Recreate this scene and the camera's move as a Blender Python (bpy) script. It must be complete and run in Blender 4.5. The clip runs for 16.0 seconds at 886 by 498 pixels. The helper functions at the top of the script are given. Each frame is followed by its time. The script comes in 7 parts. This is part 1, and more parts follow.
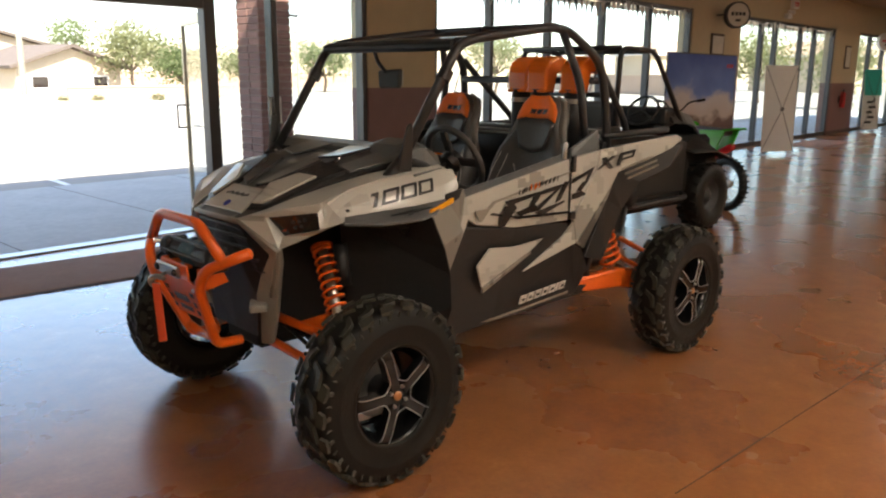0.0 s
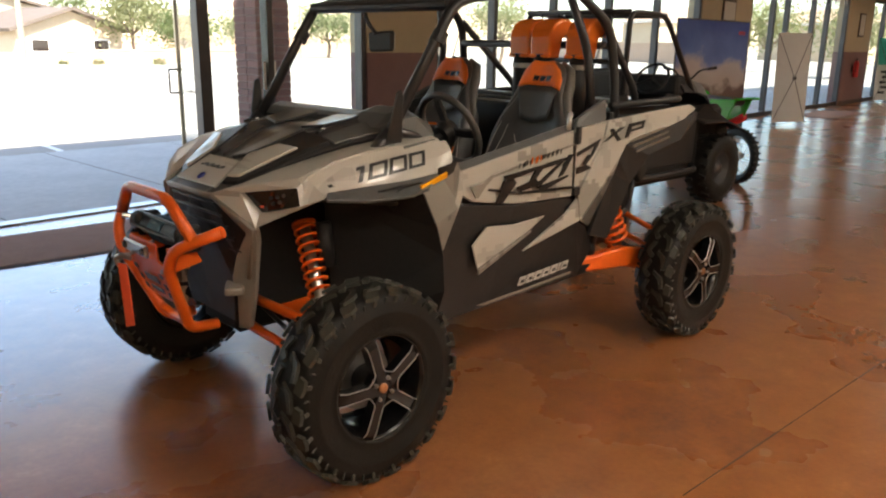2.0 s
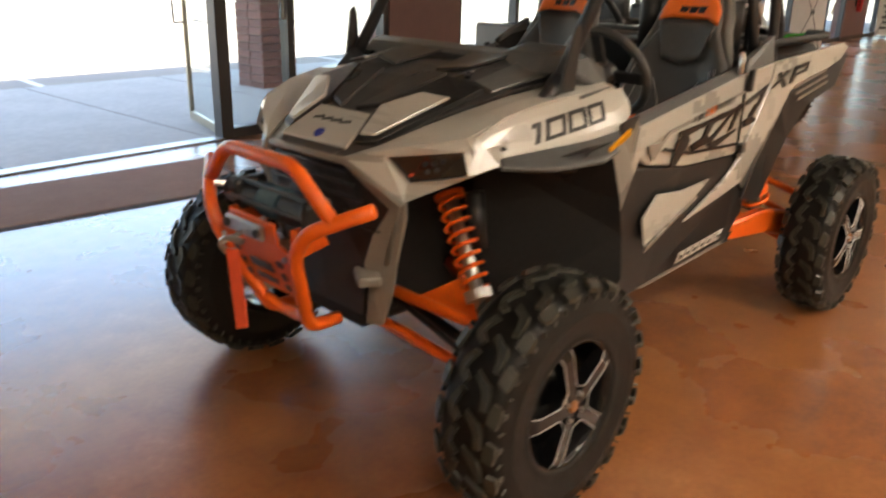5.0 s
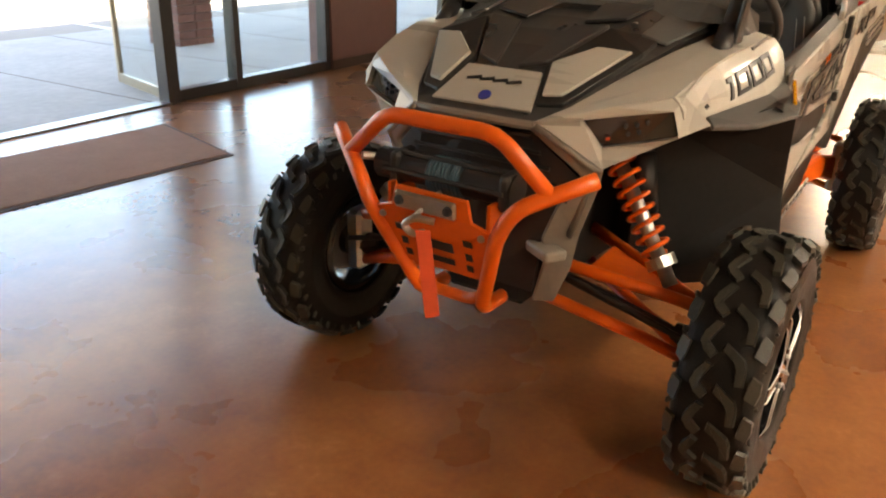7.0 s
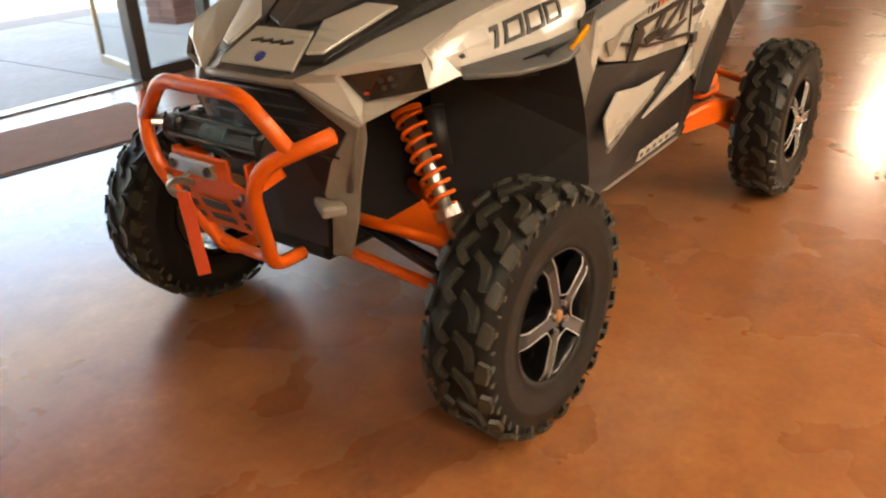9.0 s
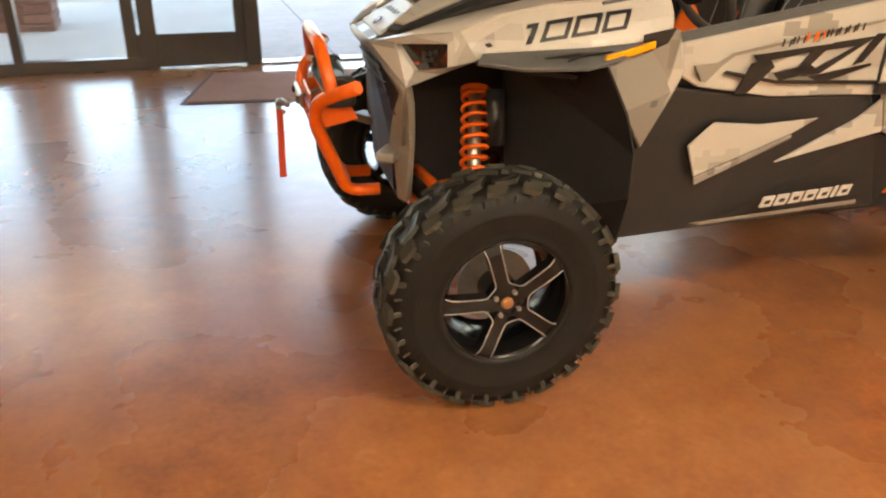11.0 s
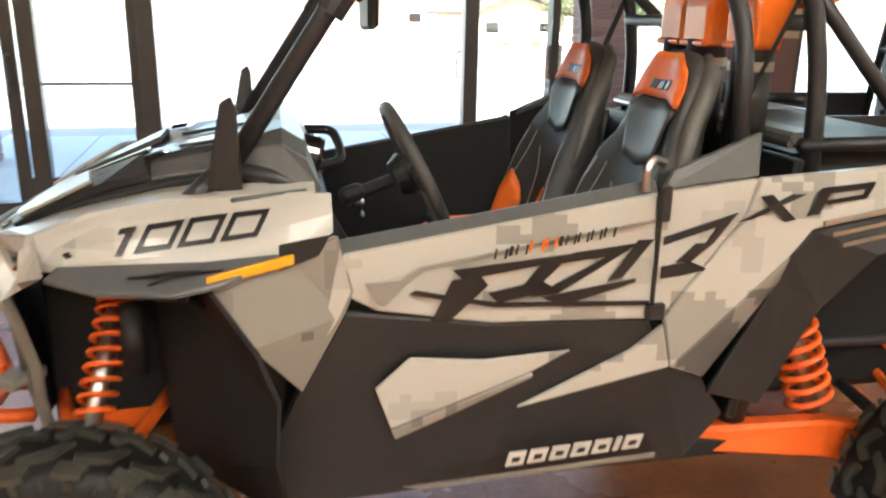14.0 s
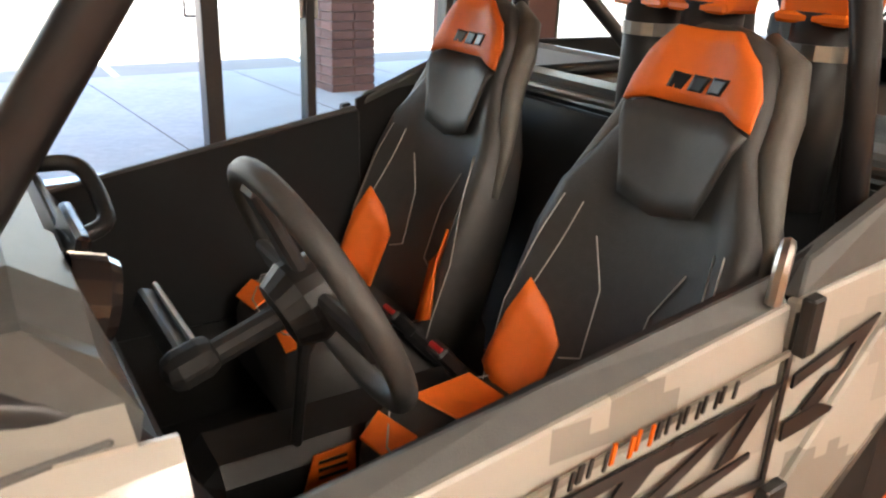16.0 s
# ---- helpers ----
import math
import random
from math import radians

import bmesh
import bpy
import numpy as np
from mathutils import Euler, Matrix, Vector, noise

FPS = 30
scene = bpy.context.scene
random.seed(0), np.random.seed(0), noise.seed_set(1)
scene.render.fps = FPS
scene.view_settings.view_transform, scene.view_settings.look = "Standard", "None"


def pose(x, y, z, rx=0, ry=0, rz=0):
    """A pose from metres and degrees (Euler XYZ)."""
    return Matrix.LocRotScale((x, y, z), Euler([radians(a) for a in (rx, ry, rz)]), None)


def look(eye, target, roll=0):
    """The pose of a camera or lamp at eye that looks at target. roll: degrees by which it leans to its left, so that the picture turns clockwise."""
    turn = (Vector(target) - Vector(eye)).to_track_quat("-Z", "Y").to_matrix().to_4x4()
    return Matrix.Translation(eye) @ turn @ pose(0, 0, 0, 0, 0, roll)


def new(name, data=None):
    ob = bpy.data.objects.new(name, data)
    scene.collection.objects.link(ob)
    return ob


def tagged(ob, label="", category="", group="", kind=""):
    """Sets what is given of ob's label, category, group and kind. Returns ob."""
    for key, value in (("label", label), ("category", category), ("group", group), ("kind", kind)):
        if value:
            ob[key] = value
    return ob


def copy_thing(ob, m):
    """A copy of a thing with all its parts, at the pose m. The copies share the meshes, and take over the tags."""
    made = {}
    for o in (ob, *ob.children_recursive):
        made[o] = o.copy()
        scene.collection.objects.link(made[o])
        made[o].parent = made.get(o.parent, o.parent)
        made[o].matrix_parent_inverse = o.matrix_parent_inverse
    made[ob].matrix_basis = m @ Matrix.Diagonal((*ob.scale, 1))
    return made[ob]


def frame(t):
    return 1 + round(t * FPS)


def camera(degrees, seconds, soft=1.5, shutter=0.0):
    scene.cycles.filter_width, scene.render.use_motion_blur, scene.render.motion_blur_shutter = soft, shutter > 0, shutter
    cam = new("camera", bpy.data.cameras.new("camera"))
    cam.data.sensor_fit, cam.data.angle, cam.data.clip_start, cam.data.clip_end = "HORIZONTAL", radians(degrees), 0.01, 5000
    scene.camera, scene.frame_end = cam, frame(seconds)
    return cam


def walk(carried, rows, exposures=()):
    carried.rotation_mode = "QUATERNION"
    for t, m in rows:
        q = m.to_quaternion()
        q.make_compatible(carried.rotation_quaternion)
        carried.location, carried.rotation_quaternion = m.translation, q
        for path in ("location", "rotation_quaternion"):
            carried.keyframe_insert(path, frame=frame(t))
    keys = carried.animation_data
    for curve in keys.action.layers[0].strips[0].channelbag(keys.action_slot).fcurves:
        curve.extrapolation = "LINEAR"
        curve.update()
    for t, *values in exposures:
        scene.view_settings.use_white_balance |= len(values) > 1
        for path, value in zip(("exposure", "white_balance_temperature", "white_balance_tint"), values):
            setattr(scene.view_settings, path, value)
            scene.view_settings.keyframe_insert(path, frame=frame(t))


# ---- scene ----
cam = camera(59.1, 16.0, soft=2.1, shutter=0.5)
PATH = [
    (0, (3.036, 3.011, 1.628), (1.684, 1.603, 1.192), 0.4),
    (0.5, (2.985, 3.018, 1.624), (1.688, 1.564, 1.174), 0.0),
    (1, (2.963, 3.002, 1.616), (1.69, 1.534, 1.141), -0.2),
    (1.5, (2.908, 2.937, 1.617), (1.601, 1.501, 1.138), 0.2),
    (2, (2.814, 2.849, 1.612), (1.483, 1.449, 1.097), 0.8),
    (2.5, (2.731, 2.733, 1.615), (1.44, 1.314, 1.051), 2.4),
    (3, (2.687, 2.637, 1.613), (1.426, 1.191, 1.048), 3.0),
    (3.5, (2.628, 2.524, 1.61), (1.389, 1.053, 1.061), 2.5),
    (4, (2.576, 2.352, 1.612), (1.317, 0.891, 1.08), 2.0),
    (4.5, (2.644, 2.174, 1.601), (1.307, 0.798, 1.039), 2.0),
    (5, (2.858, 1.893, 1.565), (1.5, 0.588, 0.893), 1.5),
    (5.2, (2.914, 1.791, 1.546), (1.57, 0.494, 0.834), 1.2),
    (7.3, (3.292, 1.045, 1.528), (1.745, 0.04, 0.755), 1.1),
    (7.4, (3.286, 1.045, 1.53), (1.735, 0.045, 0.757), 0.9),
    (7.5, (3.274, 1.052, 1.532), (1.724, 0.052, 0.759), 0.5),
    (8, (3.216, 1.245, 1.544), (1.65, 0.231, 0.822), -1.8),
    (8.5, (3.062, 1.561, 1.539), (1.55, 0.492, 0.784), -1.8),
    (8.7, (2.986, 1.64, 1.515), (1.504, 0.565, 0.70), -2.1),
    (10.8, (1.951, 2.647, 1.531), (1.405, 0.933, 0.659), 1.7),
    (11, (1.881, 2.729, 1.527), (1.408, 0.984, 0.673), 1.0),
    (11.5, (1.595, 2.884, 1.542), (1.29, 1.09, 0.713), -0.1),
    (12, (1.344, 2.899, 1.604), (1.0, 1.082, 0.842), -0.6),
    (12.5, (1.092, 2.755, 1.599), (0.62, 0.941, 0.901), 1.9),
    (13, (0.827, 2.671, 1.611), (0.398, 0.844, 0.92), 1.3),
    (13.5, (0.622, 2.547, 1.621), (0.294, 0.677, 0.991), 1.8),
    (14, (0.669, 2.234, 1.597), (0.276, 0.357, 1.028), 1.1),
    (14.5, (0.702, 1.889, 1.624), (0.15, 0.059, 1.039), 0.3),
    (15, (0.682, 1.559, 1.626), (0.015, -0.219, 0.998), 0.1),
    (15.5, (0.702, 1.257, 1.62), (-0.189, -0.391, 0.922), 1.5),
    (16, (0.693, 1.102, 1.625), (-0.324, -0.462, 0.904), 2.4),
]
walk(cam, [(t, look(eye, target, roll)) for t, eye, target, roll in PATH], ((0.0, 2.05, 6750, 10), (2.5, 2.2, 6800, 10), (5.0, 2.6, 7000, 10), (8.0, 3.0, 7900, 11), (11.0, 3.05, 8000, 11), (13.2, 3.18, 6050, 5), (14.5, 3.08, 6100, 5), (16.0, 3.1, 6600, 12)))

# ---------- world, sun, exposure ----------
world = bpy.data.worlds.new("sky")
scene.world = world
world.use_nodes = True
wn = world.node_tree
sky = wn.nodes.new("ShaderNodeTexSky")
sky.sky_type = "NISHITA"
sky.sun_disc = False
sky.sun_elevation = radians(48)
sky.sun_rotation = radians(25)
wn.links.new(sky.outputs[0], wn.nodes["Background"].inputs[0])
wn.nodes["Background"].inputs[1].default_value = 0.15
sun_data = bpy.data.lights.new("sun", "SUN")
sun_data.energy, sun_data.angle, sun_data.color = 5.0, radians(0.5), (1.0, 0.95, 0.87)
sun_lamp = new("sun", sun_data)
sun_lamp.matrix_world = look((3, 10, 11.5), (0, 0, 0))


# ---------- materials ----------
def nodes_of(name):
    m = bpy.data.materials.new(name)
    m.use_nodes = True
    nt = m.node_tree
    return m, nt, nt.nodes["Principled BSDF"]


def mat(name, col, rough=0.5, metal=0.0, var=0.12, scale=6.0, bump=0.0, bscale=60.0, coat=0.0, rvar=0.0, spec=0.5, rnd=0.0):
    """A surface with two scales of colour change, a varied gloss and a fine relief."""
    m, nt, p = nodes_of(name)
    L = nt.links.new
    tc = nt.nodes.new("ShaderNodeTexCoord")
    n1 = nt.nodes.new("ShaderNodeTexNoise")
    n1.inputs["Scale"].default_value, n1.inputs["Detail"].default_value = scale, 6
    n2 = nt.nodes.new("ShaderNodeTexNoise")
    n2.inputs["Scale"].default_value, n2.inputs["Detail"].default_value = scale * 9, 3
    L(tc.outputs["Object"], n1.inputs["Vector"])
    L(tc.outputs["Object"], n2.inputs["Vector"])
    mx = nt.nodes.new("ShaderNodeMath")
    mx.operation = "ADD"
    L(n1.outputs[0], mx.inputs[0])
    L(n2.outputs[0], mx.inputs[1])
    rg = nt.nodes.new("ShaderNodeMapRange")
    rg.inputs[1].default_value, rg.inputs[2].default_value = 0.6, 1.4
    rg.inputs[3].default_value, rg.inputs[4].default_value = 1 - var, 1 + var
    L(mx.outputs[0], rg.inputs[0])
    val = rg.outputs[0]
    if rnd:
        oi = nt.nodes.new("ShaderNodeObjectInfo")
        r2 = nt.nodes.new("ShaderNodeMapRange")
        r2.inputs[3].default_value, r2.inputs[4].default_value = 1 - rnd, 1 + rnd
        L(oi.outputs["Random"], r2.inputs[0])
        mm = nt.nodes.new("ShaderNodeMath")
        mm.operation = "MULTIPLY"
        L(val, mm.inputs[0])
        L(r2.outputs[0], mm.inputs[1])
        val = mm.outputs[0]
    sc = nt.nodes.new("ShaderNodeVectorMath")
    sc.operation = "SCALE"
    sc.inputs[0].default_value = col
    L(val, sc.inputs["Scale"])
    L(sc.outputs[0], p.inputs["Base Color"])
    p.inputs["Metallic"].default_value = metal
    p.inputs["Specular IOR Level"].default_value = spec
    p.inputs["Coat Weight"].default_value = coat
    p.inputs["Coat Roughness"].default_value = 0.08
    rr = nt.nodes.new("ShaderNodeMapRange")
    rr.inputs[3].default_value, rr.inputs[4].default_value = max(rough - rvar, 0.02), min(rough + rvar, 1)
    L(n1.outputs[0], rr.inputs[0])
    L(rr.outputs[0], p.inputs["Roughness"])
    if bump:
        n3 = nt.nodes.new("ShaderNodeTexNoise")
        n3.inputs["Scale"].default_value, n3.inputs["Detail"].default_value = bscale, 4
        L(tc.outputs["Object"], n3.inputs["Vector"])
        b = nt.nodes.new("ShaderNodeBump")
        b.inputs["Strength"].default_value, b.inputs["Distance"].default_value = bump, 0.01
        L(n3.outputs[0], b.inputs["Height"])
        L(b.outputs[0], p.inputs["Normal"])
    return m


def camo_mat(name, cols, cell=0.028, rough=0.32):
    """Painted plastic with a camouflage of small square cells in a few close tones."""
    m, nt, p = nodes_of(name)
    L = nt.links.new
    tc = nt.nodes.new("ShaderNodeTexCoord")
    sn = nt.nodes.new("ShaderNodeVectorMath")
    sn.operation = "SNAP"
    sn.inputs[1].default_value = (cell, 0.5, cell * 0.8)
    L(tc.outputs["Object"], sn.inputs[0])
    n = nt.nodes.new("ShaderNodeTexNoise")
    n.inputs["Scale"].default_value, n.inputs["Detail"].default_value, n.inputs["Roughness"].default_value = 4.2, 2, 0.6
    L(sn.outputs[0], n.inputs["Vector"])
    cr = nt.nodes.new("ShaderNodeValToRGB")
    cr.color_ramp.interpolation = "CONSTANT"
    e = cr.color_ramp.elements
    e[0].position, e[0].color = 0.0, (*cols[0], 1)
    e[1].position, e[1].color = 0.40, (*cols[1], 1)
    for at, c in zip((0.60, 0.68), cols[2:]):
        k = e.new(at)
        k.color = (*c, 1)
    L(n.outputs[0], cr.inputs[0])
    L(cr.outputs[0], p.inputs["Base Color"])
    n2 = nt.nodes.new("ShaderNodeTexNoise")
    n2.inputs["Scale"].default_value = 9
    rr = nt.nodes.new("ShaderNodeMapRange")
    rr.inputs[3].default_value, rr.inputs[4].default_value = rough - 0.08, rough + 0.1
    L(n2.outputs[0], rr.inputs[0])
    L(rr.outputs[0], p.inputs["Roughness"])
    p.inputs["Coat Weight"].default_value = 0.35
    p.inputs["Coat Roughness"].default_value = 0.12
    return m


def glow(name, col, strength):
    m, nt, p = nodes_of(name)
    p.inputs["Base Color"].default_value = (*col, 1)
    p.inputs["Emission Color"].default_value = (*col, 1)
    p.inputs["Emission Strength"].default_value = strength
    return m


def floor_mat():
    """Acid-stained, sealed concrete: rust and umber clouds under a thin gloss."""
    m, nt, p = nodes_of("stained_concrete")
    L = nt.links.new
    tc = nt.nodes.new("ShaderNodeTexCoord")
    n1 = nt.nodes.new("ShaderNodeTexNoise")
    n1.inputs["Scale"].default_value, n1.inputs["Detail"].default_value, n1.inputs["Roughness"].default_value, n1.inputs["Distortion"].default_value = 1.3, 5, 0.50, 0.0
    n2 = nt.nodes.new("ShaderNodeTexNoise")
    n2.inputs["Scale"].default_value, n2.inputs["Detail"].default_value, n2.inputs["Distortion"].default_value = 7.0, 6, 0.0
    n2.inputs["Roughness"].default_value = 0.55
    for n in (n1, n2):
        L(tc.outputs["Object"], n.inputs["Vector"])
    mx = nt.nodes.new("ShaderNodeMix")
    mx.inputs[0].default_value = 0.52
    L(n1.outputs[0], mx.inputs[2])
    L(n2.outputs[0], mx.inputs[3])
    cr = nt.nodes.new("ShaderNodeValToRGB")
    e = cr.color_ramp.elements
    e[0].position, e[0].color = 0.31, (0.180, 0.067, 0.034, 1)
    e[1].position, e[1].color = 0.69, (0.47, 0.208, 0.083, 1)
    for at, c in ((0.42, (0.265, 0.096, 0.037)), (0.50, (0.315, 0.118, 0.040)), (0.59, (0.365, 0.146, 0.050))):
        k = e.new(at)
        k.color = (*c, 1)
    n4 = nt.nodes.new("ShaderNodeTexNoise")
    n4.inputs["Scale"].default_value, n4.inputs["Detail"].default_value = 38, 4
    L(tc.outputs["Object"], n4.inputs["Vector"])
    fine = nt.nodes.new("ShaderNodeMix")
    fine.inputs[0].default_value = 0.22
    L(mx.outputs[0], fine.inputs[2])
    L(n4.outputs[0], fine.inputs[3])
    L(fine.outputs[0], cr.inputs[0])
    L(cr.outputs[0], p.inputs["Base Color"])
    rr = nt.nodes.new("ShaderNodeMapRange")
    rr.inputs[3].default_value, rr.inputs[4].default_value = 0.20, 0.36
    L(n1.outputs[0], rr.inputs[0])
    L(rr.outputs[0], p.inputs["Roughness"])
    p.inputs["Specular IOR Level"].default_value = 0.5
    p.inputs["Coat Weight"].default_value, p.inputs["Coat Roughness"].default_value, p.inputs["Coat IOR"].default_value = 0.8, 0.21, 1.55
    n3 = nt.nodes.new("ShaderNodeTexNoise")
    n3.inputs["Scale"].default_value, n3.inputs["Detail"].default_value = 2.5, 3
    L(tc.outputs["Object"], n3.inputs["Vector"])
    b = nt.nodes.new("ShaderNodeBump")
    b.inputs["Strength"].default_value, b.inputs["Distance"].default_value = 0.05, 0.02
    L(n3.outputs[0], b.inputs["Height"])
    L(b.outputs[0], p.inputs["Normal"])
    return m


def glass_mat(name, tint=(0.93, 0.96, 0.95)):
    m, nt, p = nodes_of(name)
    nt.nodes.remove(p)
    out = nt.nodes["Material Output"]
    g = nt.nodes.new("ShaderNodeBsdfGlossy")
    g.inputs["Roughness"].default_value = 0.02
    t = nt.nodes.new("ShaderNodeBsdfTransparent")
    t.inputs[0].default_value = (*tint, 1)
    lw = nt.nodes.new("ShaderNodeLayerWeight")
    lw.inputs[0].default_value = 0.5
    pw = nt.nodes.new("ShaderNodeMath")
    pw.operation, pw.inputs[1].default_value = "POWER", 5.0
    fr = nt.nodes.new("ShaderNodeMapRange")
    fr.inputs[3].default_value, fr.inputs[4].default_value = 0.03, 0.75
    nt.links.new(lw.outputs["Facing"], pw.inputs[0])
    nt.links.new(pw.outputs[0], fr.inputs[0])
    mixer = nt.nodes.new("ShaderNodeMixShader")
    nt.links.new(fr.outputs[0], mixer.inputs[0])
    nt.links.new(t.outputs[0], mixer.inputs[1])
    nt.links.new(g.outputs[0], mixer.inputs[2])
    nt.links.new(mixer.outputs[0], out.inputs[0])
    return m


def leaf_mat(name, col):
    """A thin leaf: part of the light passes through it."""
    m = mat(name, col, 0.6, var=0.3, scale=2.0)
    nt = m.node_tree
    p, out = nt.nodes["Principled BSDF"], nt.nodes["Material Output"]
    tr = nt.nodes.new("ShaderNodeBsdfTranslucent")
    tr.inputs[0].default_value = (col[0] * 1.5, col[1] * 1.6, col[2] * 1.2, 1)
    mixer = nt.nodes.new("ShaderNodeMixShader")
    mixer.inputs[0].default_value = 0.45
    nt.links.new(p.outputs[0], mixer.inputs[1])
    nt.links.new(tr.outputs[0], mixer.inputs[2])
    nt.links.new(mixer.outputs[0], out.inputs[0])
    return m


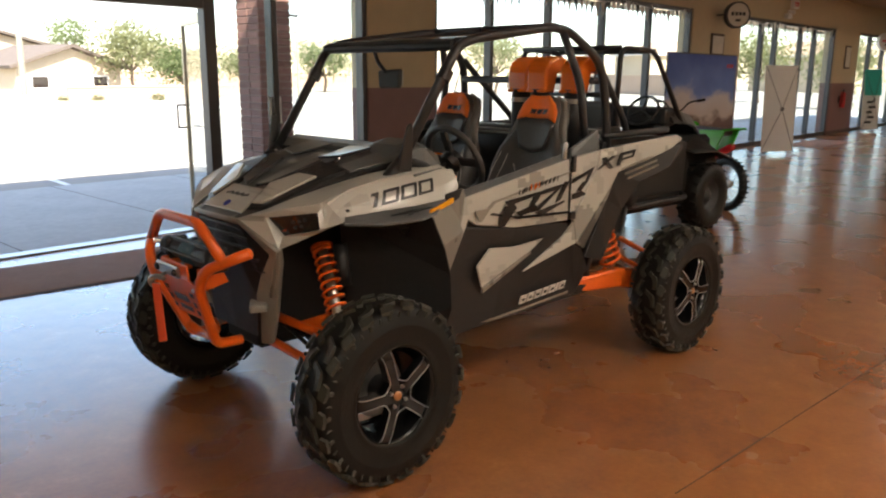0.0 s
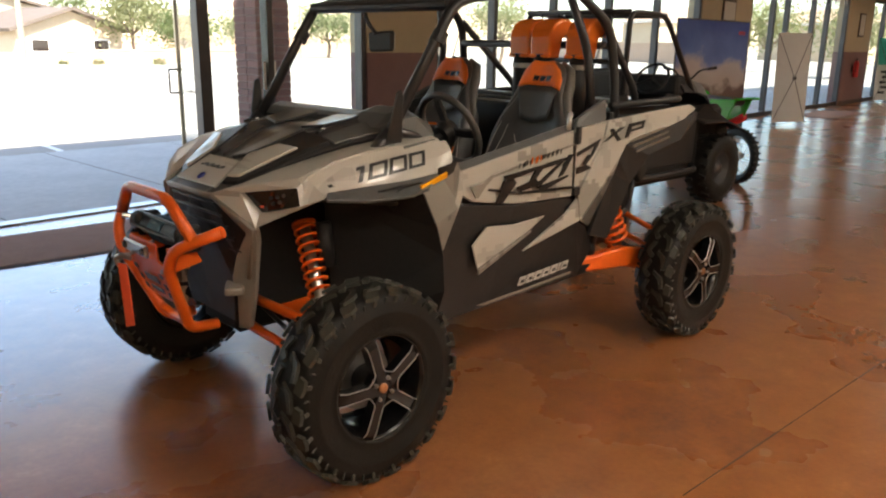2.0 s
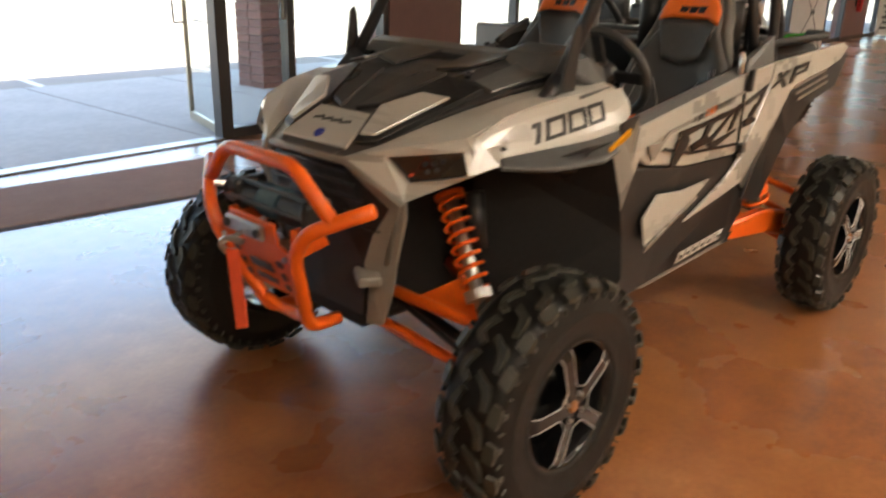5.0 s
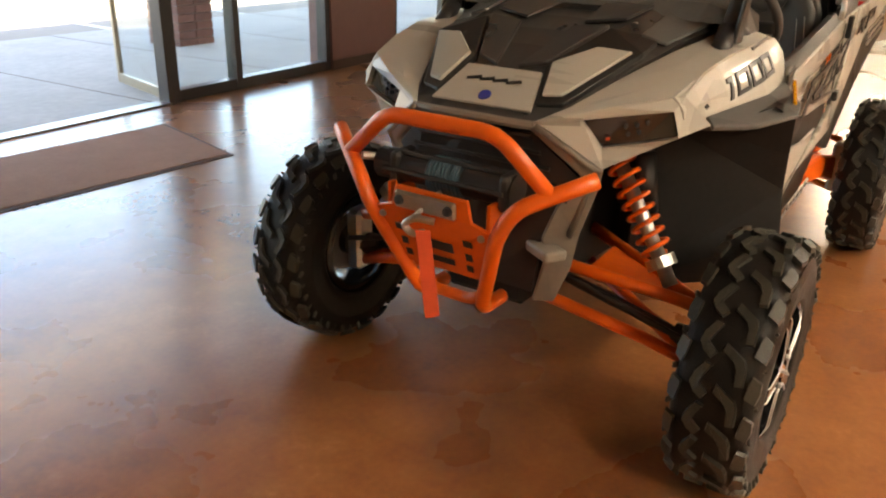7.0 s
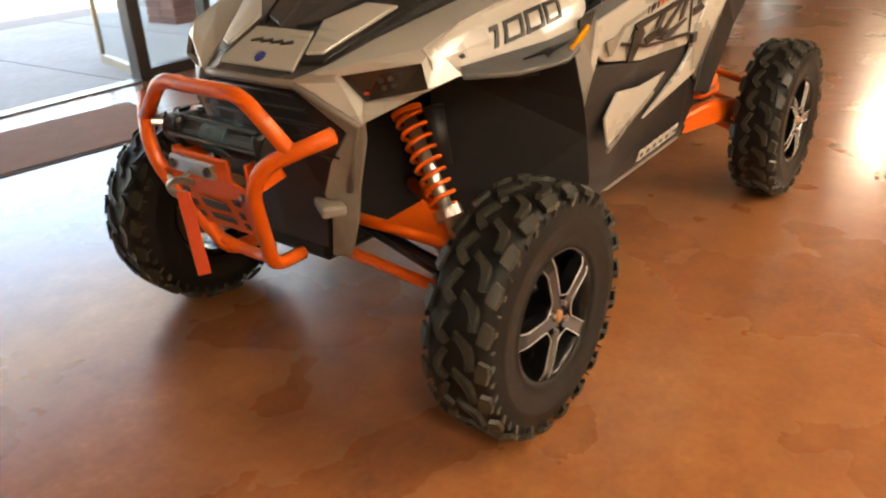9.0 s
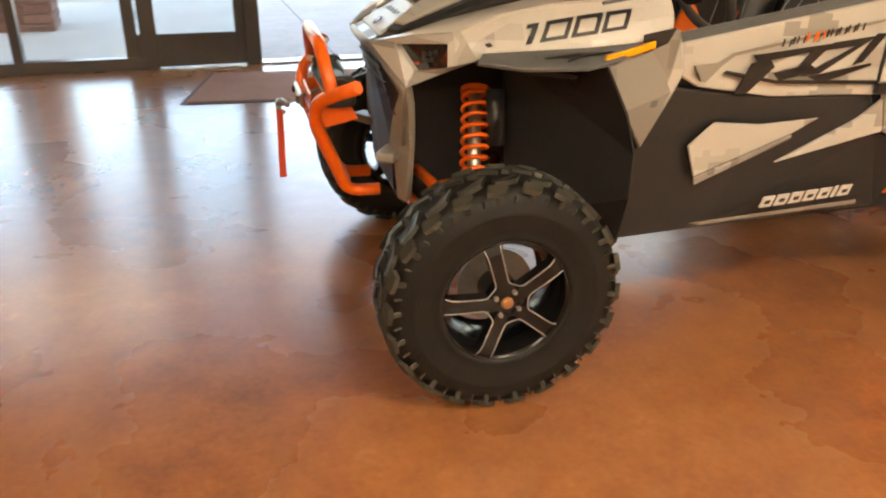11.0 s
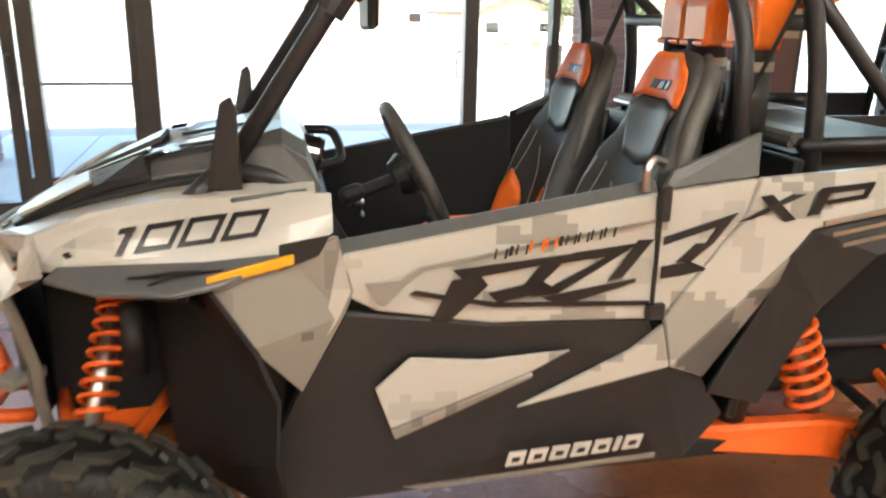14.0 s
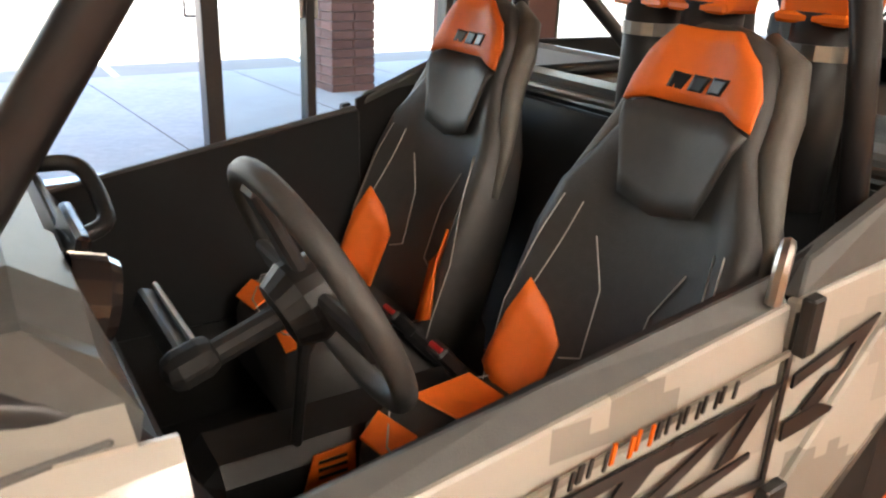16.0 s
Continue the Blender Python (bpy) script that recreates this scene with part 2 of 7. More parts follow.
M = {
    "floor": floor_mat(),
    "camo": camo_mat("camo_silver_paint", ((0.28, 0.27, 0.24), (0.445, 0.43, 0.385), (0.38, 0.365, 0.325), (0.29, 0.28, 0.25))),
    # darker copy of the silver camouflage, shade included, for creases and turned facets
    "camo_shade": camo_mat("camo_grey_paint", ((0.10, 0.095, 0.085), (0.24, 0.225, 0.195), (0.16, 0.15, 0.13), (0.30, 0.28, 0.25))),
    # the silver camouflage with the shade of a downturned panel put into its tones
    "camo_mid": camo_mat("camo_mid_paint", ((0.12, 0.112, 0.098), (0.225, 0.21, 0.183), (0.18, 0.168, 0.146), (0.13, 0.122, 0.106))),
    "taupe": mat("taupe_plastic", (0.22, 0.195, 0.165), 0.38, var=0.08, bump=0.05, bscale=400),
    "black": mat("black_plastic", (0.0155, 0.0155, 0.016), 0.42, var=0.25, bump=0.12, bscale=500, rvar=0.08),
    "black_matte": mat("black_liner", (0.014, 0.014, 0.0145), 0.62, var=0.2, bump=0.1, bscale=300, spec=0.3),
    "hood_black": mat("hood_black_plastic", (0.045, 0.044, 0.044), 0.30, var=0.15, rvar=0.08, coat=0.2),
    "cage": mat("cage_black_powdercoat", (0.021, 0.021, 0.023), 0.36, var=0.2, bump=0.05, bscale=700),
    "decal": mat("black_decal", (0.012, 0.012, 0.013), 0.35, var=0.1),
    "orange": mat("orange_powdercoat", (0.80, 0.125, 0.012), 0.36, var=0.07, bump=0.03, bscale=500, coat=0.25),
    "orange_vinyl": mat("orange_vinyl", (0.86, 0.17, 0.016), 0.52, var=0.06, bump=0.15, bscale=350),
    "orange_gloss": mat("orange_gloss_plastic", (0.84, 0.17, 0.015), 0.22, var=0.05, coat=0.4),
    "rubber": mat("tyre_rubber", (0.0075, 0.0073, 0.0068), 0.45, spec=0.30, var=0.3, scale=14, bump=0.25, bscale=160, rvar=0.1),
    # paler than the carcass: the shine on the lug tops is put into the colour
    "lug_rubber_lit": mat("scuffed_tread_rubber", (0.036, 0.036, 0.029), 0.36, spec=0.45, var=0.3, scale=14, bump=0.2, bscale=160, rvar=0.1),
    "rim_black": mat("gloss_black_alloy", (0.006, 0.006, 0.0065), 0.22, var=0.1, coat=0.15, spec=0.35),
    "machined": mat("machined_alloy", (0.66, 0.66, 0.65), 0.30, 0.7, var=0.06),
    "steel": mat("steel", (0.52, 0.51, 0.49), 0.34, 1.0, var=0.12, rvar=0.08),
    "disc": mat("brake_disc_steel", (0.22, 0.215, 0.21), 0.45, 0.8, var=0.15, rvar=0.08),
    "bronze": mat("bronze_cap", (0.45, 0.22, 0.10), 0.35, 0.7, var=0.1),
    "vinyl": mat("black_vinyl", (0.052, 0.051, 0.050), 0.44, var=0.15, bump=0.2, bscale=420, rvar=0.06),
    "vinyl_grey": mat("grey_vinyl", (0.125, 0.118, 0.105), 0.42, var=0.1, bump=0.2, bscale=420),
    "inner_grey": mat("inner_panel_grey", (0.019, 0.020, 0.021), 0.32, var=0.12, bump=0.1, bscale=450),
    "stitch": mat("grey_stitching", (0.42, 0.40, 0.38), 0.7, var=0.1),
    "dash": mat("dash_grey_plastic", (0.10, 0.105, 0.105), 0.36, var=0.12, bump=0.1, bscale=450),
    "amber": mat("amber_reflector", (0.80, 0.36, 0.015), 0.18, var=0.1, coat=0.6),
    "lens": mat("smoked_lamp_lens", (0.022, 0.017, 0.016), 0.10, var=0.2, coat=0.8),
    "red": mat("red_plastic", (0.55, 0.02, 0.025), 0.3, var=0.1, coat=0.3),
    "strap": mat("orange_red_webbing", (0.72, 0.09, 0.03), 0.75, var=0.1, bump=0.3, bscale=300),
    "belt": mat("black_webbing", (0.012, 0.012, 0.013), 0.8, var=0.2, bump=0.3, bscale=500),
    "rope": mat("grey_rope", (0.34, 0.33, 0.31), 0.8, var=0.2, bump=0.6, bscale=300),
    "winch_blue": mat("winch_label_teal", (0.045, 0.10, 0.135), 0.4, var=0.15),
    "badge_blue": mat("blue_badge_enamel", (0.05, 0.06, 0.30), 0.25, var=0.05, coat=0.4),
    "white_ink": mat("pale_silver_decal", (0.55, 0.53, 0.49), 0.35, var=0.08),
    "frame": mat("bronze_anodised_aluminium", (0.085, 0.081, 0.083), 0.36, 0.5, var=0.12, rvar=0.05),
    # paler aluminium with daylight on the metal put into its colour
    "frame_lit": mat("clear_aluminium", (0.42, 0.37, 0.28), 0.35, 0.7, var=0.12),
    "glass": glass_mat("window_glass"),
    "cream": mat("cream_wall_paint", (0.52, 0.42, 0.27), 0.72, var=0.06, bump=0.15, bscale=120),
    "plum": mat("plum_wall_paint", (0.225, 0.125, 0.115), 0.62, var=0.07, bump=0.15, bscale=120),
    "ceiling": mat("tan_ceiling_paint", (0.40, 0.32, 0.21), 0.8, var=0.05, bump=0.2, bscale=80),
    "brick": mat("plum_brick", (0.21, 0.105, 0.085), 0.8, var=0.18, scale=12, bump=0.5, bscale=90, rnd=0.22),
    "mortar": mat("mortar", (0.26, 0.20, 0.17), 0.9, var=0.15, bump=0.5),
    "concrete": mat("pavement_concrete", (0.42, 0.41, 0.38), 0.8, var=0.14, scale=1.4, bump=0.3, bscale=40),
    "asphalt": mat("sunbleached_asphalt", (0.30, 0.275, 0.235), 0.9, var=0.12, scale=0.35, bump=0.4, bscale=30),
    "line_paint": mat("road_line_paint", (0.78, 0.76, 0.70), 0.7, var=0.1),
    "stucco": mat("sand_stucco", (0.50, 0.40, 0.28), 0.85, var=0.08, scale=0.6, bump=0.3, bscale=20),
    "rooftile": mat("clay_roof_tiles", (0.40, 0.27, 0.19), 0.8, var=0.2, scale=3, bump=0.6, bscale=6),
    "shingle": mat("grey_brown_shingles", (0.115, 0.09, 0.072), 0.85, var=0.2, scale=3, bump=0.5, bscale=8),
    "dirt": mat("desert_gravel", (0.40, 0.32, 0.22), 0.95, var=0.2, scale=0.2, bump=0.4, bscale=4),
    "blockwall": mat("tan_block_wall", (0.40, 0.28, 0.20), 0.9, var=0.18, scale=2.0, bump=0.4, bscale=8),
    "leaf": leaf_mat("leaf_green", (0.095, 0.12, 0.045)),
    "leaf_pale": leaf_mat("leaf_pale_green", (0.16, 0.165, 0.08)),
    "bark": mat("bark", (0.14, 0.10, 0.07), 0.9, var=0.3, bump=0.5),
    "mat_carpet": mat("tan_door_mat", (0.36, 0.205, 0.145), 0.95, var=0.12, scale=5, bump=0.5, bscale=260),
    "mat_edge": mat("mat_rubber_edge", (0.10, 0.065, 0.05), 0.7, var=0.15),
    "white": mat("white_fabric", (0.66, 0.65, 0.62), 0.75, var=0.05, bump=0.1, bscale=300),
    "pole_white": mat("white_metal_tube", (0.72, 0.72, 0.70), 0.4, var=0.05),
    "green": mat("green_plastic", (0.05, 0.46, 0.035), 0.25, var=0.08, coat=0.4),
    "teal": mat("teal_print", (0.03, 0.36, 0.30), 0.5, var=0.1),
    "wood": mat("dark_wood", (0.07, 0.04, 0.025), 0.5, var=0.25, scale=4),
    "paper": mat("paper", (0.60, 0.57, 0.50), 0.7, var=0.1),
    "grey_body": mat("grey_body_plastic", (0.22, 0.22, 0.215), 0.32, var=0.08, coat=0.2),
    "skin_dark": mat("dark_housing", (0.03, 0.03, 0.032), 0.5, var=0.2),
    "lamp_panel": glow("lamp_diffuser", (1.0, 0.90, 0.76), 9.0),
}


def poster_mat():
    """A printed sky with white clouds over brown rock, for the printed poster."""
    m, nt, p = nodes_of("mountain_sky_print")
    L = nt.links.new
    tc = nt.nodes.new("ShaderNodeTexCoord")
    sp = nt.nodes.new("ShaderNodeSeparateXYZ")
    L(tc.outputs["Generated"], sp.inputs[0])
    n = nt.nodes.new("ShaderNodeTexNoise")
    n.inputs["Scale"].default_value, n.inputs["Detail"].default_value = 3.2, 7
    L(tc.outputs["Generated"], n.inputs["Vector"])
    ad = nt.nodes.new("ShaderNodeMath")
    ad.operation = "MULTIPLY_ADD"
    ad.inputs[1].default_value, ad.inputs[2].default_value = 0.55, -0.27
    L(n.outputs[0], ad.inputs[0])
    s2 = nt.nodes.new("ShaderNodeMath")
    L(sp.outputs[2], s2.inputs[0])
    L(ad.outputs[0], s2.inputs[1])
    cr = nt.nodes.new("ShaderNodeValToRGB")
    e = cr.color_ramp.elements
    e[0].position, e[0].color = 0.0, (0.07, 0.045, 0.04, 1)
    e[1].position, e[1].color = 0.30, (0.16, 0.10, 0.09, 1)
    for at, c in ((0.36, (0.60, 0.54, 0.52)), (0.56, (0.66, 0.62, 0.64)), (0.66, (0.14, 0.24, 0.62)), (1.0, (0.03, 0.08, 0.42))):
        k = e.new(at)
        k.color = (*c, 1)
    L(s2.outputs[0], cr.inputs[0])
    L(cr.outputs[0], p.inputs["Base Color"])
    p.inputs["Roughness"].default_value = 0.35
    return m


M["poster"] = poster_mat()


# ---------- mesh helpers ----------
def obj(name, bm, material, parent=None, smooth=False, label=""):
    me = bpy.data.meshes.new(name)
    bmesh.ops.recalc_face_normals(bm, faces=bm.faces)
    bm.to_mesh(me)
    bm.free()
    if material:
        me.materials.append(material)
    if smooth:
        me.polygons.foreach_set("use_smooth", [True] * len(me.polygons))
    ob = new(name, me)
    ob.parent = parent
    if label:
        ob["label"] = label
    return ob


def part(name, bm, material, parent, label="", smooth=False):
    return obj(name, bm, material, parent, smooth, label)


def clone(ob, parent=None, m=None, name=None):
    c = bpy.data.objects.new(name or ob.name.split(".")[0], ob.data)
    scene.collection.objects.link(c)
    c.parent = parent or ob.parent
    c.matrix_basis = m if m is not None else ob.matrix_basis
    if "label" in ob:
        c["label"] = ob["label"]
    return c


def thing(name, m, label, category, group=""):
    e = new(name)
    e.empty_display_size = 0.1
    e.matrix_basis = m
    return tagged(e, label, category, group)


def box(bm, c, s, m=None, bev=0.0, seg=1):
    g = bmesh.ops.create_cube(bm, size=1.0)
    vs = g["verts"]
    bmesh.ops.scale(bm, vec=s, verts=vs)
    if bev:
        es = list({e for v in vs for e in v.link_edges})
        r = bmesh.ops.bevel(bm, geom=es, offset=bev, segments=seg, affect="EDGES", profile=0.5)
        vs = list({v for f in r["faces"] for v in f.verts} | {v for v in vs if v.is_valid})
    mm = Matrix.Translation(c) @ (m or Matrix.Identity(4))
    bmesh.ops.transform(bm, matrix=mm, verts=vs)
    return bm


def boxed(c, s, m=None, bev=0.0, seg=1):
    return box(bmesh.new(), c, s, m, bev, seg)


def frames_along(pts):
    pts = [Vector(p) for p in pts]
    out, n0 = [], None
    for i, p in enumerate(pts):
        d = (pts[min(i + 1, len(pts) - 1)] - pts[max(i - 1, 0)]).normalized()
        if n0 is None:
            n0 = d.orthogonal().normalized()
        else:
            n0 = (n0 - d * n0.dot(d)).normalized()
        out.append((p, d, n0, d.cross(n0)))
    return out


def rounded(pts, r=0.05, seg=4):
    """The polyline with its corners turned into short arcs."""
    pts = [Vector(p) for p in pts]
    out = [pts[0]]
    for a, b, c in zip(pts, pts[1:], pts[2:]):
        k = min(r, (a - b).length * 0.45, (c - b).length * 0.45)
        s, e = b + (a - b).normalized() * k, b + (c - b).normalized() * k
        for i in range(seg + 1):
            t = i / seg
            out.append(s * (1 - t) ** 2 + b * 2 * t * (1 - t) + e * t * t)
    out.append(pts[-1])
    return out


def tube(bm, pts, r, seg=12, closed=False, flat=None):
    """A round bar along pts; flat=(a, b) gives an oval or band section."""
    rings = []
    for i, (p, d, n, b) in enumerate(frames_along(pts)):
        rr = r[i] if isinstance(r, (list, tuple)) else r
        ring = []
        for k in range(seg):
            a = 2 * math.pi * k / seg
            ca, sa = math.cos(a), math.sin(a)
            ring.append(bm.verts.new(p + n * ca * rr * (flat[0] if flat else 1) + b * sa * rr * (flat[1] if flat else 1)))
        rings.append(ring)
    for r0, r1 in zip(rings, rings[1:]):
        for k in range(seg):
            bm.faces.new((r0[k], r0[(k + 1) % seg], r1[(k + 1) % seg], r1[k]))
    if closed:
        for k in range(seg):
            bm.faces.new((rings[-1][k], rings[-1][(k + 1) % seg], rings[0][(k + 1) % seg], rings[0][k]))
    else:
        bm.faces.new(rings[0])
        bm.faces.new(rings[-1])
    return bm


def plate(pts, thick, bev=0.004, away=None):
    """A panel with the outline pts (points in space), thick along its normal, with eased edges. away: the side that it thickens to."""
    bm = bmesh.new()
    vs = [bm.verts.new(Vector(p)) for p in pts]
    f = bm.faces.new(vs)
    f.normal_update()
    n = f.normal.copy()
    if away is not None and n.dot(Vector(away)) < 0:
        n = -n
    r = bmesh.ops.extrude_face_region(bm, geom=[f])
    bmesh.ops.translate(bm, vec=n * thick, verts=[g for g in r["geom"] if isinstance(g, bmesh.types.BMVert)])
    if bev:
        bmesh.ops.bevel(bm, geom=list(bm.edges), offset=bev, segments=1, affect="EDGES", profile=0.5, clamp_overlap=True)
    big = [f for f in bm.faces if len(f.verts) > 4]
    bmesh.ops.triangulate(bm, faces=big)
    return bm


def lathe(bm, prof, seg=48, axis="y"):
    """Turns the (radius, along) profile about the axis."""
    rings = []
    for rad, al in prof:
        ring = []
        for k in range(seg):
            a = 2 * math.pi * k / seg
            c, s = rad * math.cos(a), rad * math.sin(a)
            ring.append(bm.verts.new({"y": (c, al, s), "z": (c, s, al), "x": (al, c, s)}[axis]))
        rings.append(ring)
    for r0, r1 in zip(rings, rings[1:]):
        for k in range(seg):
            bm.faces.new((r0[k], r0[(k + 1) % seg], r1[(k + 1) % seg], r1[k]))
    return bm


MID = -0.05  # the vehicle's centre line in its own frame


def side(s, y):
    """The sideways place y of the left half (s = 1), or its mirror image on the right (s = -1)."""
    return y if s > 0 else 2 * MID - y


def mirror_y(pts):
    return [(x, 2 * MID - y, z) for x, y, z in pts]


def loft(bm, rows, cap=True):
    """Skins open rows of points, each with the same count."""
    vs = [[bm.verts.new(Vector(p)) for p in row] for row in rows]
    for a, b in zip(vs, vs[1:]):
        for k in range(len(a) - 1):
            bm.faces.new((a[k], a[k + 1], b[k + 1], b[k]))
    return bm


def thicken(bm, t):
    """Gives an open skin a thickness."""
    bmesh.ops.recalc_face_normals(bm, faces=bm.faces)
    bmesh.ops.solidify(bm, geom=list(bm.faces), thickness=t)
    return bm


def back_skin(bm, vec):
    """Gives an open skin a thickness along vec."""
    r = bmesh.ops.extrude_face_region(bm, geom=list(bm.faces))
    bmesh.ops.translate(bm, vec=Vector(vec), verts=[g for g in r["geom"] if isinstance(g, bmesh.types.BMVert)])
    return bm

# ---------- the building: local x runs along the window wall, local y points into the room ----------
WALL = pose(-1.0, -4.71, 0, 0, 0, 3.3)
CEIL, HEAD = 3.75, 2.95


def wbox(name, u0, u1, v0, v1, z0, z1, material, label="", cat="", kind="structure", parent=None, bev=0.0):
    bm = boxed(((u0 + u1) / 2, (v0 + v1) / 2, (z0 + z1) / 2), (abs(u1 - u0), abs(v1 - v0), abs(z1 - z0)), bev=bev)
    ob = obj(name, bm, material, parent)
    if parent is None:
        ob.matrix_basis = WALL
        tagged(ob, label, cat, "", kind)
    return ob


wbox("floor", -31, 9.5, 0.0, 13.5, -0.12, 0.0, M["floor"], "rust-brown stained and sealed concrete showroom floor", "floor")
wbox("ceiling", -31, 9.5, -0.25, 13.5, CEIL, CEIL + 0.2, M["ceiling"], "plain tan painted showroom ceiling", "ceiling")
wbox("wall_back", -31, 9.5, 13.5, 13.8, 0, CEIL, M["cream"], "plain cream painted back wall of the showroom", "wall")
wbox("wall_east", 9.5, 9.8, -0.25, 13.5, 0, CEIL, M["cream"], "plain cream painted end wall", "wall")
wbox("wall_west", -31.3, -31, -0.25, 13.5, 0, CEIL, M["cream"], "plain cream painted far end wall", "wall")
wbox("wall_header", -31, 9.5, -0.25, 0.02, HEAD, CEIL - 0.002, M["cream"], "cream painted wall above the shop windows", "wall")
wbox("parapet", -31.3, 9.8, -0.3, 0.0, CEIL + 0.2, 5.3, M["stucco"], "sand stucco parapet over the shop front", "wall")
wbox("roof_slab", -31.3, 9.8, 0.002, 13.8, CEIL + 0.2, CEIL + 0.5, M["stucco"], "flat roof slab of the showroom", "roof")
# floor control joint
jt = obj("floor_joint", boxed((-0.8, 0, 0.0006), (2.4, 0.005, 0.0012)), M["black_matte"])
jt.matrix_basis = pose(0, 1.625, 0, 0, 0, -1.5)
tagged(jt, "thin saw-cut joint in the concrete floor", "floor joint", "", "structure")

# piers between the glazed bays: plum dado below, cream above, dark base strip
for a, b in ((-3.34, -2.14), (-13.2, -10.83), (-21.95, -19.75), (-31, -27.5), (5.6, 9.5)):
    wbox("wall_pier", a, b, -0.25, 0.06, 0, 1.46, M["plum"], "plum painted lower half of a wall pier", "wall")
    wbox("wall_pier_upper", a, b, -0.25, 0.058, 1.46, HEAD, M["cream"], "cream painted upper half of a wall pier", "wall")
    wbox("baseboard", a + 0.003, b - 0.003, 0.06, 0.072, 0.0, 0.1, M["mat_edge"], "dark rubber baseboard strip", "baseboard")

# glazed bays: frame of bronze aluminium with real panes
BAYS = (
    ("window_1", -2.14, 5.6, (-0.79, 0.0, 2.70, 3.57, 4.6), ((-2.14, -0.79), (-0.79, 0.0), (3.57, 4.6), (4.6, 5.6))),
    ("window_2", -10.83, -3.34, (-4.56, -6.0, -7.58, -9.19), ((-4.56, -3.34), (-6.0, -4.56), (-7.58, -6.0), (-9.19, -7.58), (-10.83, -9.19))),
    ("window_3", -19.75, -13.2, (-14.56, -15.43, -17.16, -18.21), ((-14.56, -13.2), (-15.43, -14.56), (-17.16, -15.43), (-18.21, -17.16), (-19.75, -18.21))),
    ("window_4", -27.5, -21.95, (-23.3, -24.8, -26.2), ((-23.3, -21.95), (-24.8, -23.3), (-26.2, -24.8), (-27.5, -26.2))),
)
for name, a, b, posts, panes in BAYS:
    w = thing(name, WALL, "tall shop window in a dark bronze aluminium frame", "window")
    w["kind"] = "structure"
    for p in (a + 0.03, b - 0.03, *posts):
        wide = 0.13 if name == "window_1" and p in (0.0, 2.70, 3.57) else 0.075
        part("mullion", boxed((p, -0.03, HEAD / 2), (wide, 0.13, HEAD), bev=0.004), M["frame"], w)
    for p0, p1 in panes:
        part("bottom_rail", boxed(((p0 + p1) / 2, -0.03, 0.05), (p1 - p0, 0.11, 0.10), bev=0.004), M["frame"], w)
        g = part("pane", boxed(((p0 + p1) / 2, -0.03, HEAD / 2 + 0.05), (p1 - p0 - 0.04, 0.008, HEAD - 0.12)), M["glass"], w)
        g.visible_shadow = False
    part("top_rail", boxed(((a + b) / 2, -0.03, HEAD - 0.04), (b - a, 0.115, 0.08), bev=0.004), M["frame"], w)
    if name == "window_1":
        part("threshold", boxed((1.35, -0.03, 0.008), (2.6, 0.16, 0.016), bev=0.004), M["steel"], w, "worn aluminium door threshold")


def door_leaf(name, m, label, st=0.10, rail=0.28, metal="frame"):
    """A glazed swing door, 1 m wide: stiles, rails, pane, push bar and a square pull handle."""
    d = thing(name, m, label, "door")
    d["kind"] = "structure"
    wd, ht = 1.02, 2.25
    for x in (st / 2, wd - st / 2):
        part("stile", boxed((x, 0, ht / 2 + 0.01), (st, 0.045, ht), bev=0.004), M[metal], d)
    part("bottom_rail", boxed((wd / 2, 0, 0.01 + rail / 2), (wd - 2 * st, 0.045, rail), bev=0.004), M[metal], d)
    part("top_rail", boxed((wd / 2, 0, ht - 0.05), (wd - 2 * st, 0.045, 0.11), bev=0.004), M[metal], d)
    g = part("pane", boxed((wd / 2, 0, (ht + rail) / 2 - 0.04), (wd - 2 * st, 0.008, ht - rail - 0.1)), M["glass"], d)
    g.visible_shadow = False
    part("push_bar", tube(bmesh.new(), [(0.1, -0.05, 1.03), (wd - 0.1, -0.05, 1.03)], 0.012, 10), M["frame"], d)
    h = part("pull_handle", tube(bmesh.new(), rounded([(wd - 0.05, 0.022, 1.0), (wd - 0.05, 0.12, 1.0), (wd - 0.05, 0.12, 1.26), (wd - 0.05, 0.022, 1.26)], 0.01, 2), 0.011, 8), M["frame"], d, "square black pull handle")
    return d


# one leaf closed beside the opening, one swung out and left open
door_leaf("door_1", WALL @ pose(2.745, -0.03, 0.0), "closed glazed swing door with a deep bottom rail")
# the open leaf takes the aluminium tone that has the daylight in it
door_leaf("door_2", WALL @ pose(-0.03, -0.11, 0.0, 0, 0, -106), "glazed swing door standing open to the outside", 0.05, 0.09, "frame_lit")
wbox("door_transom", 0.07, 3.5, -0.09, 0.03, 2.27, 2.37, M["frame"], "bronze aluminium transom bar over the doors", "door frame")
tp = wbox("transom_pane", 0.07, 3.5, -0.034, -0.026, 2.37, HEAD - 0.08, M["glass"], "clear glass pane over the doors", "window")
tp.visible_shadow = False

# assumed ceiling lamps, out of view, added to light the room: flat panels in a frame
lamp = thing("ceiling_light", pose(0, 0, CEIL), "flat white ceiling light panel in a metal frame, added out of view", "lamp", "ceiling lights")
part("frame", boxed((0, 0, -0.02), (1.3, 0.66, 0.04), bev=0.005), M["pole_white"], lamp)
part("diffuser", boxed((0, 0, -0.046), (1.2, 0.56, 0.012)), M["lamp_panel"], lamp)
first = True
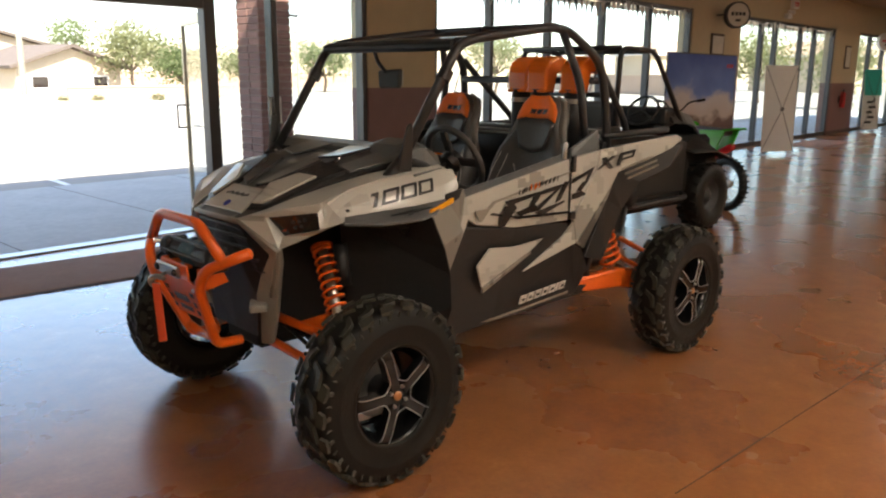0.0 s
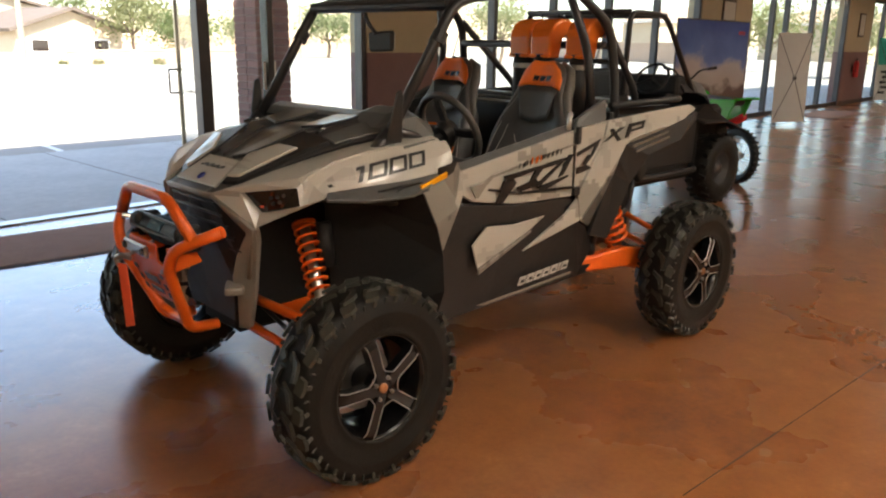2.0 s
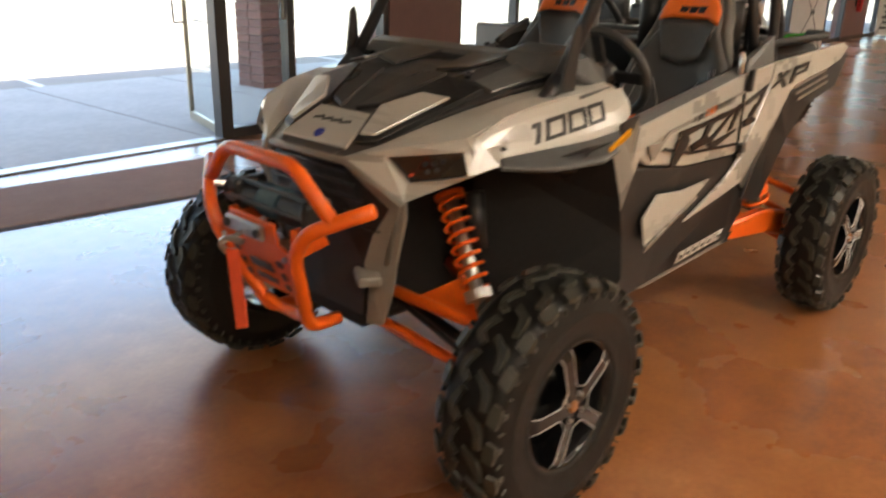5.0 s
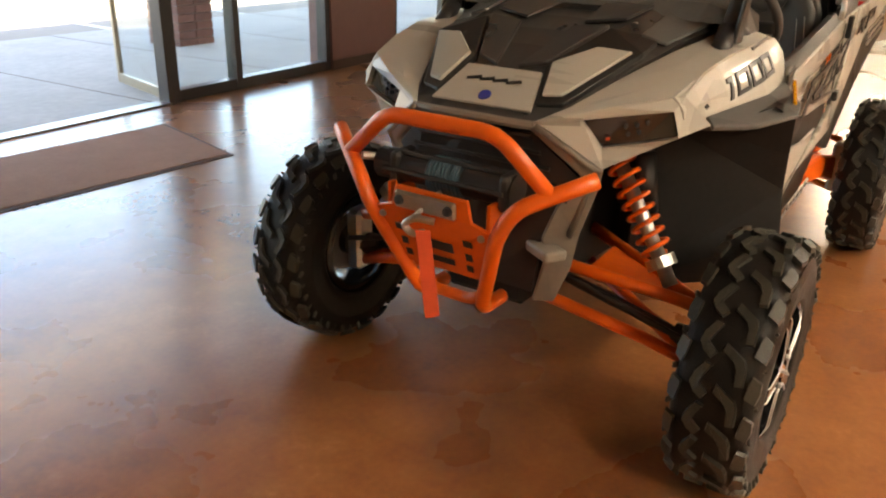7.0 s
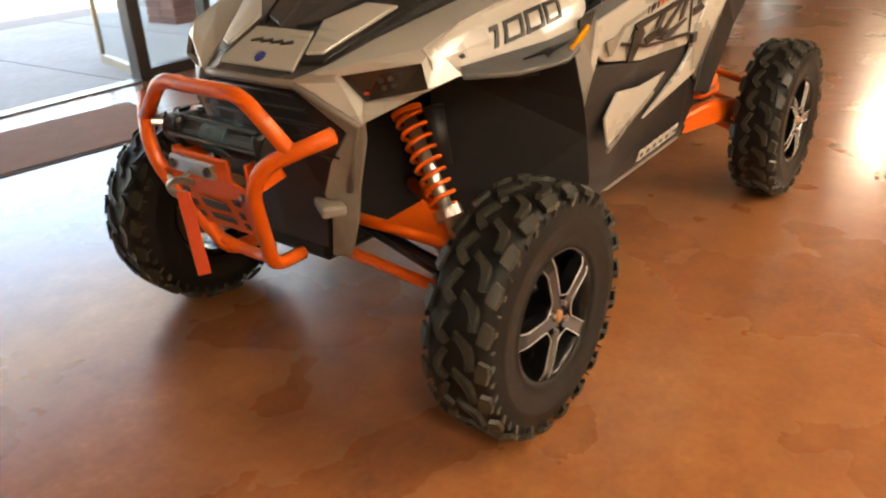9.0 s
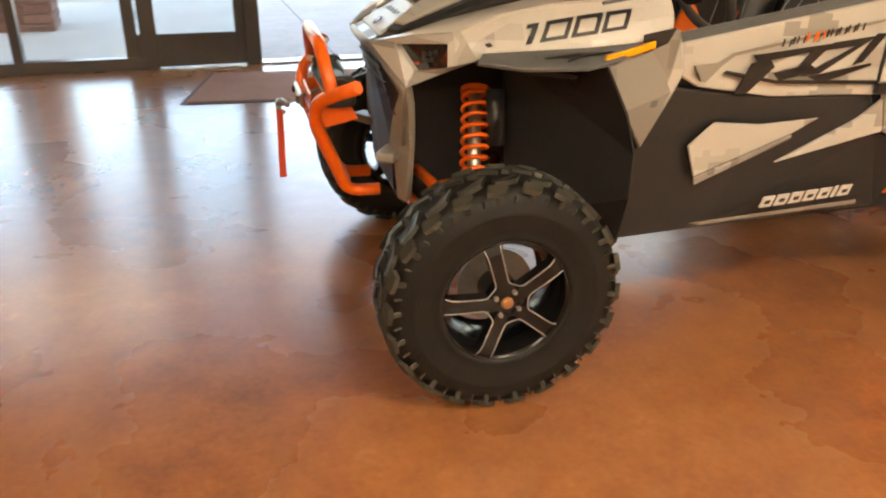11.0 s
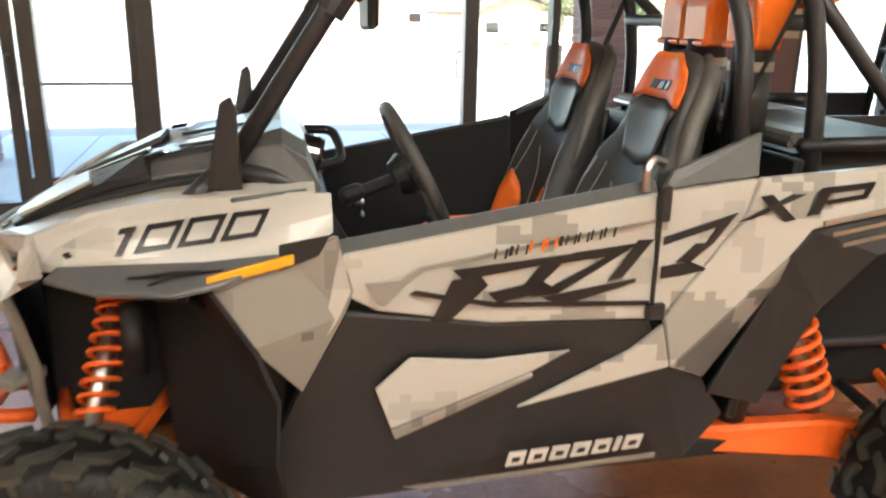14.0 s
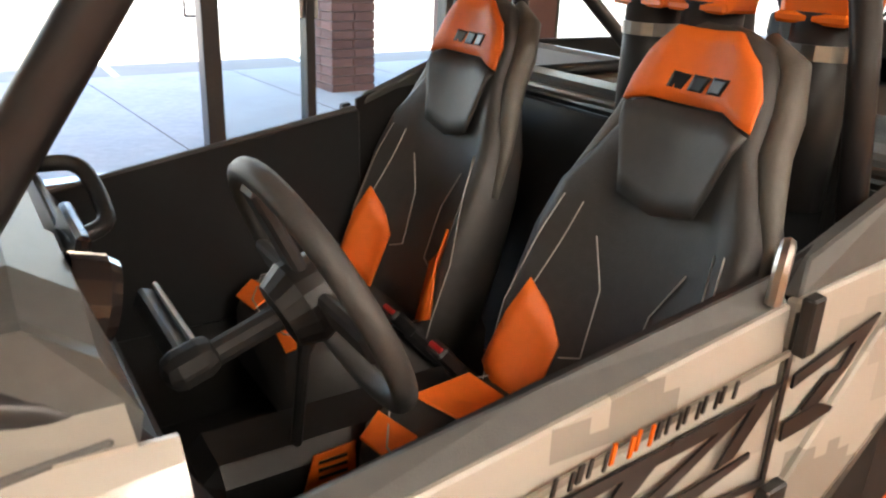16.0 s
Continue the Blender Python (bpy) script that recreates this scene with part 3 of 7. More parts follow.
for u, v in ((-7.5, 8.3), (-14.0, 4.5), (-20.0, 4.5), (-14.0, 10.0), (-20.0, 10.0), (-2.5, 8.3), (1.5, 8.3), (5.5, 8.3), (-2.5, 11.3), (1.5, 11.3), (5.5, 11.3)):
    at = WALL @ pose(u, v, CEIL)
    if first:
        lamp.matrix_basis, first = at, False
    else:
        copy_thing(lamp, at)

# ---------- brick columns outside and the porch roof they carry ----------
BRICK = None


def brick_column(u, v, sx=0.56, sy=0.56, h=3.3):
    global BRICK
    c = thing("brick_column", WALL @ pose(u, v, -0.05), "square column of plum coloured brick with pale joints", "column", "porch columns")
    c["kind"] = "structure"
    part("core", boxed((0, 0, h / 2), (sx - 0.02, sy - 0.02, h)), M["mortar"], c)
    bl, bh, bd = 0.27, 0.092, 0.03
    if BRICK is None:
        BRICK = part("brick", boxed((0, 0, 0), (bl, bd, bh), bev=0.006), M["brick"], c)
        keep = BRICK
    n = 0
    for row in range(int(h / (bh + 0.012))):
        z = 0.05 + row * (bh + 0.012)
        for side in range(4):
            turn = pose(0, 0, 0, 0, 0, 90 * side)
            for k in (-1, 1):
                m = turn @ pose(k * (sx / 4) + (0.012 if row % 2 else -0.012), sy / 2 - 0.008, z)
                if n == 0 and BRICK.parent == c:
                    BRICK.matrix_basis = m
                else:
                    clone(BRICK, c, m, "brick")
                n += 1
    return c


brick_column(-2.62, -2.83)
brick_column(4.88, -2.6)
wbox("porch_beam", -31, 9.8, -3.15, -2.5, 3.25, 3.75, M["stucco"], "sand stucco beam carried by the brick columns", "beam")

# ---------- outdoors ----------
g = bmesh.new()
bmesh.ops.create_grid(g, x_segments=1, y_segments=1, size=1500)
ground = obj("ground", g, M["dirt"])
ground.matrix_basis = pose(0, 0, -0.25)
tagged(ground, "pale desert gravel ground reaching to the horizon", "ground", "", "structure")
wbox("pavement", -60, 30, -4.6, -0.1, -0.25, -0.03, M["concrete"], "grey concrete pavement before the shop front", "pavement", bev=0.012)
for k in range(-10, 8):
    wbox("pavement_joint", k * 1.9, k * 1.9 + 0.012, -4.58, -0.12, -0.029, -0.0275, M["mat_edge"], "tooled joint in the concrete pavement", "pavement")
wbox("road", -140, 60, -60, -4.6, -0.24, -0.17, M["asphalt"], "sun-bleached asphalt of the car park", "road")
for k in range(-9, 5):
    l = obj("parking_line", boxed((0, 0, 0), (0.10, 5.2, 0.006)), M["line_paint"])
    l.matrix_basis = WALL @ pose(k * 2.9 - 0.8, -7.6, -0.166, 0, 0, -5)
    tagged(l, "faded white painted parking line on asphalt", "road marking", "parking lines", "structure")
wbox("parking_line_far", -60, 20, -16.1, -15.98, -0.168, -0.164, M["line_paint"], "long faded white line across the car park", "road marking")
wbox("traffic_island", -30, 14, -30, -27.4, -0.2, -0.05, M["concrete"], "raised concrete island in the car park", "kerb", bev=0.02)


def block_wall(x, y, rz, length, h):
    ob = obj("garden_wall", boxed((0, 0, h / 2), (length, 0.3, h), bev=0.02), M["blockwall"])
    ob.matrix_basis = pose(x, y, -0.24, 0, 0, rz)
    cap = part("coping", boxed((0, 0, h + 0.05), (length + 0.1, 0.4, 0.1), bev=0.01), M["stucco"], ob)
    tagged(ob, "long low tan block garden wall with a coping", "wall", "garden walls", "structure")


block_wall(-38, -80, 20, 62, 1.9)
block_wall(-72, -52, 60, 55, 1.9)
block_wall(-21, -50.8, 17, 14, 0.9)


def house(name, x, y, rz, w, d, h, pitch):
    e = thing(name, pose(x, y, -0.25, 0, 0, rz), "low sand stucco house with a hipped clay tile roof", "house", "houses across the road")
    part("wall", boxed((0, 0, h / 2), (w, d, h)), M["stucco"], e)
    bm = bmesh.new()
    o = 0.6
    b = [bm.verts.new(p) for p in ((-w / 2 - o, -d / 2 - o, h), (w / 2 + o, -d / 2 - o, h), (w / 2 + o, d / 2 + o, h), (-w / 2 - o, d / 2 + o, h))]
    t = [bm.verts.new((s * (w / 2 - d / 2.2), 0, h + pitch)) for s in (-1, 1)]
    for f in ((b[0], b[1], t[1], t[0]), (b[1], b[2], t[1]), (b[2], b[3], t[0], t[1]), (b[3], b[0], t[0]), (b[3], b[2], b[1], b[0])):
        bm.faces.new(f)
    part("roof", bm, M["rooftile"], e)
    part("fascia", boxed((0, 0, h - 0.12), (w + 1.1, d + 1.1, 0.2)), M["white"], e)
    for k in range(3):
        wx = -w / 2 + w * (k + 0.7) / 3.4
        wi = part("window", boxed((wx, d / 2 + 0.02, h * 0.52), (1.7, 0.08, 1.3), bev=0.01), M["white"], e)
        part("pane", boxed((wx, d / 2 + 0.07, h * 0.52), (1.5, 0.03, 1.1)), M["lens"], wi)
    return e


def gabled_house(x, y, rz, w, d, h, pitch, label):
    """A low stucco house whose gable faces the road, with a shallow shingle roof."""
    e = thing("house", pose(x, y, -0.25, 0, 0, rz), label, "house", "houses across the road")
    part("wall", boxed((0, 0, h / 2), (w, d, h)), M["stucco"], e)
    for yy in (-d / 2 + 0.22, d / 2 - 0.02):
        part("gable", plate([(-w / 2, yy, h), (w / 2, yy, h), (0, yy, h + pitch)], 0.2, 0, (0, -1, 0)), M["stucco"], e)
    for s in (1, -1):
        part("roof", plate([(0, -d / 2 - 0.5, h + pitch + 0.05), (0, d / 2 + 0.5, h + pitch + 0.05), (s * (w / 2 + 0.6), d / 2 + 0.5, h - 0.6 * pitch / (w / 2) + 0.05), (s * (w / 2 + 0.6), -d / 2 - 0.5, h - 0.6 * pitch / (w / 2) + 0.05)], 0.22, 0.01, (0, 0, 1)), M["shingle"], e)
    for k in (-0.28, 0.30):
        wi = part("window", boxed((k * w, d / 2 + 0.02, h * 0.55), (1.3, 0.08, 0.9), bev=0.01), M["white"], e)
        part("pane", boxed((k * w, d / 2 + 0.07, h * 0.55), (1.1, 0.03, 0.7)), M["lens"], wi)
    return e


gabled_house(-15.6, -56.6, 14, 7.6, 6, 2.2, 1.25, "low stucco house with a shingle gable facing the road")
gabled_house(-13.2, -66.5, 14, 13.5, 7, 3.2, 1.55, "broad stucco house with a shallow shingle roof behind")
house("house", -82, -48, 60, 9, 8, 4.4, 1.7)
house("house", -98, -37, 70, 12, 8, 4.4, 1.8)


def tree(name, x, y, h, r, leafm, label, trunk=0.14, n=900, lift=0.45):
    """A tapered trunk with limbs, and a ragged crown of small leaf clumps."""
    e = thing(name, pose(x, y, -0.25, 0, 0, random.uniform(0, 360)), label, "tree", "trees across the road")
    bm = bmesh.new()
    rng = random.Random(int(x * 7 + y * 13))
    tube(bm, [(0, 0, 0), (0.05 * h, 0, h * 0.25), (0.02 * h, 0.03 * h, h * lift), (0, 0, h * 0.75)], [trunk, trunk * 0.8, trunk * 0.6, trunk * 0.2], 8)
    tips = []
    for k in range(7):
        a = k * 2.4
        tip = (math.cos(a) * r * 0.7, math.sin(a) * r * 0.7, h * (lift + 0.12 + 0.05 * k))
        tube(bm, [(0.03 * h, 0.02 * h, h * lift * 0.9), (tip[0] * 0.5, tip[1] * 0.5, (h * lift + tip[2]) / 2), tip], [trunk * 0.45, trunk * 0.3, trunk * 0.1], 6)
        tips.append(tip)
    part("trunk", bm, M["bark"], e)
    verts, faces = [], []
    for k in range(int(n * 2.6)):
        t = rng.choice(tips)
        c = Vector((rng.gauss(t[0] * 0.8, r * 0.30), rng.gauss(t[1] * 0.8, r * 0.30), rng.gauss(t[2] + h * 0.05, h * 0.13)))
        s = rng.uniform(0.07, 0.16) * (r / 2.2)
        d1 = Vector((rng.uniform(-1, 1), rng.uniform(-1, 1), rng.uniform(-1, 1))).normalized()
        d2 = d1.orthogonal().normalized()
        i = len(verts)
        verts += [c - d1 * s, c + d2 * s * 0.5, c + d1 * s, c - d2 * s * 0.5]
        faces.append((i, i + 1, i + 2, i + 3))
    me = bpy.data.meshes.new("crown")
    me.from_pydata(verts, [], faces)
    me.materials.append(leafm)
    cr = new("crown", me)
    cr.parent = e
    return e


tree("tree", -20.1, -52.3, 5.0, 2.3, M["leaf_pale"], "slim pale green desert tree with an airy crown", 0.13, 1200, 0.42)
tree("tree", -27.5, -60.2, 4.4, 2.6, M["leaf"], "dense dark green tree behind a garden wall", 0.16, 1400, 0.30)
tree("tree", -24.5, -78, 6.6, 2.4, M["leaf"], "green tree rising over the house roofs", 0.16, 900, 0.5)
tree("tree", -36, -66, 4.2, 2.4, M["leaf_pale"], "pale green tree by the garden wall", 0.14, 900, 0.35)
tree("tree", -43, -62, 5.0, 3.0, M["leaf"], "broad green tree behind the garden wall", 0.18, 1200, 0.35)
tree("tree", -41, -37.5, 5.2, 2.4, M["leaf_pale"], "pale yellow-green tree across the road", 0.15, 1000, 0.4)
tree("tree", -51.5, -22, 5.0, 2.2, M["leaf_pale"], "pale yellow-green tree near the far doors", 0.15, 900, 0.35)
tree("tree", -44, -14, 4.5, 2.0, M["leaf_pale"], "bushy pale green tree near the far doors", 0.15, 900, 0.3)


def bush(x, y, r):
    rng = random.Random(int(x * 31 + y * 17))
    verts, faces = [], []
    for k in range(260):
        d = Vector((rng.gauss(0, 1), rng.gauss(0, 1), abs(rng.gauss(0, 0.8)))).normalized() * r * rng.uniform(0.4, 1)
        d1 = Vector((rng.uniform(-1, 1), rng.uniform(-1, 1), rng.uniform(-0.2, 1))).normalized() * r * 0.16
        d2 = d1.orthogonal().normalized() * r * 0.06
        i = len(verts)
        verts += [d - d1, d + d2, d + d1, d - d2]
        faces.append((i, i + 1, i + 2, i + 3))
    me = bpy.data.meshes.new("desert_bush")
    me.from_pydata(verts, [], faces)
    me.materials.append(M["leaf_pale"])
    ob = new("desert_bush", me)
    ob.matrix_basis = pose(x, y, -0.06)
    tagged(ob, "small round grey-green desert bush on gravel", "bush", "desert bushes")


for x, y, r in ((-13.6, -47.5, 0.35), (-15.4, -46.8, 0.4), (-18.6, -45.5, 0.5), (-30, -33.5, 0.5), (-38, -30, 0.6)):
    bush(x, y, r)


def lamp_post(x, y, h, r, label):
    e = thing("street_lamp", pose(x, y, -0.25), label, "street lamp", "street lamps")
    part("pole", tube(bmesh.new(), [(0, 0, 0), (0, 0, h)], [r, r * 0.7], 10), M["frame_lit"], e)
    part("base", boxed((0, 0, 0.35), (r * 4, r * 4, 0.7), bev=0.03), M["concrete"], e)
    part("head", boxed((0.35, 0, h), (0.8, 0.3, 0.12), bev=0.03), M["frame"], e)


lamp_post(-9.4, -40.2, 7.5, 0.16, "tall tan car park lamp pole on a concrete foot")
lamp_post(-19.0, -30.3, 4.6, 0.06, "slim dark street lamp pole")
lamp_post(-37.7, -26.0, 6.0, 0.10, "pale lamp pole across the road")

# low hills on the horizon
bm = bmesh.new()
hv = []
for k in range(61):
    a = radians(180 + 110 * k / 60)
    x, y = 900 * math.cos(a), 900 * math.sin(a)
    hz = 30 + 26 * noise.noise(Vector((k * 0.21, 0.3, 0))) + 12 * noise.noise(Vector((k * 0.9, 3.3, 0)))
    hv.append((bm.verts.new((x, y, -1)), bm.verts.new((x * 1.05, y * 1.05, hz)), bm.verts.new((x * 1.2, y * 1.2, -1))))
for p, q in zip(hv, hv[1:]):
    bm.faces.new((p[0], q[0], q[1], p[1]))
    bm.faces.new((p[1], q[1], q[2], p[2]))
hills = obj("backdrop_hills", bm, M["dirt"], None, True)
tagged(hills, "hazy bare desert hills on the horizon", "hills", "", "structure")

# door mat inside the open doorway
dm = thing("door_mat", pose(0, 0, 0), "long tan carpet door mat with a dark rubber edge", "mat")
part("carpet", plate([(-0.43, -4.10, 0.006), (-0.20, -3.09, 0.006), (2.25, -3.25, 0.006), (2.05, -4.18, 0.006)], 0.006, 0.002, (0, 0, 1)), M["mat_carpet"], dm)
part("rubber_edge", plate([(-0.47, -4.13, 0.001), (-0.22, -3.05, 0.001), (2.29, -3.21, 0.001), (2.08, -4.21, 0.001)], 0.005, 0.001, (0, 0, 1)), M["mat_edge"], dm)

# ---------- the side-by-side off-road vehicle: local x points ahead, y to its left ----------
CAR = thing("off_road_vehicle", pose(0, -0.04, 0), "two-seat silver camouflage off-road buggy with orange bumper and springs", "off-road vehicle")


# --- wheels: built once, shared by all four corners
TR, TH = 0.382, 0.113


def tyre_bm(seg=60):
    """The carcass alone: bead, bulged sidewall with fine ribs, and the crown under the lugs."""
    prof = [(0.194, -TH * 0.70), (0.203, -TH * 0.86), (0.214, -TH * 0.93), (0.218, -TH * 0.90), (0.240, -TH * 0.96), (0.285, -TH * 0.985), (0.290, -TH * 1.0), (0.296, -TH * 0.98), (0.325, -TH * 0.94), (0.350, -TH * 0.85), (TR - 0.016, -TH * 0.66), (TR - 0.0125, -TH * 0.3), (TR - 0.012, 0)]
    prof = prof + [(r, -a) for r, a in reversed(prof[:-1])]
    return lathe(bmesh.new(), prof, seg)


def crown(u):
    """The radius of the tread surface at u across the tyre."""
    f = min(abs(u) / TH, 1.15)
    return TR - 0.003 * f * f - 0.034 * max(f - 0.62, 0) ** 2 / 0.28


def lug_bm(outline, ht=0.014):
    """A tread block over the outline (across, round), bent round the tyre, with sloping flanks and a sipe down its middle."""
    bm = bmesh.new()
    cu, cv = sum(p[0] for p in outline) / len(outline), sum(p[1] for p in outline) / len(outline)

    def at(u, v, r):
        a = v / TR
        return bm.verts.new((r * math.cos(a), u, -r * math.sin(a)))

    lo = [at(cu + (u - cu) * 1.10, cv + (v - cv) * 1.05, crown(u) - ht) for u, v in outline]
    hi = [at(u, v, crown(u)) for u, v in outline]
    n = len(outline)
    top = bm.faces.new(hi)
    for k in range(n):
        bm.faces.new((lo[k], lo[(k + 1) % n], hi[(k + 1) % n], hi[k]))
    bmesh.ops.triangulate(bm, faces=[top])
    return bm


# hooked blocks of the two middle rows, blocks of the shoulder, thin ribs on the sidewall
HOOK = ((0.050, 0.050), (0.068, 0.047), (0.066, 0.000), (0.058, -0.020), (0.010, -0.050), (0.006, -0.028), (0.036, -0.008), (0.046, 0.010))
HOOK_IN = ((-0.022, 0.046), (-0.010, 0.028), (-0.034, 0.006), (-0.026, -0.014), (-0.012, -0.044), (-0.030, -0.050), (-0.050, -0.016), (-0.056, 0.010), (-0.042, 0.032))
SHOULDER = ((0.078, 0.024), (0.104, 0.036), (0.110, 0.006), (0.108, -0.022), (0.088, -0.034), (0.082, -0.012))
LUGS = {}
TREAD_N = 22


def tread(tyre):
    def put(key, make, turn, name):
        m = Matrix.Rotation(-2 * math.pi * turn / TREAD_N, 4, "Y")
        if key in LUGS:
            clone(LUGS[key], tyre, m, name)
        else:
            LUGS[key] = part(name, make(), M["lug_rubber_lit"], tyre)
            LUGS[key].matrix_basis = m

    def flip(o):
        return [(-u, -v) for u, v in o]

    def rib(sgn, wd):
        return boxed((0.330, sgn * (TH * 0.915), 0), (0.046, 0.008, wd), pose(0, 0, 0, 0, 0, sgn * 17), 0.002)

    for k in range(TREAD_N):
        put("a", lambda: lug_bm(HOOK), k, "tread_lug")
        put("b", lambda: lug_bm(HOOK_IN), k + 0.45, "tread_lug")
        put("c", lambda: lug_bm(SHOULDER), k + 0.55, "shoulder_lug")
        put("d", lambda: lug_bm(flip(SHOULDER)), k + 0.05, "shoulder_lug")
        for sgn in (1, -1):
            put(("e", sgn), lambda: rib(sgn, 0.016), k + 0.55, "side_lug")
            put(("f", sgn), lambda: rib(sgn, 0.006), k + 0.05, "side_rib")


def spoke_bm():
    """One broad spoke in the plane y = 0.1, parallel sided, flaring where it meets the rim."""
    bm = bmesh.new()
    pts = [(0.035, -0.0205), (0.170, -0.0225), (0.198, -0.029), (0.198, 0.029), (0.170, 0.0225), (0.035, 0.0205)]
    lo = [bm.verts.new((x, 0.060, z)) for x, z in pts]
    hi = [bm.verts.new((x, 0.1035 - (0.012 if x > 0.18 else 0.0), z)) for x, z in pts]
    bm.faces.new(lo)
    bm.faces.new(hi)
    for k in range(len(pts)):
        bm.faces.new((lo[k], lo[(k + 1) % len(pts)], hi[(k + 1) % len(pts)], hi[k]))
    return bm


def edge_bm():
    """The bright machined line round the window between two spokes: out along one, round its root, out along the next."""
    h = radians(36)

    def leg(sgn):
        d, n = Vector((math.cos(h), 0, sgn * math.sin(h))), Vector((-math.sin(h) * sgn, 0, math.cos(h)))
        return [d * r - n * (sgn * w) + Vector((0, 0.1045 - (0.011 if r > 0.185 else 0), 0)) for r, w in ((0.192, 0.0255), (0.170, 0.0215), (0.066, 0.0200))]

    a, b = leg(1), leg(-1)
    return tube(bmesh.new(), rounded(a + list(reversed(b)), 0.012, 3), 0.0018, 6)


WHEEL = {}


def wheel(parent, x, y, z, flip, spin=0.0, camber=0.0):
    turn = pose(x, y, z, camber, 0, 180 if flip else 0) @ Matrix.Rotation(radians(spin), 4, "Y")
    if not WHEEL:
        w = WHEEL["wheel"] = part("wheel", lathe(bmesh.new(), [(0.168, -0.10), (0.182, -0.095), (0.172, -0.06), (0.172, 0.050), (0.192, 0.082), (0.198, 0.098), (0.205, 0.096), (0.194, 0.06), (0.190, -0.07), (0.198, -0.10), (0.168, -0.10)], 48), M["rim_black"], parent, "gloss black alloy wheel with machined edges", True)
        ty = WHEEL["tyre"] = part("tyre", tyre_bm(), M["rubber"], parent, "black knobbly mud tyre", True)
        ty.matrix_basis = turn
        tread(ty)
        WHEEL["brake_disc"] = part("brake_disc", lathe(bmesh.new(), [(0.03, -0.03), (0.122, -0.03), (0.122, -0.022), (0.03, -0.022), (0.03, -0.03)], 40), M["disc"], w)
        WHEEL["hub"] = part("hub", lathe(bmesh.new(), [(0.0, 0.098), (0.040, 0.098), (0.058, 0.090), (0.062, 0.06), (0.055, -0.06), (0.0, -0.06)], 32), M["rim_black"], w)
        WHEEL["hub_cap"] = part("hub_cap", lathe(bmesh.new(), [(0.0, 0.108), (0.014, 0.108), (0.019, 0.104), (0.020, 0.09)], 24), M["bronze"], w)
        WHEEL["spoke"], WHEEL["spoke_edge"], WHEEL["lug_nut"] = [], [], []
        for k in range(5):
            a = Matrix.Rotation(radians(72 * k), 4, "Y")
            turned = a @ Matrix.Rotation(radians(36), 4, "Y")
            for key, bm, mt in (("spoke", spoke_bm(), "rim_black"), ("spoke_edge", edge_bm(), "machined")):
                if WHEEL[key]:
                    bm.free()
                    WHEEL[key].append(clone(WHEEL[key][0], w, turned if key == "spoke_edge" else a))
                else:
                    o = part(key, bm, M[mt], w)
                    o.matrix_basis = turned if key == "spoke_edge" else a
                    WHEEL[key].append(o)
        for k in range(4):
            a = Matrix.Rotation(radians(90 * k + 45), 4, "Y") @ Matrix.Translation((0.042, 0.098, 0))
            if WHEEL["lug_nut"]:
                WHEEL["lug_nut"].append(clone(WHEEL["lug_nut"][0], w, a))
            else:
                o = part("lug_nut", lathe(bmesh.new(), [(0.0, 0.016), (0.006, 0.015), (0.008, 0.010), (0.008, 0.0)], 6), M["steel"], w)
                o.matrix_basis = a
                WHEEL["lug_nut"].append(o)
        w.matrix_basis = turn
        return w
    w = clone(WHEEL["wheel"], parent, turn)
    tread(clone(WHEEL["tyre"], parent, turn))
    for key in ("brake_disc", "hub", "hub_cap"):
        clone(WHEEL[key], w)
    for key in ("spoke", "spoke_edge", "lug_nut"):
        for o in WHEEL[key]:
            clone(o, w)
    return w


RH = 0.381
wheel(CAR, 1.155, 0.738, RH, False, -74)
wheel(CAR, 1.155, -0.80, RH, True, 40)
wheel(CAR, -1.146, 0.744, RH, False, 31)
wheel(CAR, -1.146, -0.815, RH, True, 5)


def both(name, pts, thick, material, label="", bev=0.004, away=(0, -1, 0)):
    """A panel on the left flank and its mirror on the right."""
    part(name, plate(pts, thick, bev, away), material, CAR, label)
    part(name, plate(mirror_y(pts), thick, bev, (away[0], -away[1], away[2])), material, CAR, label)


# --- flank panels
FEN_X = (1.235, 1.16, 1.02, 0.84, 0.66, 0.565)
FEN_LO = ((0.485, 1.050), (0.515, 1.040), (0.560, 1.055), (0.600, 1.075), (0.605, 1.095), (0.575, 1.130))
FEN_HI = ((0.452, 1.115), (0.468, 1.145), (0.488, 1.178), (0.508, 1.200), (0.525, 1.210), (0.530, 1.212))


def fender_at(x, f, off=0.0):
    """The point of the left front fender at x, f of the way up its side."""
    k = [float(np.interp(-x, [-v for v in FEN_X], [p[n] for p in rows])) for rows in (FEN_LO, FEN_HI) for n in (0, 1)]
    bulge = 0.012 * math.sin(math.pi * min(max(f, 0), 1))
    return Vector((x, k[0] + (k[2] - k[0]) * f + bulge + off, k[1] + (k[3] - k[1]) * f + off * 0.3))


for s in (1, -1):
    bm = bmesh.new()
    loft(bm, [[(p.x, side(s, p.y), p.z) for p in (fender_at(x, f) for f in (0, 0.2, 0.5, 0.8, 1.0))] for x in (1.235, 1.16, 1.09, 1.02, 0.93, 0.84, 0.75, 0.66, 0.61, 0.565)])
    back_skin(bm, (0, -s * 0.012, -0.004))
    part("front_fender", bm, M["camo"], CAR, "silver camouflage front fender panel")
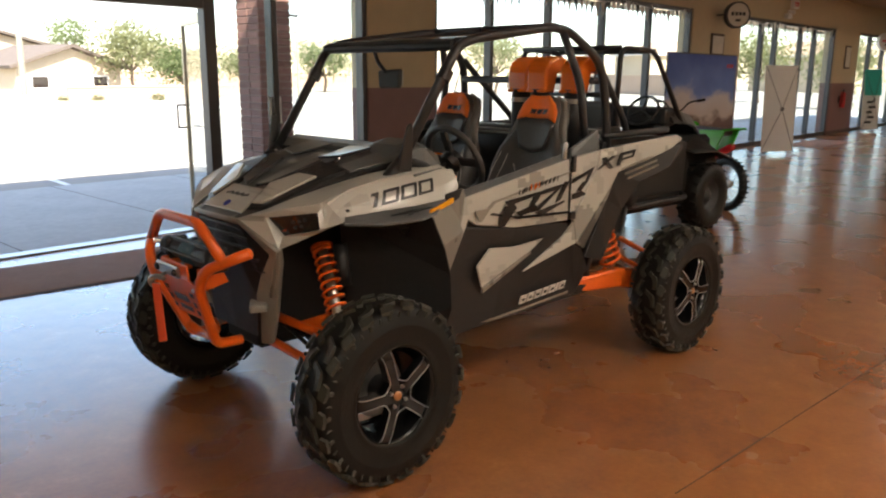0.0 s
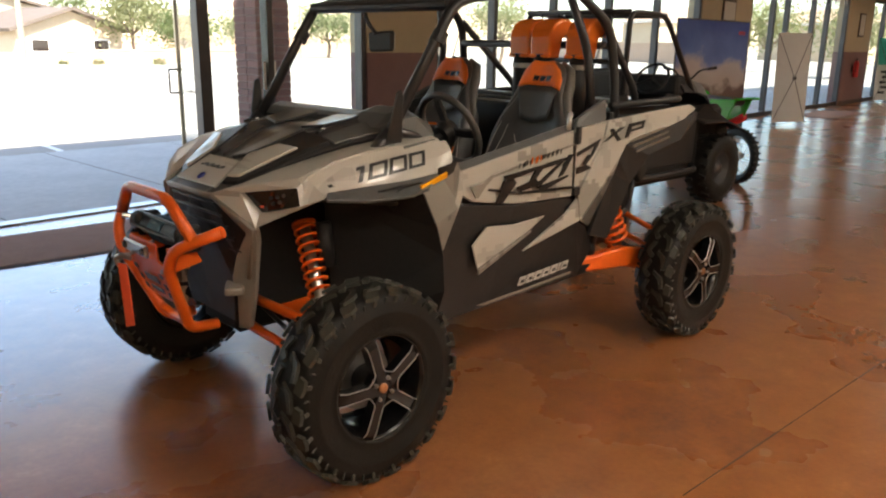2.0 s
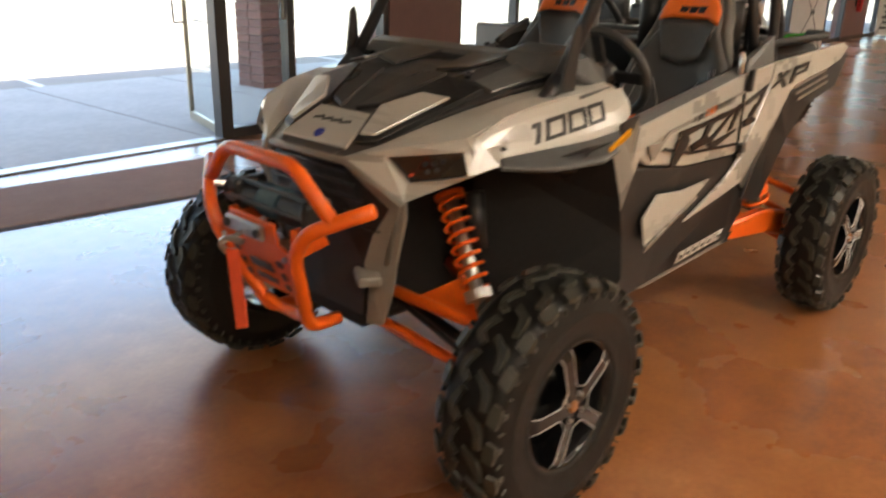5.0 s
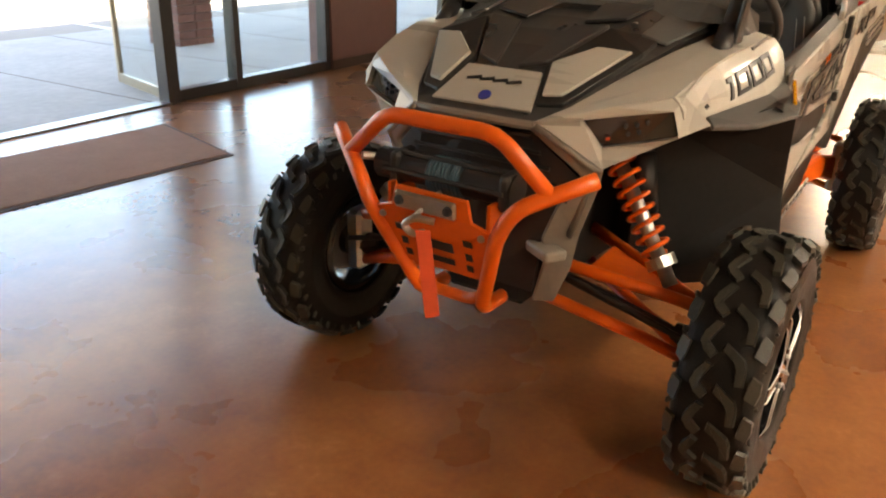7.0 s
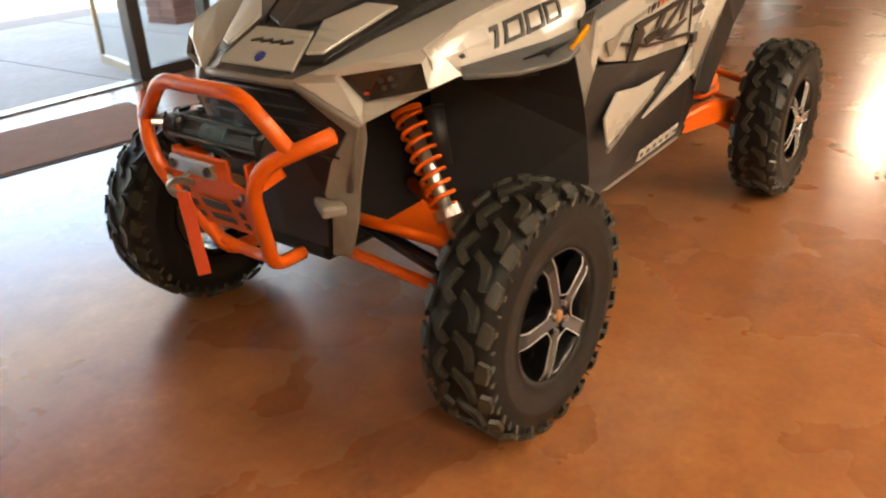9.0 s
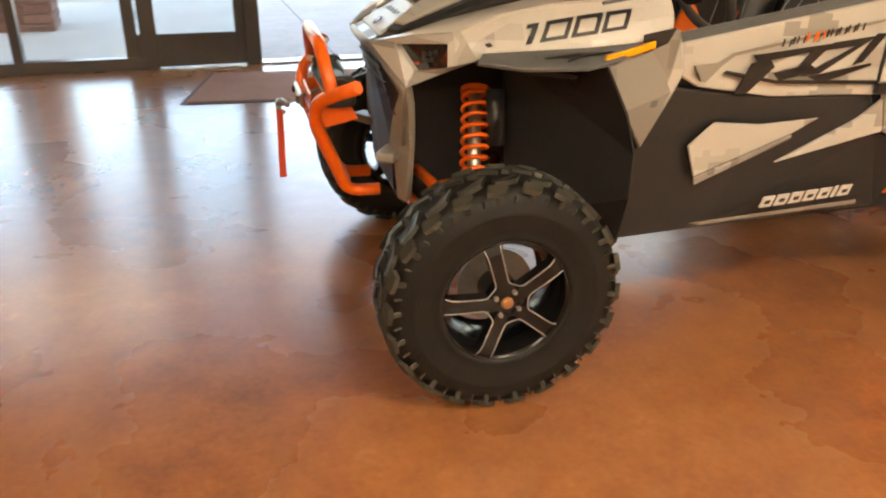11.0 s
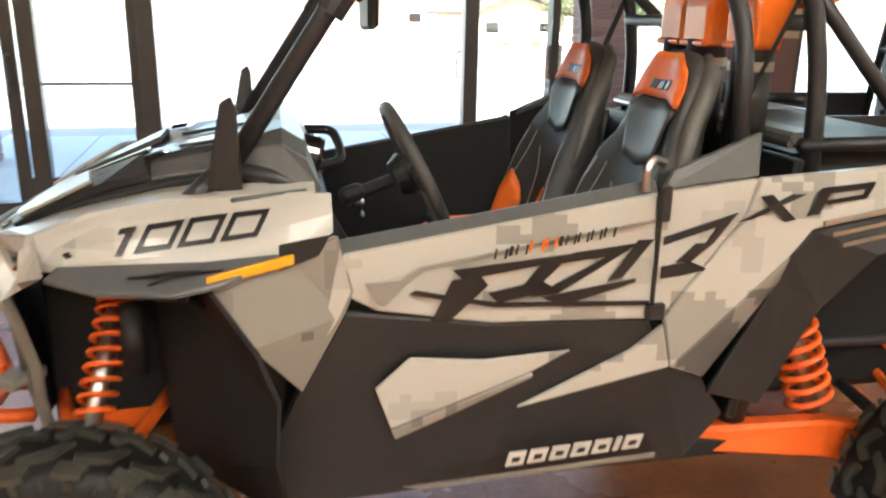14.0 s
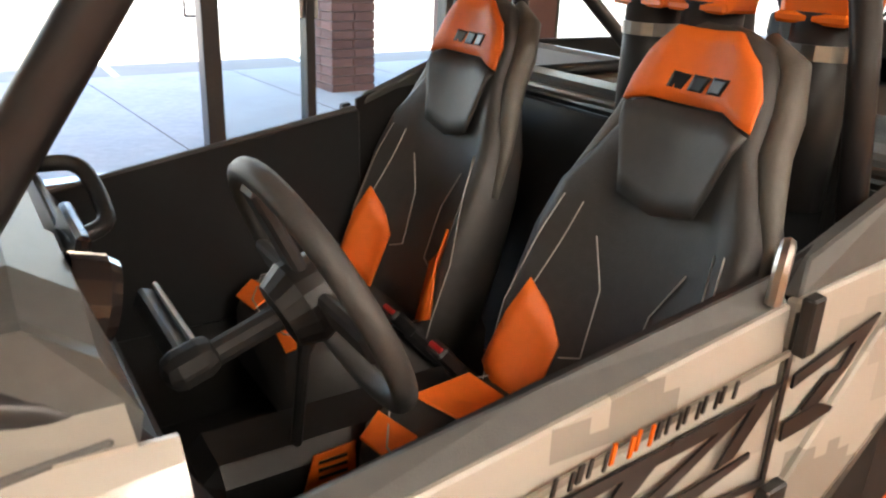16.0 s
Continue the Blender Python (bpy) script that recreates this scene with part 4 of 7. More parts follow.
both("fender_flare", [(1.185, 0.552, 1.042), (1.16, 0.522, 1.062), (0.84, 0.602, 1.084), (0.665, 0.607, 1.098), (0.80, 0.690, 1.060), (0.90, 0.706, 1.048), (1.06, 0.640, 1.036)], 0.014, M["dash"], "dark grey ledge over the front wheel arch", 0.003, (0, -0.3, -1))
# shade painted into this panel's tones; the strip at its rear keeps plain silver
both("lower_fender", [(0.665, 0.612, 1.092), (0.555, 0.600, 1.130), (0.520, 0.605, 1.00), (0.545, 0.605, 0.94), (0.645, 0.606, 0.757), (0.748, 0.676, 0.900), (0.832, 0.664, 1.046)], 0.018, M["camo_mid"], "silver camouflage panel behind the front wheel, toned as shaded")
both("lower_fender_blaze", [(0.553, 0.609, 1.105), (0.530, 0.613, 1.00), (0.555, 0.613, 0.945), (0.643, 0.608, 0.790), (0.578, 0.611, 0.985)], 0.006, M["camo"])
both("amber_marker", [(0.836, 0.672, 1.050), (0.836, 0.672, 1.072), (0.655, 0.626, 1.102), (0.655, 0.626, 1.078)], 0.012, M["amber"], "long amber side marker", 0.003, (0, 1, 0))
both("marker_bracket", [(0.685, 0.612, 1.060), (0.685, 0.612, 1.118), (0.575, 0.608, 1.135), (0.60, 0.608, 1.09)], 0.008, M["black"], "", 0.002, (0, 1, 0))

# door: recess shade drawn as a dark line and darker crease, light strip along the top, dark lower edge
both("door_panel", [(0.552, 0.603, 1.085), (-0.195, 0.615, 1.210), (-0.205, 0.615, 0.893), (0.20, 0.612, 0.905), (0.47, 0.606, 0.948), (0.535, 0.603, 0.985)], 0.022, M["camo"], "silver camouflage half door")
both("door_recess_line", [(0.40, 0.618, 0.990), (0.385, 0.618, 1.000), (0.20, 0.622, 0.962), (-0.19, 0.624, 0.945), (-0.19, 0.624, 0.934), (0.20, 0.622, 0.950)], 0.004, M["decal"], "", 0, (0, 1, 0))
both("door_crease", [(0.50, 0.616, 1.02), (0.42, 0.618, 1.025), (0.375, 0.618, 1.055), (-0.19, 0.624, 1.150), (-0.19, 0.624, 1.142), (0.365, 0.618, 1.045), (0.41, 0.618, 1.012), (0.455, 0.616, 0.965), (0.47, 0.616, 0.968)], 0.005, M["camo_shade"], "", 0, (0, 1, 0))
both("door_cap", [(0.56, 0.598, 1.082), (-0.200, 0.609, 1.207), (-0.200, 0.575, 1.240), (0.20, 0.565, 1.170), (0.56, 0.55, 1.108)], 0.02, M["dash"], "dark plastic cap along the door top", 0.005, (0, -0.2, -1))
both("door_inner", [(0.56, 0.555, 1.10), (-0.20, 0.565, 1.228), (-0.21, 0.565, 0.72), (0.52, 0.555, 0.72)], 0.015, M["inner_grey"], "", 0.003, (0, -1, 0))
both("door_latch", [(-0.188, 0.628, 1.145), (-0.188, 0.628, 1.228), (-0.214, 0.628, 1.232), (-0.214, 0.628, 1.148)], 0.02, M["black"], "", 0.003, (0, 1, 0))
both("door_hinge", [(-0.180, 0.628, 0.902), (-0.180, 0.628, 0.938), (-0.225, 0.628, 0.942), (-0.225, 0.628, 0.900)], 0.02, M["black"], "", 0.003, (0, 1, 0))
both("door_gap", [(-0.196, 0.620, 0.93), (-0.196, 0.620, 1.20), (-0.206, 0.620, 1.20), (-0.206, 0.620, 0.93)], 0.004, M["decal"], "", 0, (0, 1, 0))

# rear quarter and the long blade that sweeps down into the sill
both("quarter_panel", [(-0.205, 0.617, 1.212), (-0.450, 0.622, 1.240), (-0.425, 0.622, 1.150), (-0.240, 0.617, 0.905), (-0.205, 0.617, 0.900)], 0.02, M["camo"], "silver camouflage quarter panel behind the door")
both("quarter_inner", [(-0.205, 0.590, 1.250), (-0.455, 0.592, 1.330), (-0.440, 0.592, 1.00), (-0.260, 0.588, 0.80), (-0.205, 0.588, 0.75)], 0.012, M["black_matte"], "", 0.002)
both("quarter_cap", [(-0.205, 0.616, 1.216), (-0.450, 0.618, 1.244), (-0.455, 0.60, 1.350), (-0.235, 0.60, 1.262)], 0.03, M["dash"], "dark plastic upper quarter")
both("rear_blade", [(-0.452, 0.628, 1.242), (-0.80, 0.640, 1.268), (-1.20, 0.640, 1.290), (-1.30, 0.625, 1.262), (-1.15, 0.645, 1.215), (-0.90, 0.652, 1.165), (-0.60, 0.645, 1.115), (-0.550, 0.640, 1.045), (-0.265, 0.630, 0.765), (-0.235, 0.628, 0.90), (-0.425, 0.630, 1.150)], 0.022, M["camo"], "silver camouflage blade over the rear wheel")
both("blade_tip", [(-0.236, 0.628, 0.880), (-0.262, 0.631, 0.765), (0.124, 0.600, 0.668), (-0.155, 0.622, 0.812)], 0.016, M["camo"])
# facet of the silver blade turned from the light, its shade put in as colour
both("blade_side", [(-0.552, 0.642, 1.044), (-0.548, 0.615, 0.972), (-0.375, 0.600, 0.712), (-0.263, 0.632, 0.764)], 0.016, M["camo_shade"], "silver camouflage facet beside the rear wheel, toned as shaded")
both("rear_arch", [(-0.555, 0.636, 1.042), (-0.605, 0.640, 1.112), (-0.90, 0.646, 1.160), (-1.28, 0.630, 1.240), (-1.34, 0.610, 1.20), (-1.10, 0.66, 1.10), (-0.78, 0.665, 1.045), (-0.66, 0.640, 0.90), (-0.55, 0.60, 0.62), (-0.40, 0.59, 0.66), (-0.545, 0.612, 0.970)], 0.02, M["black"], "black rear wheel arch")
for k in range(3):
    z0 = 1.135 - 0.028 * k
    both("arch_slat", [(-0.62 - 0.03 * k, 0.650, z0 - 0.010), (-0.93 - 0.02 * k, 0.660, z0 + 0.045), (-0.93 - 0.02 * k, 0.660, z0 + 0.054), (-0.62 - 0.03 * k, 0.650, z0 + 0.001)], 0.006, M["steel"], "", 0, (0, 1, 0))

# sill
both("rocker_panel", [(0.720, 0.565, 0.605), (0.650, 0.590, 0.765), (0.545, 0.598, 0.945), (0.20, 0.603, 0.902), (-0.205, 0.606, 0.890), (-0.262, 0.606, 0.765), (-0.375, 0.585, 0.712), (-0.475, 0.560, 0.580), (-0.385, 0.545, 0.445), (0.30, 0.545, 0.425), (0.66, 0.545, 0.412), (0.722, 0.550, 0.440)], 0.03, M["black"], "black rocker panel under the door", 0.006)
both("rocker_insert", [(0.440, 0.604, 0.648), (0.478, 0.606, 0.757), (0.395, 0.610, 0.832), (0.22, 0.611, 0.815), (0.00, 0.612, 0.826), (0.095, 0.610, 0.776)], 0.010, M["camo"], "silver camouflage insert in the rocker panel", 0.003, (0, 1, 0))
both("rocker_insert_lip", [(0.440, 0.610, 0.646), (0.095, 0.614, 0.774), (0.095, 0.614, 0.764), (0.275, 0.603, 0.682), (0.43, 0.600, 0.618)], 0.010, M["camo_shade"], "", 0.002, (0, 1, 0))
both("sill_line", [(0.405, 0.577, 0.462), (-0.275, 0.577, 0.492), (-0.275, 0.577, 0.478), (0.36, 0.577, 0.452)], 0.004, M["taupe"], "", 0, (0, 1, 0))
both("mud_flap", [(0.722, 0.545, 0.600), (0.722, 0.55, 0.440), (0.66, 0.545, 0.414), (0.62, 0.54, 0.45), (0.62, 0.54, 0.60)], 0.05, M["black"], "", 0.004)
part("floor_pan", boxed((0.0, MID, 0.45), (1.35, 1.14, 0.06), bev=0.01), M["black_matte"], CAR)

# --- dark lining inside the front arches
for s in (1, -1):
    bm = bmesh.new()
    rows = []
    for x, z, w in ((1.17, 1.035, 0.52), (1.02, 1.015, 0.585), (0.88, 1.00, 0.600), (0.80, 0.90, 0.45), (0.765, 0.78, 0.40), (0.745, 0.62, 0.40), (0.725, 0.44, 0.40)):
        rows.append([(x, side(s, 0.12), z), (x, side(s, 0.30), z), (x, side(s, w), z)])
    loft(bm, rows)
    thicken(bm, 0.012)
    part("wheel_arch_liner", bm, M["black_matte"], CAR, "matt black arch lining behind the front wheel")
    part("arch_side", plate([(1.02, side(s, 0.29), 1.02), (0.83, side(s, 0.690), 1.040), (0.742, side(s, 0.674), 0.890), (0.700, side(s, 0.668), 0.765), (0.712, side(s, 0.690), 0.62), (0.69, side(s, 0.60), 0.42), (0.98, side(s, 0.29), 0.42)], 0.012, 0.003, (0, -s, 0)), M["black_matte"], CAR, "matt black arch side sheet")
    part("inner_wall", plate([(1.30, side(s, 0.16), 1.02), (0.74, side(s, 0.16), 1.0), (0.72, side(s, 0.16), 0.46), (1.30, side(s, 0.16), 0.50)], 0.02, 0.003, (0, -s, 0)), M["black_matte"], CAR)

# --- hood
bm = bmesh.new()
rows = []
for x, zc, y1, z1, y2, z2 in ((1.432, 1.034, 0.150, 1.034, 0.205, 1.026), (1.38, 1.058, 0.160, 1.056, 0.23, 1.042), (1.27, 1.126, 0.180, 1.122, 0.28, 1.090), (1.125, 1.190, 0.24, 1.200, 0.340, 1.160), (1.02, 1.226, 0.23, 1.240, 0.365, 1.180), (0.90, 1.255, 0.24, 1.262, 0.40, 1.215), (0.735, 1.282, 0.25, 1.290, 0.43, 1.235)):
    rows.append([(x, MID + o, z) for o, z in ((-y2, z2), (-y1, z1), (-0.12, zc - 0.003), (0, zc), (0.12, zc - 0.003), (y1, z1), (y2, z2))])
loft(bm, rows)
thicken(bm, 0.014)
part("hood", bm, M["hood_black"], CAR, "black moulded hood with raised shoulders")


def hood_plate(name, pts, material, label="", lift=0.012, thick=0.010):
    """A panel on the hood; its points stand off the centre line."""
    part(name, plate([(x, MID + o, z + lift) for x, o, z in pts], thick, 0.003, (0, 0, -1)), material, CAR, label)


hood_plate("nose_panel", [(1.402, -0.165, 1.046), (1.402, 0.165, 1.046), (1.266, 0.125, 1.131), (1.266, -0.125, 1.131)], M["camo"], "silver camouflage nose panel", 0.008)
for s in (1, -1):
    hood_plate("hood_strake", [(1.372, s * 0.165, 1.060), (1.345, s * 0.235, 1.066), (1.10, s * 0.352, 1.190), (0.99, s * 0.350, 1.210), (1.02, s * 0.215, 1.240), (1.245, s * 0.120, 1.144)], M["black"], "black raised strake on the hood", 0.010, 0.022)
    hood_plate("hood_wedge", [(1.352, s * 0.172, 1.078), (1.332, s * 0.222, 1.080), (1.128, s * 0.332, 1.186), (1.150, s * 0.235, 1.193), (1.238, s * 0.140, 1.150)], M["camo"], "silver camouflage wedge on the hood", 0.018, 0.012)
    hood_plate("hood_scoop", [(1.255, s * 0.035, 1.134), (1.225, s * 0.115, 1.150), (1.01, s * 0.205, 1.243), (1.02, s * 0.09, 1.232)], M["hood_black"], "", 0.014, 0.016)
    hood_plate("hood_deck", [(0.96, s * 0.10, 1.243), (0.93, s * 0.225, 1.258), (0.75, s * 0.245, 1.288), (0.75, s * 0.07, 1.281)], M["hood_black"], "", 0.012)
    hood_plate("shoulder_deck", [(0.99, s * 0.30, 1.222), (0.98, s * 0.375, 1.200), (0.75, s * 0.425, 1.242), (0.75, s * 0.30, 1.272)], M["dash"], "", 0.014)
    part("hood_latch", boxed((0, 0, 0), (0.055, 0.020, 0.012), bev=0.004), M["black"], CAR, "small black hood latch").matrix_basis = pose(0.985, MID + s * 0.275, 1.252, 0, 12, s * 35)
    part("hood_bolt", lathe(bmesh.new(), [(0, 0.006), (0.008, 0.005), (0.010, 0)], 12, "z"), M["steel"], CAR).matrix_basis = pose(0.955, MID + s * 0.262, 1.258)
for k in range(7):
    hood_plate("vent_slot", [(0.830 - 0.009 * k, -0.10, 1.268 + 0.0018 * k), (0.830 - 0.009 * k, 0.10, 1.268 + 0.0018 * k), (0.826 - 0.009 * k, 0.10, 1.269 + 0.0018 * k), (0.826 - 0.009 * k, -0.10, 1.269 + 0.0018 * k)], M["decal"], "", 0.006, 0.003)
# mark on the nose: a slanted dark band of three bars and a small round badge
for k in range(4):
    y = 0.066 - 0.044 * k
    hood_plate("nose_mark", [(1.318, y + 0.022, 1.0985), (1.328, y - 0.026, 1.0925), (1.319, y - 0.030, 1.098), (1.306, y + 0.014, 1.106)], M["decal"], "", 0.0105, 0.003)
bd = part("nose_badge", lathe(bmesh.new(), [(0, 0.004), (0.018, 0.004), (0.020, 0)], 20, "z"), M["badge_blue"], CAR, "small round blue badge")
bd.matrix_basis = pose(1.372, MID, 1.073, 0, 32, 0)

# --- face: silver surround of each lamp, taupe cheek down beside the grille
for s in (1, -1):
    def P(*pts):
        return [(x, side(s, y), z) for x, y, z in pts]

    # silver top of the fender, from the nose back to the dashboard
    bm = bmesh.new()
    loft(bm, [P(a, tuple((p + q) / 2 + (0.004 if n == 2 else 0) for n, (p, q) in enumerate(zip(a, b))), b) for a, b in (
        ((1.434, 0.146, 1.038), (1.430, 0.166, 1.036)), ((1.340, 0.205, 1.070), (1.330, 0.330, 1.088)), ((1.205, 0.262, 1.122), (1.213, 0.474, 1.119)),
        ((1.085, 0.300, 1.156), (1.100, 0.480, 1.166)), ((0.95, 0.345, 1.192), (0.95, 0.498, 1.196)), ((0.80, 0.385, 1.217), (0.80, 0.512, 1.207)), ((0.60, 0.400, 1.242), (0.60, 0.530, 1.216)))])
    back_skin(bm, (0, 0, -0.012))
    part("fender_top", bm, M["camo"], CAR, "silver camouflage top of the front fender")
    # frame round the lamp: an outer and an inner loop, the lens set back within
    outer = P((1.434, 0.160, 1.034), (1.330, 0.330, 1.084), (1.213, 0.476, 1.115), (1.184, 0.545, 1.044), (1.264, 0.437, 0.984), (1.350, 0.320, 0.918))
    inner = P((1.368, 0.256, 1.046), (1.308, 0.362, 1.064), (1.252, 0.462, 1.080), (1.258, 0.486, 1.014), (1.287, 0.395, 0.990), (1.318, 0.298, 0.966))
    bm = bmesh.new()
    vo, vi = [bm.verts.new(p) for p in outer], [bm.verts.new(p) for p in inner]
    vd = [bm.verts.new((p[0] - 0.022, p[1] + (-0.008 if s > 0 else 0.008), p[2])) for p in inner]
    for k in range(6):
        j = (k + 1) % 6
        bm.faces.new((vo[k], vo[j], vi[j], vi[k]))
        bm.faces.new((vi[k], vi[j], vd[j], vd[k]))
    part("lamp_surround", bm, M["camo"], CAR, "silver moulded surround of the headlight")
    lamp_lens = part("headlight", plate([(p[0] - 0.014, p[1] + (-0.006 if s > 0 else 0.006), p[2]) for p in inner], 0.02, 0.003, (-1, -0.3 * s, 0)), M["lens"], CAR, "dark smoked headlight lens with small lamps inside")
    for fx, fz in ((0.42, 0.62), (0.55, 0.62), (0.68, 0.66), (0.40, 0.34), (0.54, 0.36)):
        a, b, c, d = (Vector(inner[n]) for n in (0, 2, 5, 3))
        q = (a.lerp(b, fx)) * fz + (c.lerp(d, fx)) * (1 - fz)
        part("lamp_eye", lathe(bmesh.new(), [(0, 0.003), (0.005, 0.003), (0.008, 0)], 12, "x"), M["skin_dark"], lamp_lens).matrix_basis = Matrix.Translation((q.x - 0.011, q.y - s * 0.003, q.z)) @ Matrix.Rotation(radians(s * 60), 4, "Z")
    # orange reflection at the lens's inner corner, put in as a small coloured block
    part("turn_lamp", boxed((0, 0, 0), (0.004, 0.014, 0.008), bev=0.001), M["strap"], lamp_lens).matrix_basis = Matrix.Translation((Vector(inner[5]).lerp(Vector(inner[0]), 0.35) + Vector((-0.022, s * 0.028, 0.0)))) @ Matrix.Rotation(radians(s * 60), 4, "Z")
    part("grille_cheek", plate(P((1.436, 0.158, 1.028), (1.352, 0.324, 0.912), (1.338, 0.312, 0.860), (1.330, 0.262, 0.700), (1.332, 0.248, 0.600), (1.328, 0.200, 0.470), (1.345, 0.135, 0.462), (1.368, 0.178, 0.620), (1.382, 0.170, 0.690), (1.376, 0.205, 0.790), (1.366, 0.268, 0.888), (1.430, 0.128, 1.014)), 0.028, 0.005, (-1, 0, 0)), M["taupe"], CAR, "taupe plastic cheek beside the grille")
    part("cheek_ridge", tube(bmesh.new(), P((1.436, 0.150, 1.028), (1.356, 0.310, 0.908), (1.346, 0.285, 0.860), (1.346, 0.240, 0.700)), 0.009, 8), M["taupe"], CAR, "", True)
    part("grille_tab", boxed((1.378, side(s, 0.185), 0.655), (0.075, 0.120, 0.034), pose(0, 0, 0, 0, 0, s * -32), 0.010, 2), M["taupe"], CAR, "taupe tab across the cheek")
    part("grille_mesh", plate(P((1.418, MID, 1.020), (1.418, 0.125, 1.012), (1.358, 0.262, 0.880), (1.366, 0.200, 0.780), (1.372, 0.165, 0.690), (1.360, 0.140, 0.50), (1.360, MID, 0.50)), 0.02, 0.0, (-1, 0, 0)), M["black"], CAR)
    for k in range(5):
        part("grille_bar", tube(bmesh.new(), P((1.424 - 0.010 * k, MID, 0.995 - 0.045 * k), (1.414 - 0.012 * k, 0.13 + 0.026 * k, 0.990 - 0.045 * k)), 0.007, 6), M["black"], CAR)
part("hood_lip", tube(bmesh.new(), rounded([(1.418, MID - 0.205, 1.022), (1.440, MID - 0.14, 1.026), (1.446, MID, 1.028), (1.440, MID + 0.14, 1.026), (1.418, MID + 0.205, 1.022)], 0.05), 0.013, 8), M["taupe"], CAR, "taupe lip under the hood edge")

# --- orange front bumper
T = 0.0225
bump = part("front_bumper", tube(bmesh.new(), rounded([(1.565, -0.330, 0.895), (1.585, -0.178, 1.035), (1.585, 0.178, 1.035), (1.565, 0.330, 0.895)], 0.05, 4), T, 14), M["orange"], CAR, "orange tubular front bumper", True)
for s in (1, -1):
    part("prong", tube(bmesh.new(), rounded([(1.50, s * 0.425, 0.940), (1.565, s * 0.330, 0.893), (1.612, s * 0.258, 0.855), (1.618, s * 0.212, 0.775), (1.50, s * 0.105, 0.482), (1.38, s * 0.105, 0.478)], 0.045, 4), T, 14), M["orange"], bump, "", True)
    part("prong_cap", lathe(bmesh.new(), [(0, 0.004), (0.019, 0.003), (0.0225, -0.004)], 14, "z"), M["orange"], bump).matrix_basis = Matrix.Translation((1.50, s * 0.425, 0.940)) @ Vector((-0.065, s * 0.095, 0.047)).to_track_quat("Z", "Y").to_matrix().to_4x4()
part("cross_tube", tube(bmesh.new(), rounded([(1.52, -0.125, 0.535), (1.495, -0.06, 0.500), (1.495, 0.06, 0.500), (1.52, 0.125, 0.535)], 0.03), 0.018, 12), M["orange"], bump, "", True)
sk = part("skid_plate", plate([(1.622, -0.120, 0.850), (1.622, 0.120, 0.850), (1.622, 0.135, 0.792), (1.618, 0.205, 0.770), (1.547, 0.142, 0.595), (1.547, -0.142, 0.595), (1.618, -0.205, 0.770), (1.622, -0.135, 0.792)], 0.010, 0.003, (-1, 0, 0)), M["orange"], bump, "orange pressed steel bumper plate")
for y, z, w, h in ((0.0, 0.690, 0.12, 0.034), (0.0, 0.640, 0.11, 0.022), (0.115, 0.722, 0.030, 0.022), (-0.115, 0.722, 0.030, 0.022), (0.110, 0.675, 0.022, 0.026), (-0.110, 0.675, 0.022, 0.026), (0.105, 0.635, 0.022, 0.024), (-0.105, 0.635, 0.022, 0.024)):
    x = 1.547 + (z - 0.595) * 0.405 + 0.0065
    part("plate_slot", boxed((x, y, z), (0.004, w, h), pose(0, 0, 0, 0, 22, 0), 0.0015), M["decal"], sk)
for y in (-0.165, 0.165):
    part("plate_bolt", lathe(bmesh.new(), [(0, 0.008), (0.009, 0.007), (0.011, 0)], 10, "x"), M["steel"], sk).matrix_basis = pose(1.618, y, 0.755)
    part("plate_gusset", plate([(1.60, y, 0.845), (1.50, y, 0.845), (1.46, y, 0.77), (1.60, y, 0.74)], 0.012, 0.003, (0, 1, 0)), M["orange"], bump)
bump.matrix_basis = pose(0.018, -0.045, 0)
# winch behind the bumper
wn_ = part("winch_drum", tube(bmesh.new(), [(1.53, -0.15, 0.905), (1.53, 0.15, 0.905)], 0.042, 20), M["skin_dark"], CAR, "black winch with a teal label")
part("winch_motor", tube(bmesh.new(), [(1.53, 0.06, 0.905), (1.53, 0.215, 0.905)], 0.047, 20), M["black"], wn_)
part("winch_label", tube(bmesh.new(), [(1.53, -0.055, 0.905), (1.53, 0.055, 0.905)], 0.045, 20), M["winch_blue"], wn_)
part("gear_case", tube(bmesh.new(), [(1.53, -0.24, 0.905), (1.53, -0.15, 0.905)], 0.046, 14), M["black"], wn_)
part("clutch_lever", tube(bmesh.new(), [(1.54, -0.24, 0.92), (1.59, -0.27, 0.93)], 0.012, 8), M["steel"], wn_)
for k in range(3):
    part("tie_bar", tube(bmesh.new(), [(1.53 + 0.050 * math.cos(k * 1.2), -0.20, 0.905 + 0.050 * math.sin(k * 1.2)), (1.53 + 0.050 * math.cos(k * 1.2), 0.20, 0.905 + 0.050 * math.sin(k * 1.2))], 0.008, 6), M["black"], wn_)
part("fairlead", boxed((1.652, 0.0, 0.855), (0.016, 0.20, 0.050), pose(0, 0, 0, 0, 4, 0), 0.006), M["steel"], wn_, "steel hawse fairlead")
for y in (-0.08, 0.08):
    part("fairlead_bolt", lathe(bmesh.new(), [(0, 0.012), (0.012, 0.010), (0.015, 0)], 12, "x"), M["skin_dark"], wn_).matrix_basis = pose(1.660, y, 0.855)
for y in (-0.165, 0.195):
    part("end_plate", boxed((1.53, y, 0.905), (0.108, 0.032, 0.108), bev=0.018, seg=2), M["black"], wn_)
for k in range(9):
    part("rope_turn", tube(bmesh.new(), [(1.53 + 0.047 * math.cos(q), -0.050 + 0.012 * k, 0.905 + 0.047 * math.sin(q)) for q in np.linspace(0, 2 * math.pi, 17)[:-1]], 0.0062, 6, True), M["winch_blue"], wn_, "", True)
